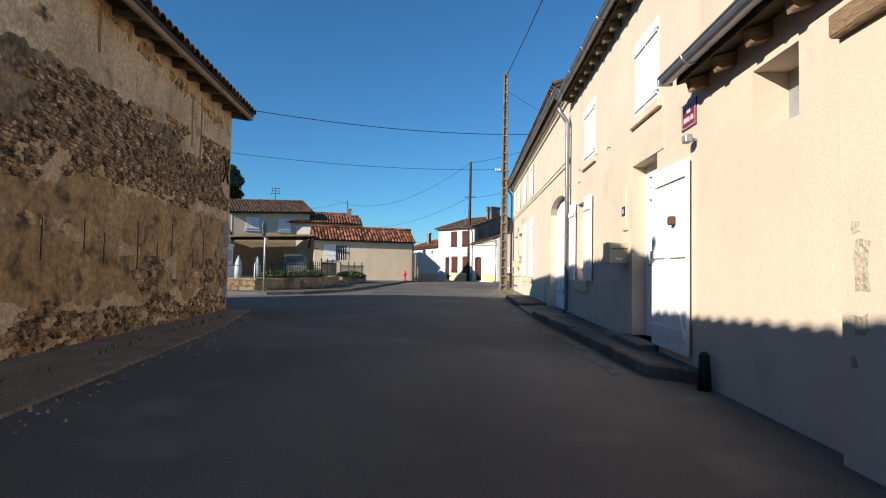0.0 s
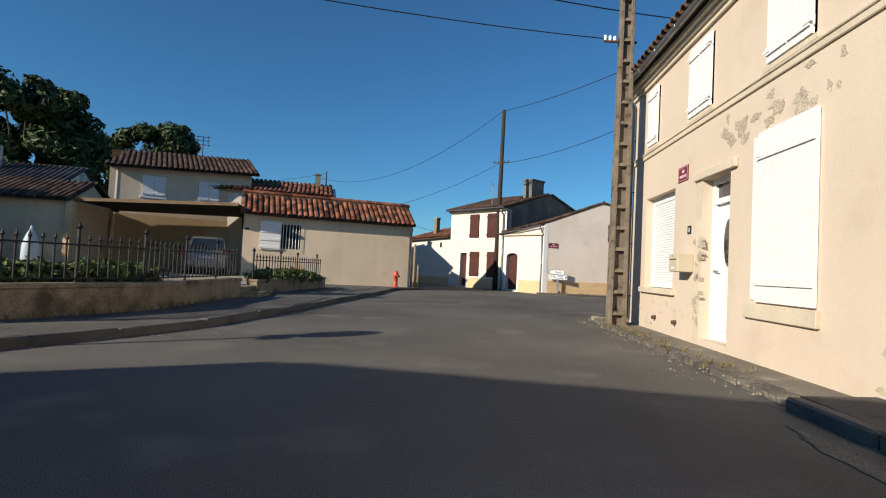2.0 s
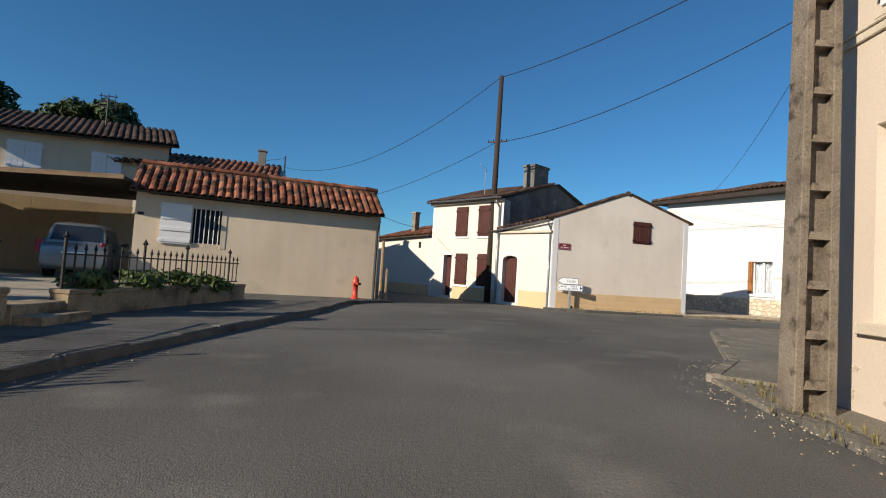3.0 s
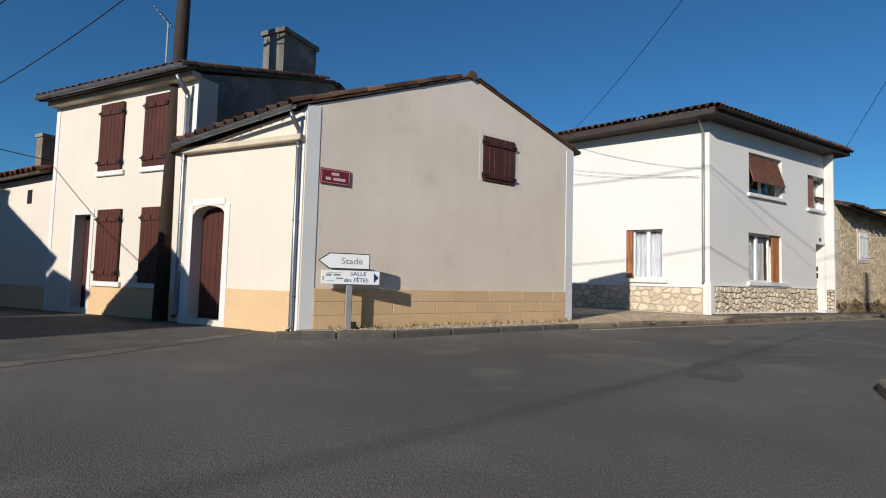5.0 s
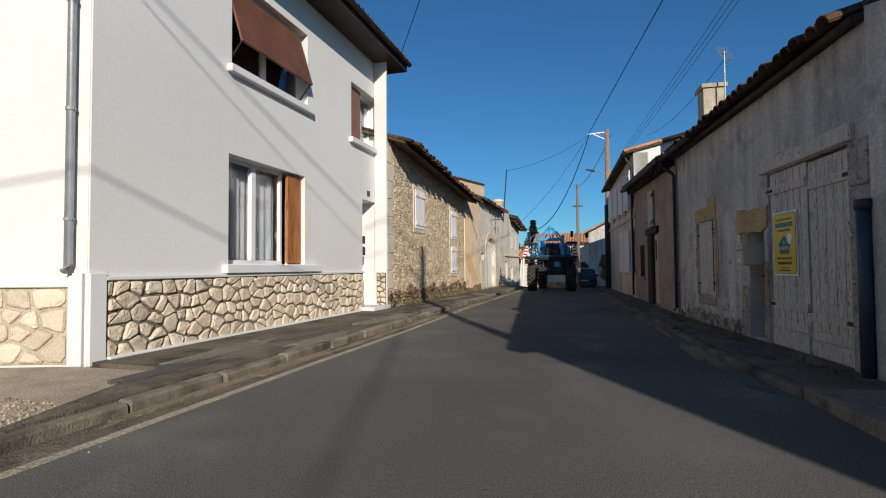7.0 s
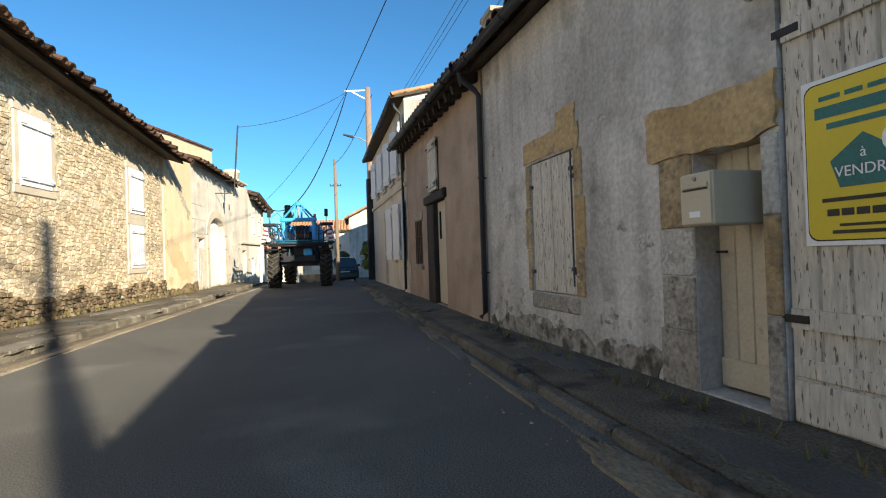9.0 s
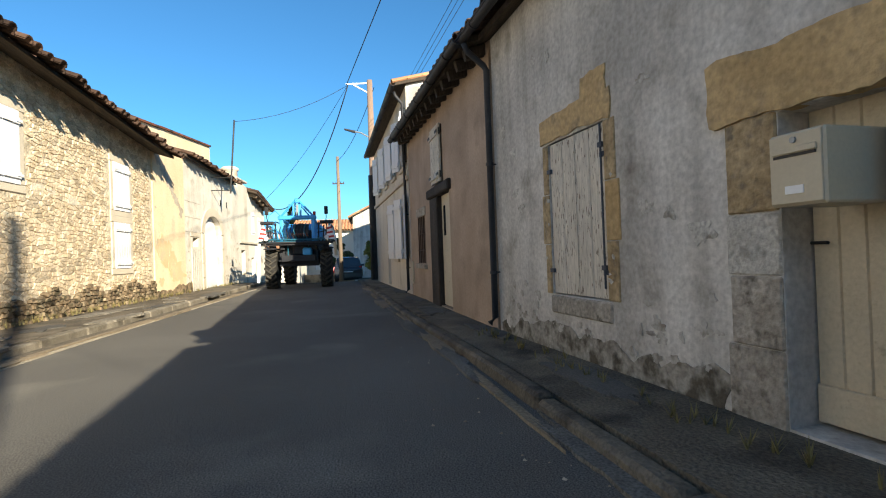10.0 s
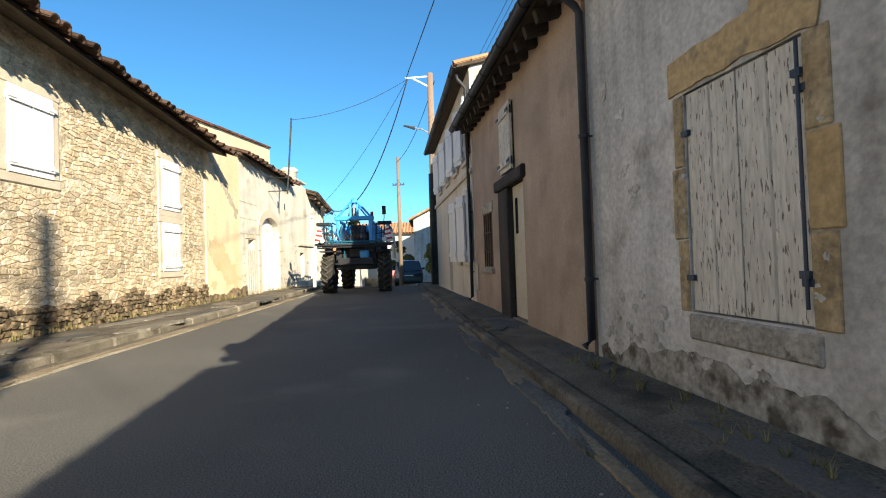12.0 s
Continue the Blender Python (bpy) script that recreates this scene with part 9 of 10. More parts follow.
def railing(line, base, height, first=0.0, gap=0.155):
    k = 0
    for (x0, y0), (x1, y1) in zip(line, line[1:]):
        F = Face((x0, y0), (x1 - x0, y1 - y0), 1)
        l = math.hypot(x1 - x0, y1 - y0)
        for z in (base + 0.06, base + height - 0.13):
            bm = fbox(BM(), F, 0, l, 0.115, 0.14, z - 0.012, z + 0.012)
            part("rail", bm, iron, fe)
        n = int((l - first) / gap)
        for i in range(n + 1):
            s = first + i * gap
            tall = i % 9 == 0
            bm = BM()
            r = 0.024 if tall else 0.014
            tube(bm, [F.at(s, 0.128, base - (0.06 if tall else -0.04)), F.at(s, 0.128, base + height + (0.09 if tall else -0.07))], r, 6)
            lathe(bm, F.at(s, 0.128, base + height + (0.09 if tall else -0.07)), [(r, 0), (r * 2.1, 0.025), (r * 1.3, 0.05), (0.002, 0.11)], 6)
            part("post" if tall else "bar", bm, iron, fe)
            k += 1


railing([(-5.33, 13.42), (-4.32, 14.15), (-3.08, 16.3), (-2.6, 20.2)], 0.53, 0.66)
railing([(-2.45, 21.3), (-1.75, 24.4), (-1.2, 26.6)], 0.47, 0.62, gap=0.2)
pf = thing("pipe_fence", (-8, 14, 0.5), "low grey pipe railing on the square's wall", "fence")
for x0 in (-9.8, -8.2, -6.6):
    bm = BM()
    yy = 13.35 + (-5.35 - x0) * 0.136 + 0.13
    tube(bm, [(x0, yy, 0.45), (x0, yy, 1.0)], 0.018, 7)
    part("post", bm, dark_zinc, pf)
bm = BM()
tube(bm, [(-10.4, 14.17, 1.0), (-5.9, 13.56, 1.0)], 0.014, 7)
part("rail", bm, dark_zinc, pf)

ob_ = thing("war_memorial", (-8.05, 18.85, 0.3), "white stone obelisk memorial on a stepped base with grey plaques", "memorial")
OD = Face((-8.05, 18.85), (0.93, -0.30), -1)


def taper(w0, d0, z0, w1, d1, z1):
    bm = BM()
    quad_prism(bm, [OD.at(i * w0, j * d0, z0) for i, j in ((-1, -1), (1, -1), (1, 1), (-1, 1))], [OD.at(i * w1, j * d1, z1) for i, j in ((-1, -1), (1, -1), (1, 1), (-1, 1))])
    return bevelled(bm, 0.012)


part("step", taper(0.66, 0.66, 0.2, 0.66, 0.66, 0.62), monument_mat, ob_)
part("base_block", taper(0.53, 0.53, 0.62, 0.53, 0.53, 1.02), monument_mat, ob_)
part("pedestal", taper(0.43, 0.43, 1.02, 0.43, 0.43, 1.86), monument_mat, ob_)
part("moulding", taper(0.49, 0.49, 1.86, 0.45, 0.45, 2.0), monument_mat, ob_)
part("shaft", taper(0.34, 0.34, 2.0, 0.24, 0.24, 4.0), monument_mat, ob_)
part("cap", taper(0.24, 0.24, 4.0, 0.15, 0.15, 4.18), monument_mat, ob_)
for s0 in (-0.29,):
    part("plaque", bevelled(fbox(BM(), OD, s0, 0.29, 0.43, 0.45, 1.2, 1.7), 0.004), plaque_grey, ob_)
OR_ = Face(OD.at(0, 0, 0)[:2], -OD.n, -1)
part("plaque", bevelled(fbox(BM(), OR_, -0.29, 0.29, 0.43, 0.45, 1.2, 1.7), 0.004), plaque_grey, ob_)
bars(ob_, OR_, [(-0.17, 0.17, 2.3 + k * 0.15, 2.35 + k * 0.15) for k in range(5)], 0.325, plaque_grey)
bm = BM()
pts = [OR_.at(0.05 * math.sin(k * 0.55), 0.30 - 0.0035 * k, 3.2 + 0.06 * k) for k in range(12)]
tube(bm, pts, 0.085, 8, 0.03)
part("palm_branch", bm, iron, ob_, "dark bronze palm branch")
wr = thing("wreath", OD.at(-0.7, 0.75, 0.62), "dark round wreath leaning at the memorial's foot", "wreath")
bm = BM()
tube(bm, [OD.at(-0.45 + 0.15 * math.cos(a), 0.72, 0.80 + 0.13 * math.sin(a)) for a in (2 * math.pi * k / 16 for k in range(17))], 0.045, 7)
part("ring", bm, leaf_fir, wr)
proto = None
for x, y in ((-6.85, 17.25), (-6.35, 18.9), (-8.25, 15.65)):
    if proto is None:
        proto = thing("shell_post", (x, y, 0.3), "pale painted artillery shell standing as a corner post", "shell", "shells round the memorial")
        bm = BM()
        lathe(bm, (x, y, 0.3), [(0.15, 0), (0.15, 0.60), (0.145, 0.72), (0.12, 0.84), (0.085, 0.95), (0.045, 1.03), (0.03, 1.05), (0.03, 1.11), (0.008, 1.13)], 16)
        part("body", bm, shell_mat, proto, smooth=True)
        bm = BM()
        tube(bm, [(x, y, 0.56), (x, y, 0.61)], 0.156, 16)
        part("driving_band", bm, plaque_grey, proto)
    else:
        copy_thing(proto, Matrix.Translation((x, y, 0.3)))


# ---- foliage ----
def leaves(bm, centre, radius, count, size, rnd, squash=0.8):
    for _ in range(count):
        v = Vector((rnd.gauss(0, 1), rnd.gauss(0, 1), rnd.gauss(0, 1))).normalized() * radius * (rnd.uniform(0.45, 1.0) ** 0.6)
        p = Vector(centre) + Vector((v.x, v.y, v.z * squash))
        n = (v.normalized() + Vector((rnd.uniform(-0.8, 0.8), rnd.uniform(-0.8, 0.8), rnd.uniform(-0.3, 1.0)))).normalized()
        u = n.orthogonal().normalized()
        u.rotate(Matrix.Rotation(rnd.uniform(0, 6.28), 3, n))
        w = n.cross(u)
        s = size * rnd.uniform(0.6, 1.3)
        q = [p - u * s, p - w * s * 0.45 + n * s * 0.12, p + u * s, p + w * s * 0.45 + n * s * 0.12]
        bm.faces.new([bm.verts.new(x) for x in q])


def tree(x, y, z, height, spread, material, label, seed, size=0.28, clumps=26, per=170, bare=0.35):
    rnd = random.Random(seed)
    ob = thing("tree", (x, y, z), label, "tree")
    bm = BM()
    top = Vector((x, y, z + height * 0.62))
    tube(bm, [(x, y, z - 0.2), (x + 0.1, y, z + height * 0.3), top], 0.05 * height * 0.7, 8, 0.02 * height)
    ends = []
    for k in range(clumps):
        a = rnd.uniform(0, 6.28)
        r = spread * math.sqrt(rnd.uniform(0.02, 1.0))
        h = height * (bare + (1 - bare) * rnd.uniform(0.0, 1.0))
        limit = spread * math.sqrt(max(0.05, 1 - ((h / height - 0.62) / 0.45) ** 2))
        r = min(r, limit)
        e_ = Vector((x + r * math.cos(a), y + r * math.sin(a), z + h))
        ends.append(e_)
        if k % 3 == 0:
            s_ = Vector((x, y, z + height * rnd.uniform(0.28, 0.5)))
            tube(bm, [s_, s_.lerp(e_, 0.5) + Vector((0, 0, height * 0.03)), e_], 0.012 * height, 5, 0.004 * height)
    part("trunk", bm, bark, ob)
    bm = BM()
    for e_ in ends:
        leaves(bm, e_, spread * rnd.uniform(0.2, 0.36), per, size, rnd)
    part("crown", bm, material, ob)
    return ob


tree(-23.8, 47.5, 0, 12.1, 4.3, leaf_dark, "broad dark green tree behind the roofs", 1, size=0.28, clumps=72, per=260)
tree(-31.5, 45.0, 0, 11.0, 5.0, leaf_dark, "broad dark green tree behind the roofs", 2, size=0.27, clumps=52, per=210)
tree(-23.2, 57.0, 0, 11.8, 2.7, leaf_light, "pale yellowish-green tree behind the roofs", 3, size=0.20, clumps=44, per=190)
tree(-18.8, 57.5, 0, 12.3, 3.3, leaf_dark, "dark green tree behind the roofs", 4, size=0.25, clumps=64, per=240)
tree(-39.0, 40.0, 0, 10.0, 5.0, leaf_dark, "broad dark green tree behind the roofs", 5, size=0.27, clumps=48, per=200)
# Out of view; added so its shade falls on the hedge.
tree(-22.0, 20.0, 0, 7.6, 3.2, leaf_dark, "unseen tree added to shade the hedge and the yard", 12, size=0.24, clumps=60, per=220, bare=0.2)
tree(77.0, 39.5, -1.0, 5.0, 3.0, leaf_light, "green tree at the end of the street", 6, size=0.22, clumps=18)
tree(74.0, 36.5, -1.0, 4.4, 2.2, leaf_dark, "green shrubby tree at the end of the street", 7, size=0.2, clumps=16)
tree(66.0, 24.5, -1.0, 6.5, 2.2, leaf_dark, "dark tree behind the far roofs", 9, size=0.22, clumps=16)
tree(64.0, 29.2, -1.0, 3.2, 1.3, leaf_dark, "clipped dark shrub beside the far road", 10, size=0.14, clumps=12, bare=0.1)


def fir(x, y, z, height, label, seed):
    rnd = random.Random(seed)
    ob = thing("fir_tree", (x, y, z), label, "tree")
    bm = BM()
    tube(bm, [(x, y, z - 0.2), (x, y, z + height)], 0.16, 7, 0.02)
    part("trunk", bm, bark, ob)
    bm = BM()
    h = 0.12
    while h < 0.99:
        r = height * 0.42 * (1 - h) + 0.1
        n = int(7 + 9 * (1 - h))
        for k in range(n):
            a = 2 * math.pi * k / n + rnd.uniform(-0.3, 0.3)
            l = r * rnd.uniform(0.75, 1.1)
            d = Vector((math.cos(a), math.sin(a), -0.25))
            base = Vector((x, y, z + h * height))
            for j in range(9):
                f = (j + 1) / 9
                p = base + d * l * f + Vector((0, 0, 0.10 * l * f * f))
                s = 0.16 * (1.25 - f)
                u = Vector((-d.y, d.x, 0)) * s * 2.2
                v_ = Vector((d.x, d.y, -0.1)) * s * 1.4
                w_ = Vector((0, 0, rnd.uniform(-0.28, 0.06)))
                bm.faces.new([bm.verts.new(q_) for q_ in (p - u + w_, p - v_, p + u + w_, p + v_)])
        h += 0.028
    part("crown", bm, leaf_fir, ob)


fir(72.3, 34.2, -1.0, 7.0, "dark fir tree standing over the far roofs", 3)


def shrub(x, y, z, rx, ry, h, material, label, seed, size=0.07, count=900, category="shrub"):
    rnd = random.Random(seed)
    ob = thing("shrub", (x, y, z), label, category)
    bm = BM()
    for k in range(7):
        a = rnd.uniform(0, 6.28)
        tube(bm, [(x, y, z), (x + rx * 0.5 * math.cos(a), y + ry * 0.5 * math.sin(a), z + h * 0.7)], 0.012, 5, 0.005)
    part("stems", bm, bark, ob)
    bm = BM()
    for k in range(14):
        a = rnd.uniform(0, 6.28)
        r = math.sqrt(rnd.uniform(0, 1)) * 0.8
        leaves(bm, (x + rx * r * math.cos(a), y + ry * r * math.sin(a), z + h * rnd.uniform(0.35, 0.8)), min(rx, h) * 0.5, count // 14, size, rnd)
    part("foliage", bm, material, ob)
    return ob


for i in range(9):
    f = i / 8
    shrub(-4.95 + 1.35 * f, 14.75 + 1.95 * f, 0.33, 0.42, 0.42, 0.46, leaf_hedge, "leafy green shrub growing behind the railing", 20 + i, count=700)
for i in range(4):
    f = i / 3
    shrub(-2.55 + 0.95 * f, 22.0 + 3.4 * f, 0.31, 0.38, 0.4, 0.42, leaf_hedge, "low green shrub behind the railing", 40 + i, count=520)
shrub(-9.6, 16.6, 0.3, 0.5, 0.5, 0.9, leaf_dark, "dark evergreen shrub beside the memorial", 51)
shrub(49.0, 26.7, -0.3, 0.9, 0.9, 3.1, leaf_palm, "tall yellow-green broadleaved shrub on the street corner", 52, size=0.16, count=1400)
shrub(49.4, 27.1, -0.3, 0.6, 0.6, 2.2, leaf_palm, "yellow-green broadleaved shrub on the street corner", 53, size=0.16, count=900)


hg = thing("hedge", (-14, 24, 0.3), "tall clipped dark hedge behind the memorial", "hedge")
HG = Face((-17.5, 24.6), (6.8, -1.2), -1)
part("core", fbox(BM(), HG, 0.15, 6.75, -0.75, -0.2, 0.25, 2.25), bark, hg)
bm = BM()
rnd = random.Random(77)
for _ in range(9000):
    a, o, z = rnd.uniform(0, 6.9), rnd.uniform(-0.95, 0.0), rnd.uniform(0.3, 2.48)
    face = rnd.random()
    if face < 0.5:
        o = rnd.gauss(-0.06, 0.05)
    elif face < 0.8:
        z = rnd.gauss(2.42, 0.06)
    elif face < 0.9:
        a = rnd.gauss(6.85, 0.05)
    p = HG.at(a, o, z)
    u = Vector((rnd.gauss(0, 1), rnd.gauss(0, 1), rnd.gauss(0, 1))).normalized() * 0.085
    v = u.orthogonal().normalized() * 0.04
    bm.faces.new([bm.verts.new(q_) for q_ in (p - u, p - v, p + u, p + v)])
part("foliage", bm, leaf_hedge_shaded, hg)

# ---- vehicles ----
def car(name, place, yaw, material, label, plate_mat=sign_white, width=1.66, length=3.9):
    """A small hatchback, its tail towards its own -y."""
    ob = thing(name, place, label, "car")
    m = Matrix.Translation(place) @ Matrix.Rotation(radians(yaw), 4, "Z")
    h, l = width / 2, length / 2

    def hull(rows):
        """Cross-sections along y: (y, half-width low, z low, half-width belt, z belt, half-width roof, z roof)."""
        bm = BM()
        rings = []
        for y, wl, zl, wb, zb, wr, zr in rows:
            pts = [(-wl, zl), (-wb, (zl + zb) * 0.5), (-wb, zb), (-wr, zr), (-wr * 0.6, zr + 0.03), (wr * 0.6, zr + 0.03), (wr, zr), (wb, zb), (wb, (zl + zb) * 0.5), (wl, zl)]
            rings.append([bm.verts.new(m @ Vector((x, y, z))) for x, z in pts])
        for a, b in zip(rings, rings[1:]):
            for k in range(len(a)):
                j = (k + 1) % len(a)
                bm.faces.new((a[k], a[j], b[j], b[k]))
        bm.faces.new(rings[0]), bm.faces.new(rings[-1][::-1])
        return bm

    rows = [(-l, h * 0.86, 0.30, h * 0.93, 0.70, h * 0.90, 0.78), (-l + 0.10, h * 0.93, 0.22, h, 0.74, h * 0.96, 0.88), (-l + 0.55, h * 0.95, 0.20, h, 0.78, h * 0.97, 0.94), (0.2, h * 0.95, 0.19, h, 0.80, h * 0.97, 0.93), (l * 0.55, h * 0.95, 0.19, h * 0.99, 0.78, h * 0.95, 0.88), (l - 0.25, h * 0.92, 0.22, h * 0.95, 0.68, h * 0.86, 0.76), (l, h * 0.8, 0.30, h * 0.82, 0.58, h * 0.7, 0.62)]
    part("body", bevelled(hull(rows), 0.02, 2), material, ob, smooth=True)
    cab = [(-l + 0.16, h * 0.88, 0.86, h * 0.88, 0.90, h * 0.84, 0.92), (-l + 0.42, h * 0.9, 0.88, h * 0.84, 1.22, h * 0.74, 1.40), (-l + 0.75, h * 0.9, 0.88, h * 0.84, 1.25, h * 0.74, 1.44), (0.1, h * 0.9, 0.88, h * 0.84, 1.25, h * 0.73, 1.44), (l * 0.52, h * 0.9, 0.86, h * 0.88, 0.90, h * 0.84, 0.92)]
    part("cabin", bevelled(hull(cab), 0.02, 2), material, ob, smooth=True)

    def panel(pts, push, mat, nm, lab=""):
        bm = BM()
        a = [m @ Vector(p) for p in pts]
        n = (a[1] - a[0]).cross(a[2] - a[0]).normalized()
        quad_prism(bm, [p + n * push for p in a], [p - n * 0.03 for p in a])
        return part(nm, bm, mat, ob, lab)

    panel([(-h * 0.74, -l + 0.205, 0.96), (h * 0.74, -l + 0.205, 0.96), (h * 0.66, -l + 0.405, 1.36), (-h * 0.66, -l + 0.405, 1.36)], 0.045, car_glass, "rear_window")
    panel([(h * 0.78, l * 0.44, 0.96), (-h * 0.78, l * 0.44, 0.96), (-h * 0.68, 0.2, 1.39), (h * 0.68, 0.2, 1.39)], 0.045, car_glass, "windscreen")
    for sg in (-1, 1):
        q = [(sg * h * 0.885, -l + 0.5, 0.95), (sg * h * 0.885, l * 0.36, 0.95), (sg * h * 0.80, 0.15, 1.32), (sg * h * 0.80, -l + 0.62, 1.32)]
        panel(q if sg > 0 else q[::-1], 0.025, car_glass, "side_window")
        panel([(sg * h * 0.95 - 0.10, -l + 0.03, 0.62), (sg * h * 0.95 + 0.0, -l + 0.10, 0.62), (sg * h * 0.93, -l + 0.14, 0.95), (sg * h * 0.93 - 0.12, -l + 0.10, 0.95)], 0.02, tail_red, "tail_lamp")
        for y in (-l + 0.72, l - 0.78):
            bm = BM()
            c = Vector((sg * (h - 0.12), y, 0.30))
            tube(bm, [m @ (c - Vector((0.09, 0, 0))), m @ (c + Vector((0.09, 0, 0)))], 0.30, 20)
            w_ = part("wheel", bm, rubber, ob)
            bm = BM()
            tube(bm, [m @ (c + Vector((sg * 0.07, 0, 0))), m @ (c + Vector((sg * 0.10, 0, 0)))], 0.19, 16)
            part("rim", bm, sign_grey, w_)
        bm = BM()
        tube(bm, [m @ Vector((sg * h, l * 0.36, 0.95)), m @ Vector((sg * (h + 0.17), l * 0.34, 0.99))], 0.06, 8)
        part("wing_mirror", bm, material, ob)
    panel([(-h * 0.9, -l - 0.01, 0.36), (h * 0.9, -l - 0.01, 0.36), (h * 0.92, -l - 0.005, 0.56), (-h * 0.92, -l - 0.005, 0.56)], 0.04, material, "rear_bumper")
    panel([(-0.26, -l + 0.02, 0.64), (0.26, -l + 0.02, 0.64), (0.26, -l + 0.05, 0.75), (-0.26, -l + 0.05, 0.75)], 0.03, plate_mat, "number_plate")
    return ob


car("parked_car", (-6.15, 30.0, 0.30), 14, car_silver, "silver-grey hatchback parked under the carport", width=1.5, length=3.6)
car("parked_car", (53.2, 28.75, -0.57), -88, car_dark, "dark hatchback parked beside the far pavement", width=1.56)

# ---- the blue straddle sprayer ----
TX, TY = 39.5, 29.80
tr = thing("sprayer_tractor", (TX, TY, 0), "tall blue vineyard straddle sprayer with folded booms and lugged tyres", "tractor")


def rod(name, pts, r, material, label="", seg=7):
    """A bar of the machine; its points are metres from the tail's middle: back to front, left, up."""
    return part(name, tube(BM(), [(TX + x, TY + y, z) for x, y, z in pts], r, seg), material, tr, label)


def block(name, x0, x1, y0, y1, z0, z1, material, label="", soft=0.02, parent=None):
    bm = box(BM(), TX + x0, TX + x1, TY + y0, TY + y1, z0, z1)
    return part(name, bevelled(bm, soft, 2), material, parent or tr, label)


def wheel(x, y, r, w):
    c = Vector((TX + x, TY + y, r))
    prof = [(0.52, -0.44), (0.60, -0.5), (0.84, -0.5), (0.93, -0.42), (0.95, -0.2), (0.955, 0.2), (0.93, 0.42), (0.84, 0.5), (0.60, 0.5), (0.52, 0.44)]
    bm, rings, seg = BM(), [], 32
    for f, o in prof:
        rings.append([bm.verts.new(c + Vector((f * r * math.cos(a), o * w, f * r * math.sin(a)))) for a in (2 * math.pi * k / seg for k in range(seg))])
    for a, b in zip(rings, rings[1:]):
        for k in range(seg):
            bm.faces.new((a[k], a[(k + 1) % seg], b[(k + 1) % seg], b[k]))
    bm.faces.new(rings[0]), bm.faces.new(rings[-1][::-1])
    t = part("tyre", bm, rubber, tr)
    for k in range(20):
        for sg in (-1, 1):
            a = 2 * math.pi * (k + (0.5 if sg > 0 else 0)) / 20
            u, v = Vector((math.cos(a), 0, math.sin(a))), Vector((-math.sin(a), 0, math.cos(a)))
            p0, p1 = c + u * r * 0.94 - Vector((0, sg * 0.03, 0)), c + u * r * 0.91 + Vector((0, sg * w * 0.52, 0)) - v * 0.15
            b = BM()
            quad_prism(b, [p0 - v * 0.028, p0 + v * 0.028, p1 + v * 0.032, p1 - v * 0.032], [p0 - v * 0.022 + u * 0.055, p0 + v * 0.022 + u * 0.055, p1 + v * 0.024 + u * 0.055, p1 - v * 0.024 + u * 0.055])
            part("lug", b, dusty_rubber, t)
    part("rim", tube(BM(), [c - Vector((0, w * 0.40, 0)), c + Vector((0, w * 0.40, 0))], r * 0.54, 20), tractor_blue, t)
    part("hub", tube(BM(), [c - Vector((0, w * 0.46, 0)), c + Vector((0, w * 0.46, 0))], r * 0.2, 12), tractor_dark, t)


for x, off in ((-0.35, 0.80), (2.1, 0.62)):
    for sg in (-1, 1):
        wheel(x, sg * off, 0.56, 0.33)
        block("wheel_leg", x - 0.13, x + 0.13, sg * off - 0.09, sg * off + 0.09, 1.02, 1.40, tractor_dark)
        block("mudguard", x - 0.5, x + 0.5, sg * off - 0.19, sg * off + 0.19, 1.18, 1.22, tractor_dark, soft=0.01)
# frame, belly and tank
for sg in (-1, 1):
    block("chassis_rail", -0.75, 2.7, sg * 0.46 - 0.07, sg * 0.46 + 0.07, 1.16, 1.36, tractor_dark)
    block("side_tank", 0.1, 1.9, sg * 0.44 - 0.15, sg * 0.44 + 0.15, 0.70, 1.16, tractor_dark, soft=0.06)
    block("step_plate", -0.72, -0.5, sg * 0.42 - 0.16, sg * 0.42 + 0.16, 0.82, 0.86, tractor_dark, soft=0.005)
    rod("step_rail", [(-0.72, sg * 0.30, 0.84), (-0.72, sg * 0.30, 1.3)], 0.016, tractor_teal)
block("crossbeam", -0.74, -0.54, -0.50, 0.50, 0.80, 1.0, tractor_dark)
block("pump_box", -0.70, -0.3, -0.28, 0.16, 1.0, 1.30, tractor_dark, soft=0.04)
block("fan_case", -0.76, -0.52, -0.40, -0.12, 0.98, 1.22, tractor_blue, "blue fan casing", soft=0.06)
block("rear_box", -0.55, -0.36, -0.58, 0.58, 0.66, 1.30, tractor_dark)
block("belly_pan", -0.4, 2.3, -0.40, 0.40, 0.66, 0.74, tractor_dark)
block("spray_tank", 0.55, 2.5, -0.62, 0.62, 1.42, 2.02, tractor_blue, "blue spray tank", soft=0.14)
block("bonnet", 2.5, 3.2, -0.40, 0.40, 1.40, 1.82, tractor_blue, soft=0.08)
block("deck", -0.85, 0.5, -0.55, 0.55, 1.37, 1.42, tractor_dark, soft=0.008)
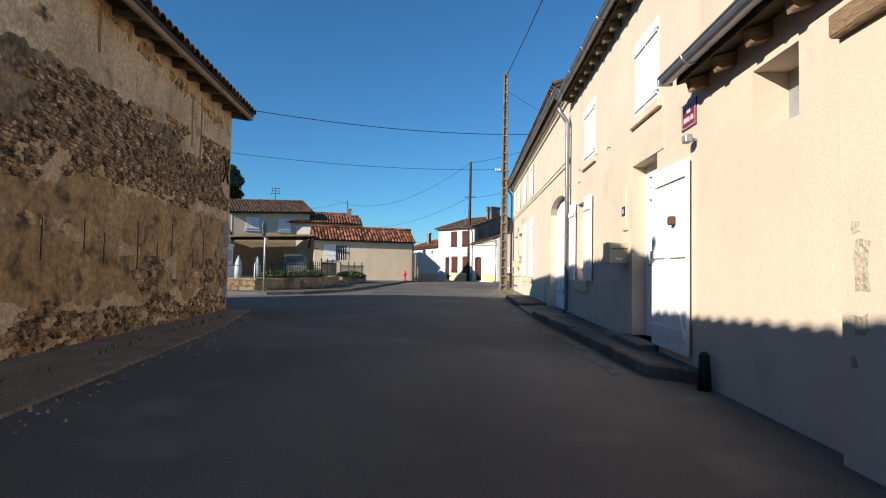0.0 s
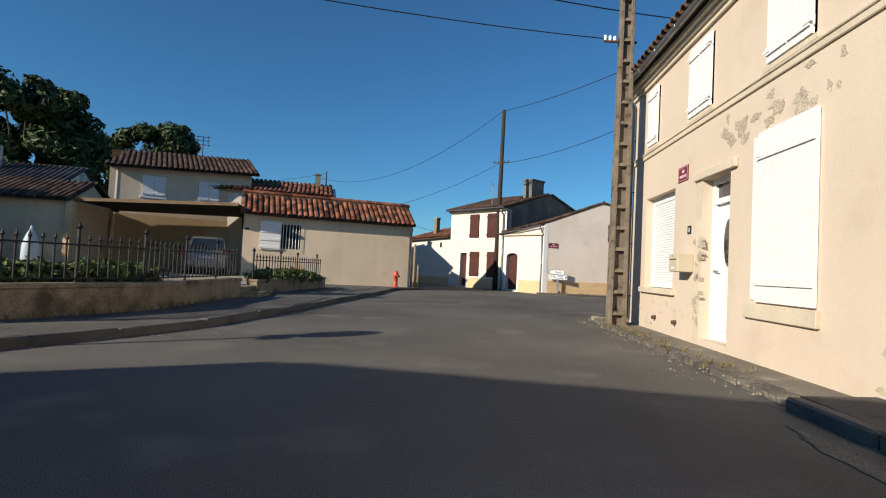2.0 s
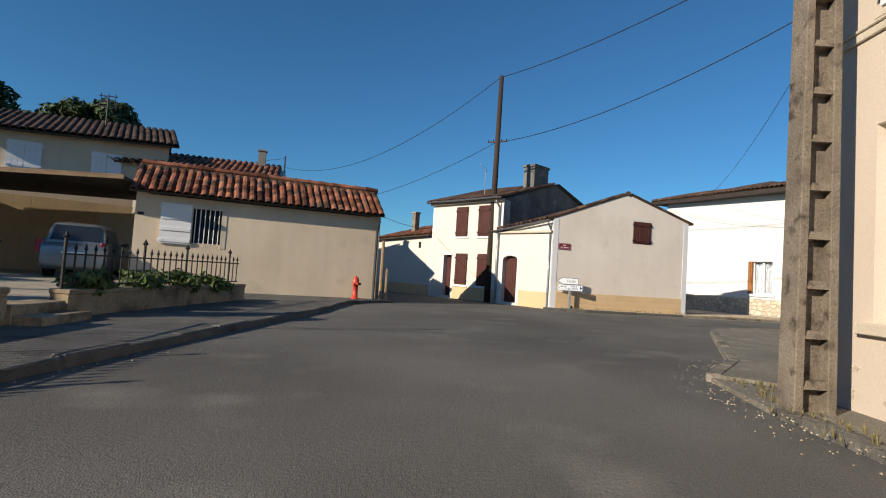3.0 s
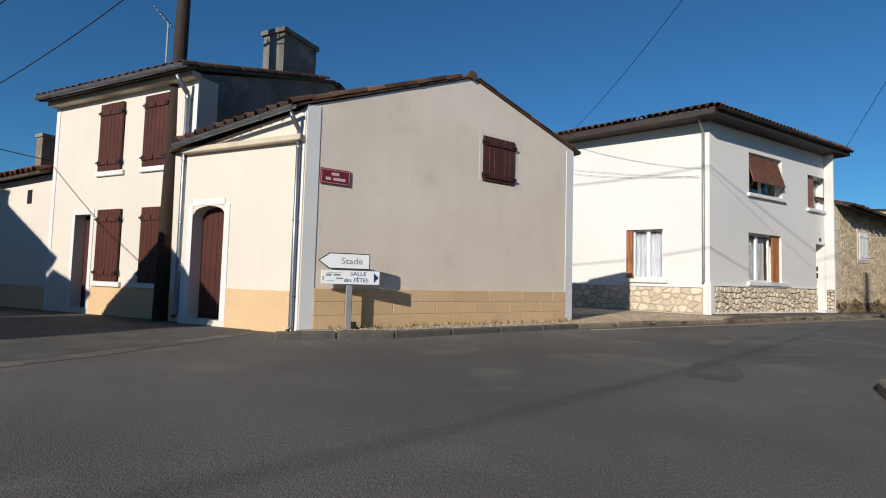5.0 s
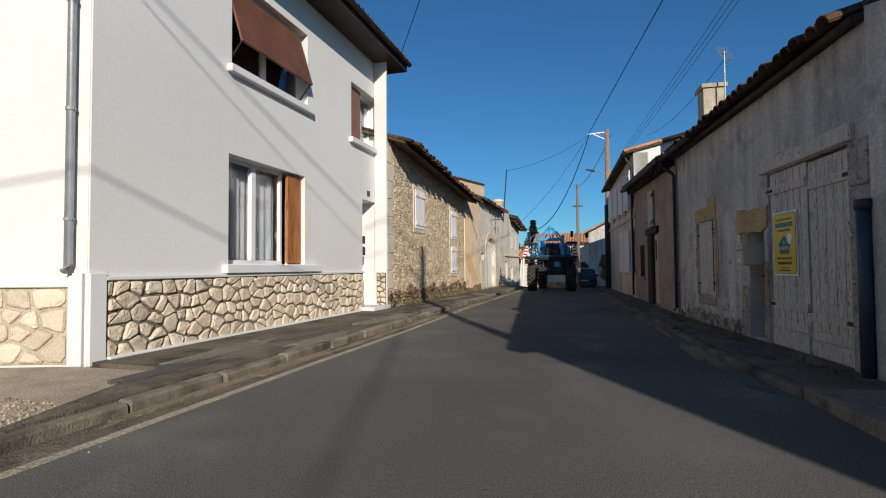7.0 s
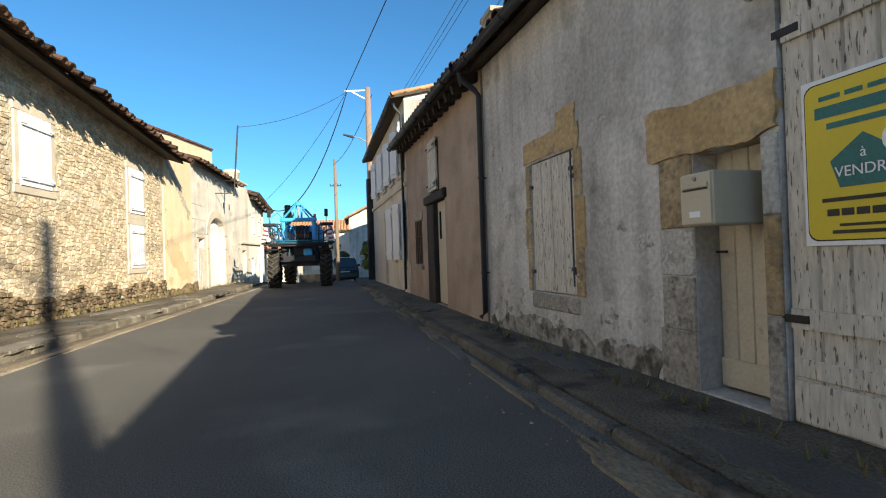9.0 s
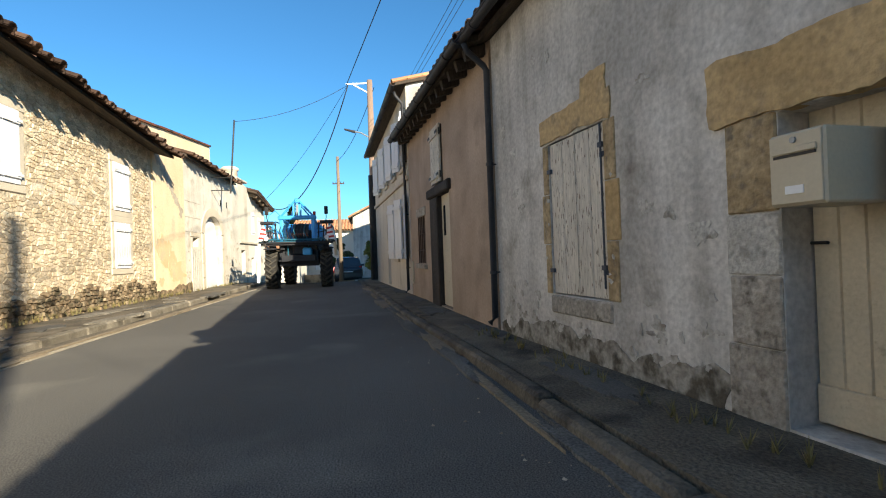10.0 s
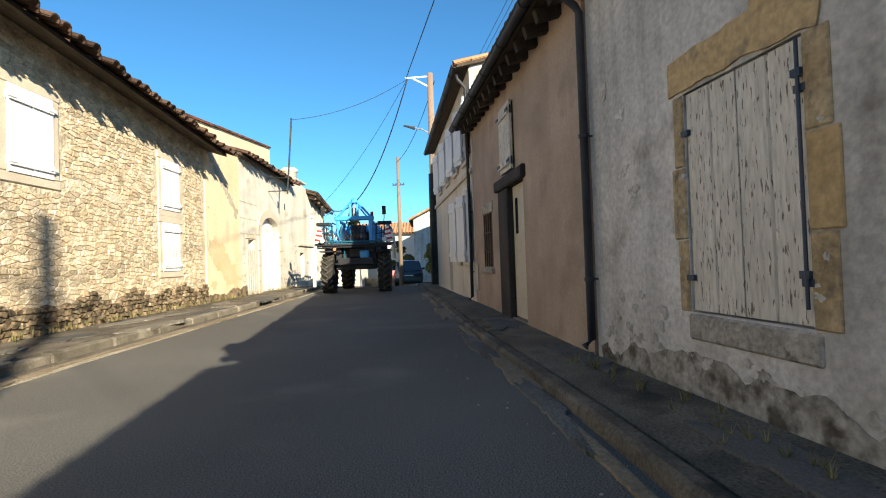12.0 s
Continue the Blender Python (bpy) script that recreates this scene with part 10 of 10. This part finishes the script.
# driver's frame: four blue posts, a heavy cross head and an A-shaped lifting mast
for sg in (-1, 1):
    block("frame_post", -0.78, -0.68, sg * 0.46 - 0.055, sg * 0.46 + 0.055, 1.40, 2.10, tractor_blue)
    block("frame_post", 0.36, 0.46, sg * 0.46 - 0.05, sg * 0.46 + 0.05, 1.40, 2.06, tractor_blue)
    rod("frame_rail", [(-0.73, sg * 0.46, 2.07), (0.42, sg * 0.46, 2.05)], 0.045, tractor_blue)
    rod("mast_leg", [(-0.75, sg * 0.47, 2.16), (-0.72, sg * 0.03, 2.66)], 0.032, tractor_blue)
    rod("mast_stay", [(0.40, sg * 0.40, 2.06), (-0.66, sg * 0.05, 2.56)], 0.022, tractor_blue)
    block("mast_plate", -0.80, -0.66, sg * 0.10 - 0.025, sg * 0.10 + 0.025, 2.12, 2.52, tractor_blue, soft=0.008)
    rod("guard_rail", [(-0.80, sg * 0.55, 1.46), (-0.80, sg * 0.66, 1.95), (-0.60, sg * 0.66, 2.02), (0.30, sg * 0.60, 2.0)], 0.020, tractor_blue)
block("cross_head", -0.82, -0.64, -0.56, 0.56, 2.06, 2.18, tractor_blue, soft=0.03)
block("mast_head", -0.78, -0.66, -0.06, 0.06, 2.56, 2.70, tractor_blue, soft=0.02)
rod("mast_ram", [(-0.74, 0.0, 2.14), (-0.72, 0.0, 2.50)], 0.035, sign_grey)
block("seat_base", -0.30, 0.1, -0.20, 0.20, 1.42, 1.58, tractor_dark)
block("seat", -0.34, 0.12, -0.25, 0.25, 1.58, 1.68, cushion_red, "worn red seat", soft=0.04)
block("seat_back", 0.10, 0.20, -0.24, 0.24, 1.66, 1.98, tractor_dark, soft=0.04)
block("console", 0.36, 0.48, -0.30, 0.30, 1.45, 1.80, tractor_dark, soft=0.03)
rod("steering_wheel", [(0.30 - 0.05 * math.sin(a), 0.17 * math.cos(a), 1.86 + 0.14 * math.sin(a)) for a in (2 * math.pi * k / 14 for k in range(15))], 0.014, tractor_dark)
for k in range(8):
    y = -0.34 + 0.095 * k
    rod("lever", [(-0.62, y, 1.44), (-0.60 + 0.04 * math.sin(k), y + 0.03 * math.cos(k * 2.0), 1.70 + 0.05 * (k % 3))], 0.011, (tractor_dark, rusty, sign_grey)[k % 3])
for k in range(9):
    y = -0.40 + 0.1 * k
    rod("hose", [(-0.78, y, 1.42), (-0.86, y + 0.06, 1.55 + 0.03 * (k % 3)), (-0.80, y + 0.12, 1.74), (-0.74, y + 0.05, 1.95)], 0.015, (tractor_dark, tractor_teal, tractor_dark)[k % 3])
rod("hose", [(-0.76, 0.42, 2.1), (-0.76, 0.62, 2.34), (-0.76, 0.80, 2.22), (-0.80, 0.86, 1.9)], 0.016, tractor_blue)
# folded booms: two packs of tubes on each side, carried on the rear bars
for z, w, m in ((1.34, 1.04, tractor_dark), (1.39, 1.10, tractor_teal), (1.45, 1.06, tractor_teal), (1.30, 0.9, tractor_dark)):
    rod("boom_tube", [(-0.90, -w, z), (-0.90, w, z + 0.015)], 0.024, m)
block("rear_bar", -0.96, -0.86, -1.10, 1.10, 1.35, 1.40, tractor_dark, soft=0.01)
for sg in (-1, 1):
    for k in range(6):
        y = sg * (0.60 + 0.075 * k)
        rod("boom_section", [(-0.84 + 0.03 * (k % 2), y, 1.38), (-0.80, y + sg * 0.03, 1.98 - 0.05 * (k % 3))], 0.020, (tractor_dark, tractor_blue, tractor_dark)[k % 3])
    for k in range(4):
        z = 1.52 + 0.13 * k
        rod("boom_brace", [(-0.86, sg * 0.58, z), (-0.84, sg * 1.02, z + 0.09 * (1 if k % 2 else -1))], 0.014, (tractor_teal, tractor_dark)[k % 2])
        rod("boom_nozzle", [(-0.90, sg * (0.64 + 0.1 * k), 1.44), (-0.95, sg * (0.64 + 0.1 * k), 1.36)], 0.018, iron)
    block("boom_head", -0.86, -0.66, sg * 0.86 - 0.20, sg * 0.86 + 0.20, 1.92, 2.02, tractor_dark, soft=0.03)
    rod("boom_arm", [(-0.70, sg * 0.92, 1.96), (0.6, sg * 0.96, 1.90), (2.9, sg * 0.90, 1.72)], 0.034, tractor_blue)
    rod("boom_arm", [(-0.70, sg * 0.98, 1.62), (0.6, sg * 1.00, 1.60), (2.9, sg * 0.94, 1.50)], 0.028, sign_white)
    for k in range(9):
        x = -0.6 + 0.38 * k
        rod("boom_lattice", [(x, sg * 0.98, 1.62 - 0.03 * k), (x + 0.19, sg * 0.95, 1.94 - 0.03 * k), (x + 0.38, sg * 0.98, 1.60 - 0.03 * k)], 0.014, sign_white)
    # striped warning boards, leaning outwards, each with a lamp
    pan = [(sg * 0.84, 1.44), (sg * 1.12, 1.44), (sg * 0.98, 1.86), (sg * 0.90, 1.86)]
    bm = BM()
    quad_prism(bm, [(TX - 1.00, TY + y, z) for y, z in pan], [(TX - 0.975, TY + y, z) for y, z in pan])
    fl = part("warning_panel", bm, sign_white, tr, "red and white striped warning board")
    for z in (1.47, 1.60, 1.73):
        a, b = 0.86 + 0.06 * (z - 1.44), 1.10 - 0.30 * (z - 1.44)
        bm = BM()
        st_ = [(sg * a, z), (sg * b, z + 0.03), (sg * (b - 0.02), z + 0.09), (sg * a, z + 0.055)]
        quad_prism(bm, [(TX - 1.004, TY + y, q) for y, q in st_], [(TX - 0.99, TY + y, q) for y, q in st_])
        part("stripe", bm, stripe_red, fl)
    lp = rod("lamp", [(-1.06, sg * 0.86, 1.50), (-1.00, sg * 0.86, 1.50)], 0.075, tractor_dark, seg=14)
    part("lens", tube(BM(), [(TX - 1.068, TY + sg * 0.86, 1.50), (TX - 1.055, TY + sg * 0.86, 1.50)], 0.066, 14), lens_clear, lp)
    rod("mirror_arm", [(-0.80, sg * 0.84, 2.0), (-0.86, sg * 0.86, 2.12), (-0.86, sg * 0.86, 2.22)], 0.013, iron)
    block("mirror", -0.90, -0.84, sg * 0.86 - 0.055, sg * 0.86 + 0.055, 2.20, 2.44, iron, soft=0.015)
rod("drop_leg", [(-0.95, 1.08, 1.36), (-0.90, 1.14, 0.22)], 0.045, white_paint, "white spray drop leg hanging beside the wheel")
rod("drop_leg", [(-0.95, 1.16, 1.30), (-0.84, 1.26, 0.55)], 0.03, white_paint, "white spray drop leg hanging beside the wheel")
rod("drop_leg", [(-0.92, -1.08, 1.36), (-0.86, -1.12, 0.95)], 0.05, cream_paint)
rod("beacon", [(-0.70, -0.50, 2.18), (-0.70, -0.50, 2.30)], 0.045, stripe_red, "small red beacon", seg=10)

# ---- the end of the street ----
def far_house(x, y0, y1, z0, eave, material, roof_mat, label, seed, gable=False, deep=7.0, pitch=0.3):
    ob = thing("house", (x, (y0 + y1) / 2, z0), label, "house")
    F = Face((x, y1), (0, -1), -1)
    w = y1 - y0
    if gable:
        wall(ob, F, 0, w, z0 - 0.3, [(0, eave), (w / 2, eave + w / 2 * pitch), (w, eave)], [], material)
        L = Face((x, y0), (1, 0), -1)
        roof(ob, L, 0.0, deep, 0.25, eave, w / 2 + 0.25, pitch, roof_mat, rows=None, gap=0.26)
        L2 = Face((x + deep, y1), (-1, 0), -1)
        roof(ob, L2, 0.0, deep, 0.25, eave, w / 2 + 0.25, pitch, roof_mat, rows=None, gap=0.26)
        wall(ob, L, 0.42, deep, z0 - 0.3, eave, [], material, name="side_wall", thick=0.3)
        wall(ob, Face((x + deep, y0), (0, 1), -1), 0.3, w - 0.3, z0 - 0.3, [(0.3, eave), (w / 2, eave + w / 2 * pitch - 0.1), (w - 0.3, eave)], [], material, name="back_wall", thick=0.3)
        wall(ob, L2, 0.0, deep - 0.42, z0 - 0.3, eave, [], material, name="side_wall", thick=0.3)
    else:
        wall(ob, F, 0, w, z0 - 0.3, eave, [(w * 0.25, w * 0.25 + 0.9, z0 + 1.0, z0 + 2.3), (w * 0.65, w * 0.65 + 0.9, z0 + 1.0, z0 + 2.3)], material)
        roof(ob, F, -0.3, w + 0.3, 0.35, eave, deep / 2, pitch, roof_mat, gap=0.26)
        shut(ob, F, 0.0, w, deep, 0.35, eave, deep / 2, pitch, material, roof_mat, low=z0 - 0.3)
        for a in (w * 0.25, w * 0.65):
            part("shutter", fbox(BM(), F, a, a + 0.9, -0.2, -0.15, z0 + 1.0, z0 + 2.3), maroon if seed % 2 else white_paint, ob)
        for s, sd in ((0, -1), (w, 1)):
            S_ = Face(F.at(s, 0, 0)[:2], -F.n, sd)
            wall(ob, S_, 0.42, deep, z0 - 0.3, [(0.42, eave), (deep / 2, eave + deep / 2 * pitch), (deep, eave)], [], material, thick=0.3, name="side_wall")
    return ob


far_house(58.0, 25.3, 28.45, -0.9, 3.55, grey_wall, tile_orange, "grey gabled house with an orange tile roof", 1, gable=True, pitch=0.5)
far_house(68.0, 27.0, 33.5, -1.1, 3.2, pale_render, tile_orange, "pale house with an orange tile roof, closing the street", 2, pitch=0.32)
far_house(60.0, 32.6, 38.5, -0.9, 1.65, pale_render, tile, "low pale house with maroon shutters at the bend", 3, pitch=0.3)
far_house(76.0, 20.0, 27.0, -1.1, 3.6, tan_wall, tile_orange, "beige house behind the far roofs", 4, pitch=0.3)
yw = thing("garden_wall", (57, 31, -0.8), "low pale garden wall at the bend of the street", "wall")
part("wall", bevelled(box(BM(), 63.0, 63.3, 28.6, 32.4, -1.3, -0.35), 0.02), lowwall_mat, yw)
part("gate_pier", bevelled(box(BM(), 49.6, 49.95, 27.0, 27.35, -0.7, 1.2), 0.02), pale_render, yw)


# ---- small ground detail ----
def scatter(name, outline_fn, count, size, z, material, label, category, seed, flat=0.6):
    rnd = random.Random(seed)
    bm = BM()
    for _ in range(count):
        x, y = outline_fn(rnd)
        s = size * rnd.uniform(0.5, 1.5)
        v = []
        a0 = rnd.uniform(0, 6.28)
        for k in range(5):
            a = a0 + 2 * math.pi * k / 5
            r = s * rnd.uniform(0.7, 1.1)
            v.append(bm.verts.new((x + r * math.cos(a), y + r * math.sin(a), z + fall(x) - 0.004)))
        t = bm.verts.new((x + rnd.uniform(-0.3, 0.3) * s, y + rnd.uniform(-0.3, 0.3) * s, z + fall(x) + s * flat))
        for k in range(5):
            bm.faces.new((v[k], v[(k + 1) % 5], t))
    ob = solo(name, bm, material, label, category, "stuff")
    return ob


def along(line, width):
    def pick(rnd):
        k = rnd.randrange(len(line) - 1)
        (x0, y0), (x1, y1) = line[k], line[k + 1]
        f, o = rnd.random(), rnd.gauss(0, width)
        l = math.hypot(x1 - x0, y1 - y0)
        return x0 + (x1 - x0) * f - (y1 - y0) / l * o, y0 + (y1 - y0) * f + (x1 - x0) / l * o
    return pick


def within(x0, x1, y0, y1):
    return lambda rnd: (rnd.uniform(x0, x1), rnd.uniform(y0, y1))


scatter("gravel_stones", lambda r: (r.uniform(9.2, 16.4), 31.15 + r.uniform(0.0, 0.75) + 0.02 * r.uniform(0, 7)), 2600, 0.022, 0.07, pebble_mat, "loose pale pebbles beside the gable wall", "gravel", 1)
scatter("gravel_stones", within(15.0, 19.9, 31.40, 33.6), 9000, 0.017, 0.068, pebble_mat, "loose pale pebbles on the forecourt", "gravel", 2)
scatter("road_grit", along(K2, 0.22), 900, 0.012, 0.0, pebble_mat, "grit lying in the gutter", "grit", 3, flat=0.5)
scatter("road_grit", along(K3, 0.25), 700, 0.012, 0.0, pebble_mat, "grit lying in the gutter", "grit", 4, flat=0.5)
scatter("road_grit", along(R2[:6], 0.24), 700, 0.009, 0.05, pebble_mat, "grit and stones along the low pavement edge", "grit", 5)
scatter("road_grit", along(L1, 0.2), 700, 0.014, 0.0, pebble_mat, "grit lying along the square's kerb", "grit", 6)
scatter("road_grit", along([(-3.9, -6), (-3.7, 3.9)], 0.2), 700, 0.014, 0.028, pebble_mat, "grit on the dirt verge", "grit", 7)
scatter("road_grit", along(R1, 0.15), 500, 0.012, 0.0, pebble_mat, "grit lying in the gutter", "grit", 8)


def tufts(line, width, count, z, label, seed, h=0.12):
    rnd = random.Random(seed)
    pick = along(line, width)
    bm = BM()
    for _ in range(count):
        x, y = pick(rnd)
        for k in range(7):
            a = rnd.uniform(0, 6.28)
            l = h * rnd.uniform(0.5, 1.3)
            d = Vector((math.cos(a), math.sin(a), 0)) * l * rnd.uniform(0.2, 0.8)
            w_ = Vector((-d.y, d.x, 0)).normalized() * 0.005
            b = Vector((x, y, z))
            bm.faces.new([bm.verts.new(b - w_), bm.verts.new(b + w_), bm.verts.new(b + d + Vector((0, 0, l)))])
    return solo("grass_tufts", bm, grass_mat, label, "grass", "stuff")


tufts([(4.1, 12.4), (4.55, 14.6), (5.0, 16.8), (5.7, 18.4)], 0.12, 160, 0.05, "dry weeds along the low pavement edge", 1, 0.07)
tufts([(-4.08, 3.8), (-4.55, -4)], 0.05, 60, 0.03, "dry weeds at the barn's foot", 2, 0.07)
tufts([(-5.3, 13.3), (-4.3, 14.05), (-3.05, 16.25), (-2.55, 20.2)], 0.05, 120, 0.09, "weeds at the foot of the low wall", 3, 0.12)
tufts([(28.8, 32.58), (42, 32.2)], 0.04, 160, 0.11, "weeds at the foot of the stone wall", 4, 0.10)
tufts([(9.2, 31.5), (14.6, 31.95)], 0.1, 90, 0.07, "dry weeds in the gravel", 5, 0.08)
tufts([(21.8, 26.1), (27.8, 26.75)], 0.05, 90, 0.068, "weeds at the foot of the grey wall", 6, 0.07)
cobbles("gutter_cobbles", [(3.72, 11.4), (4.12, 13.4), (4.52, 15.3), (4.87, 17.2)], 0.26, 0.03, "row of worn setts along the low pavement", 3)
ps_ = thing("kerb_bollard", (1.47, -2.60, 0.0), "stubby dark iron bollard at the pavement's end", "bollard")
bm = BM()
lathe(bm, (1.47, -2.60, 0.0), [(0.06, 0), (0.055, 0.16), (0.045, 0.27), (0.05, 0.30), (0.03, 0.33), (0.005, 0.34)], 12)
part("shaft", bm, iron, ps_, smooth=True)
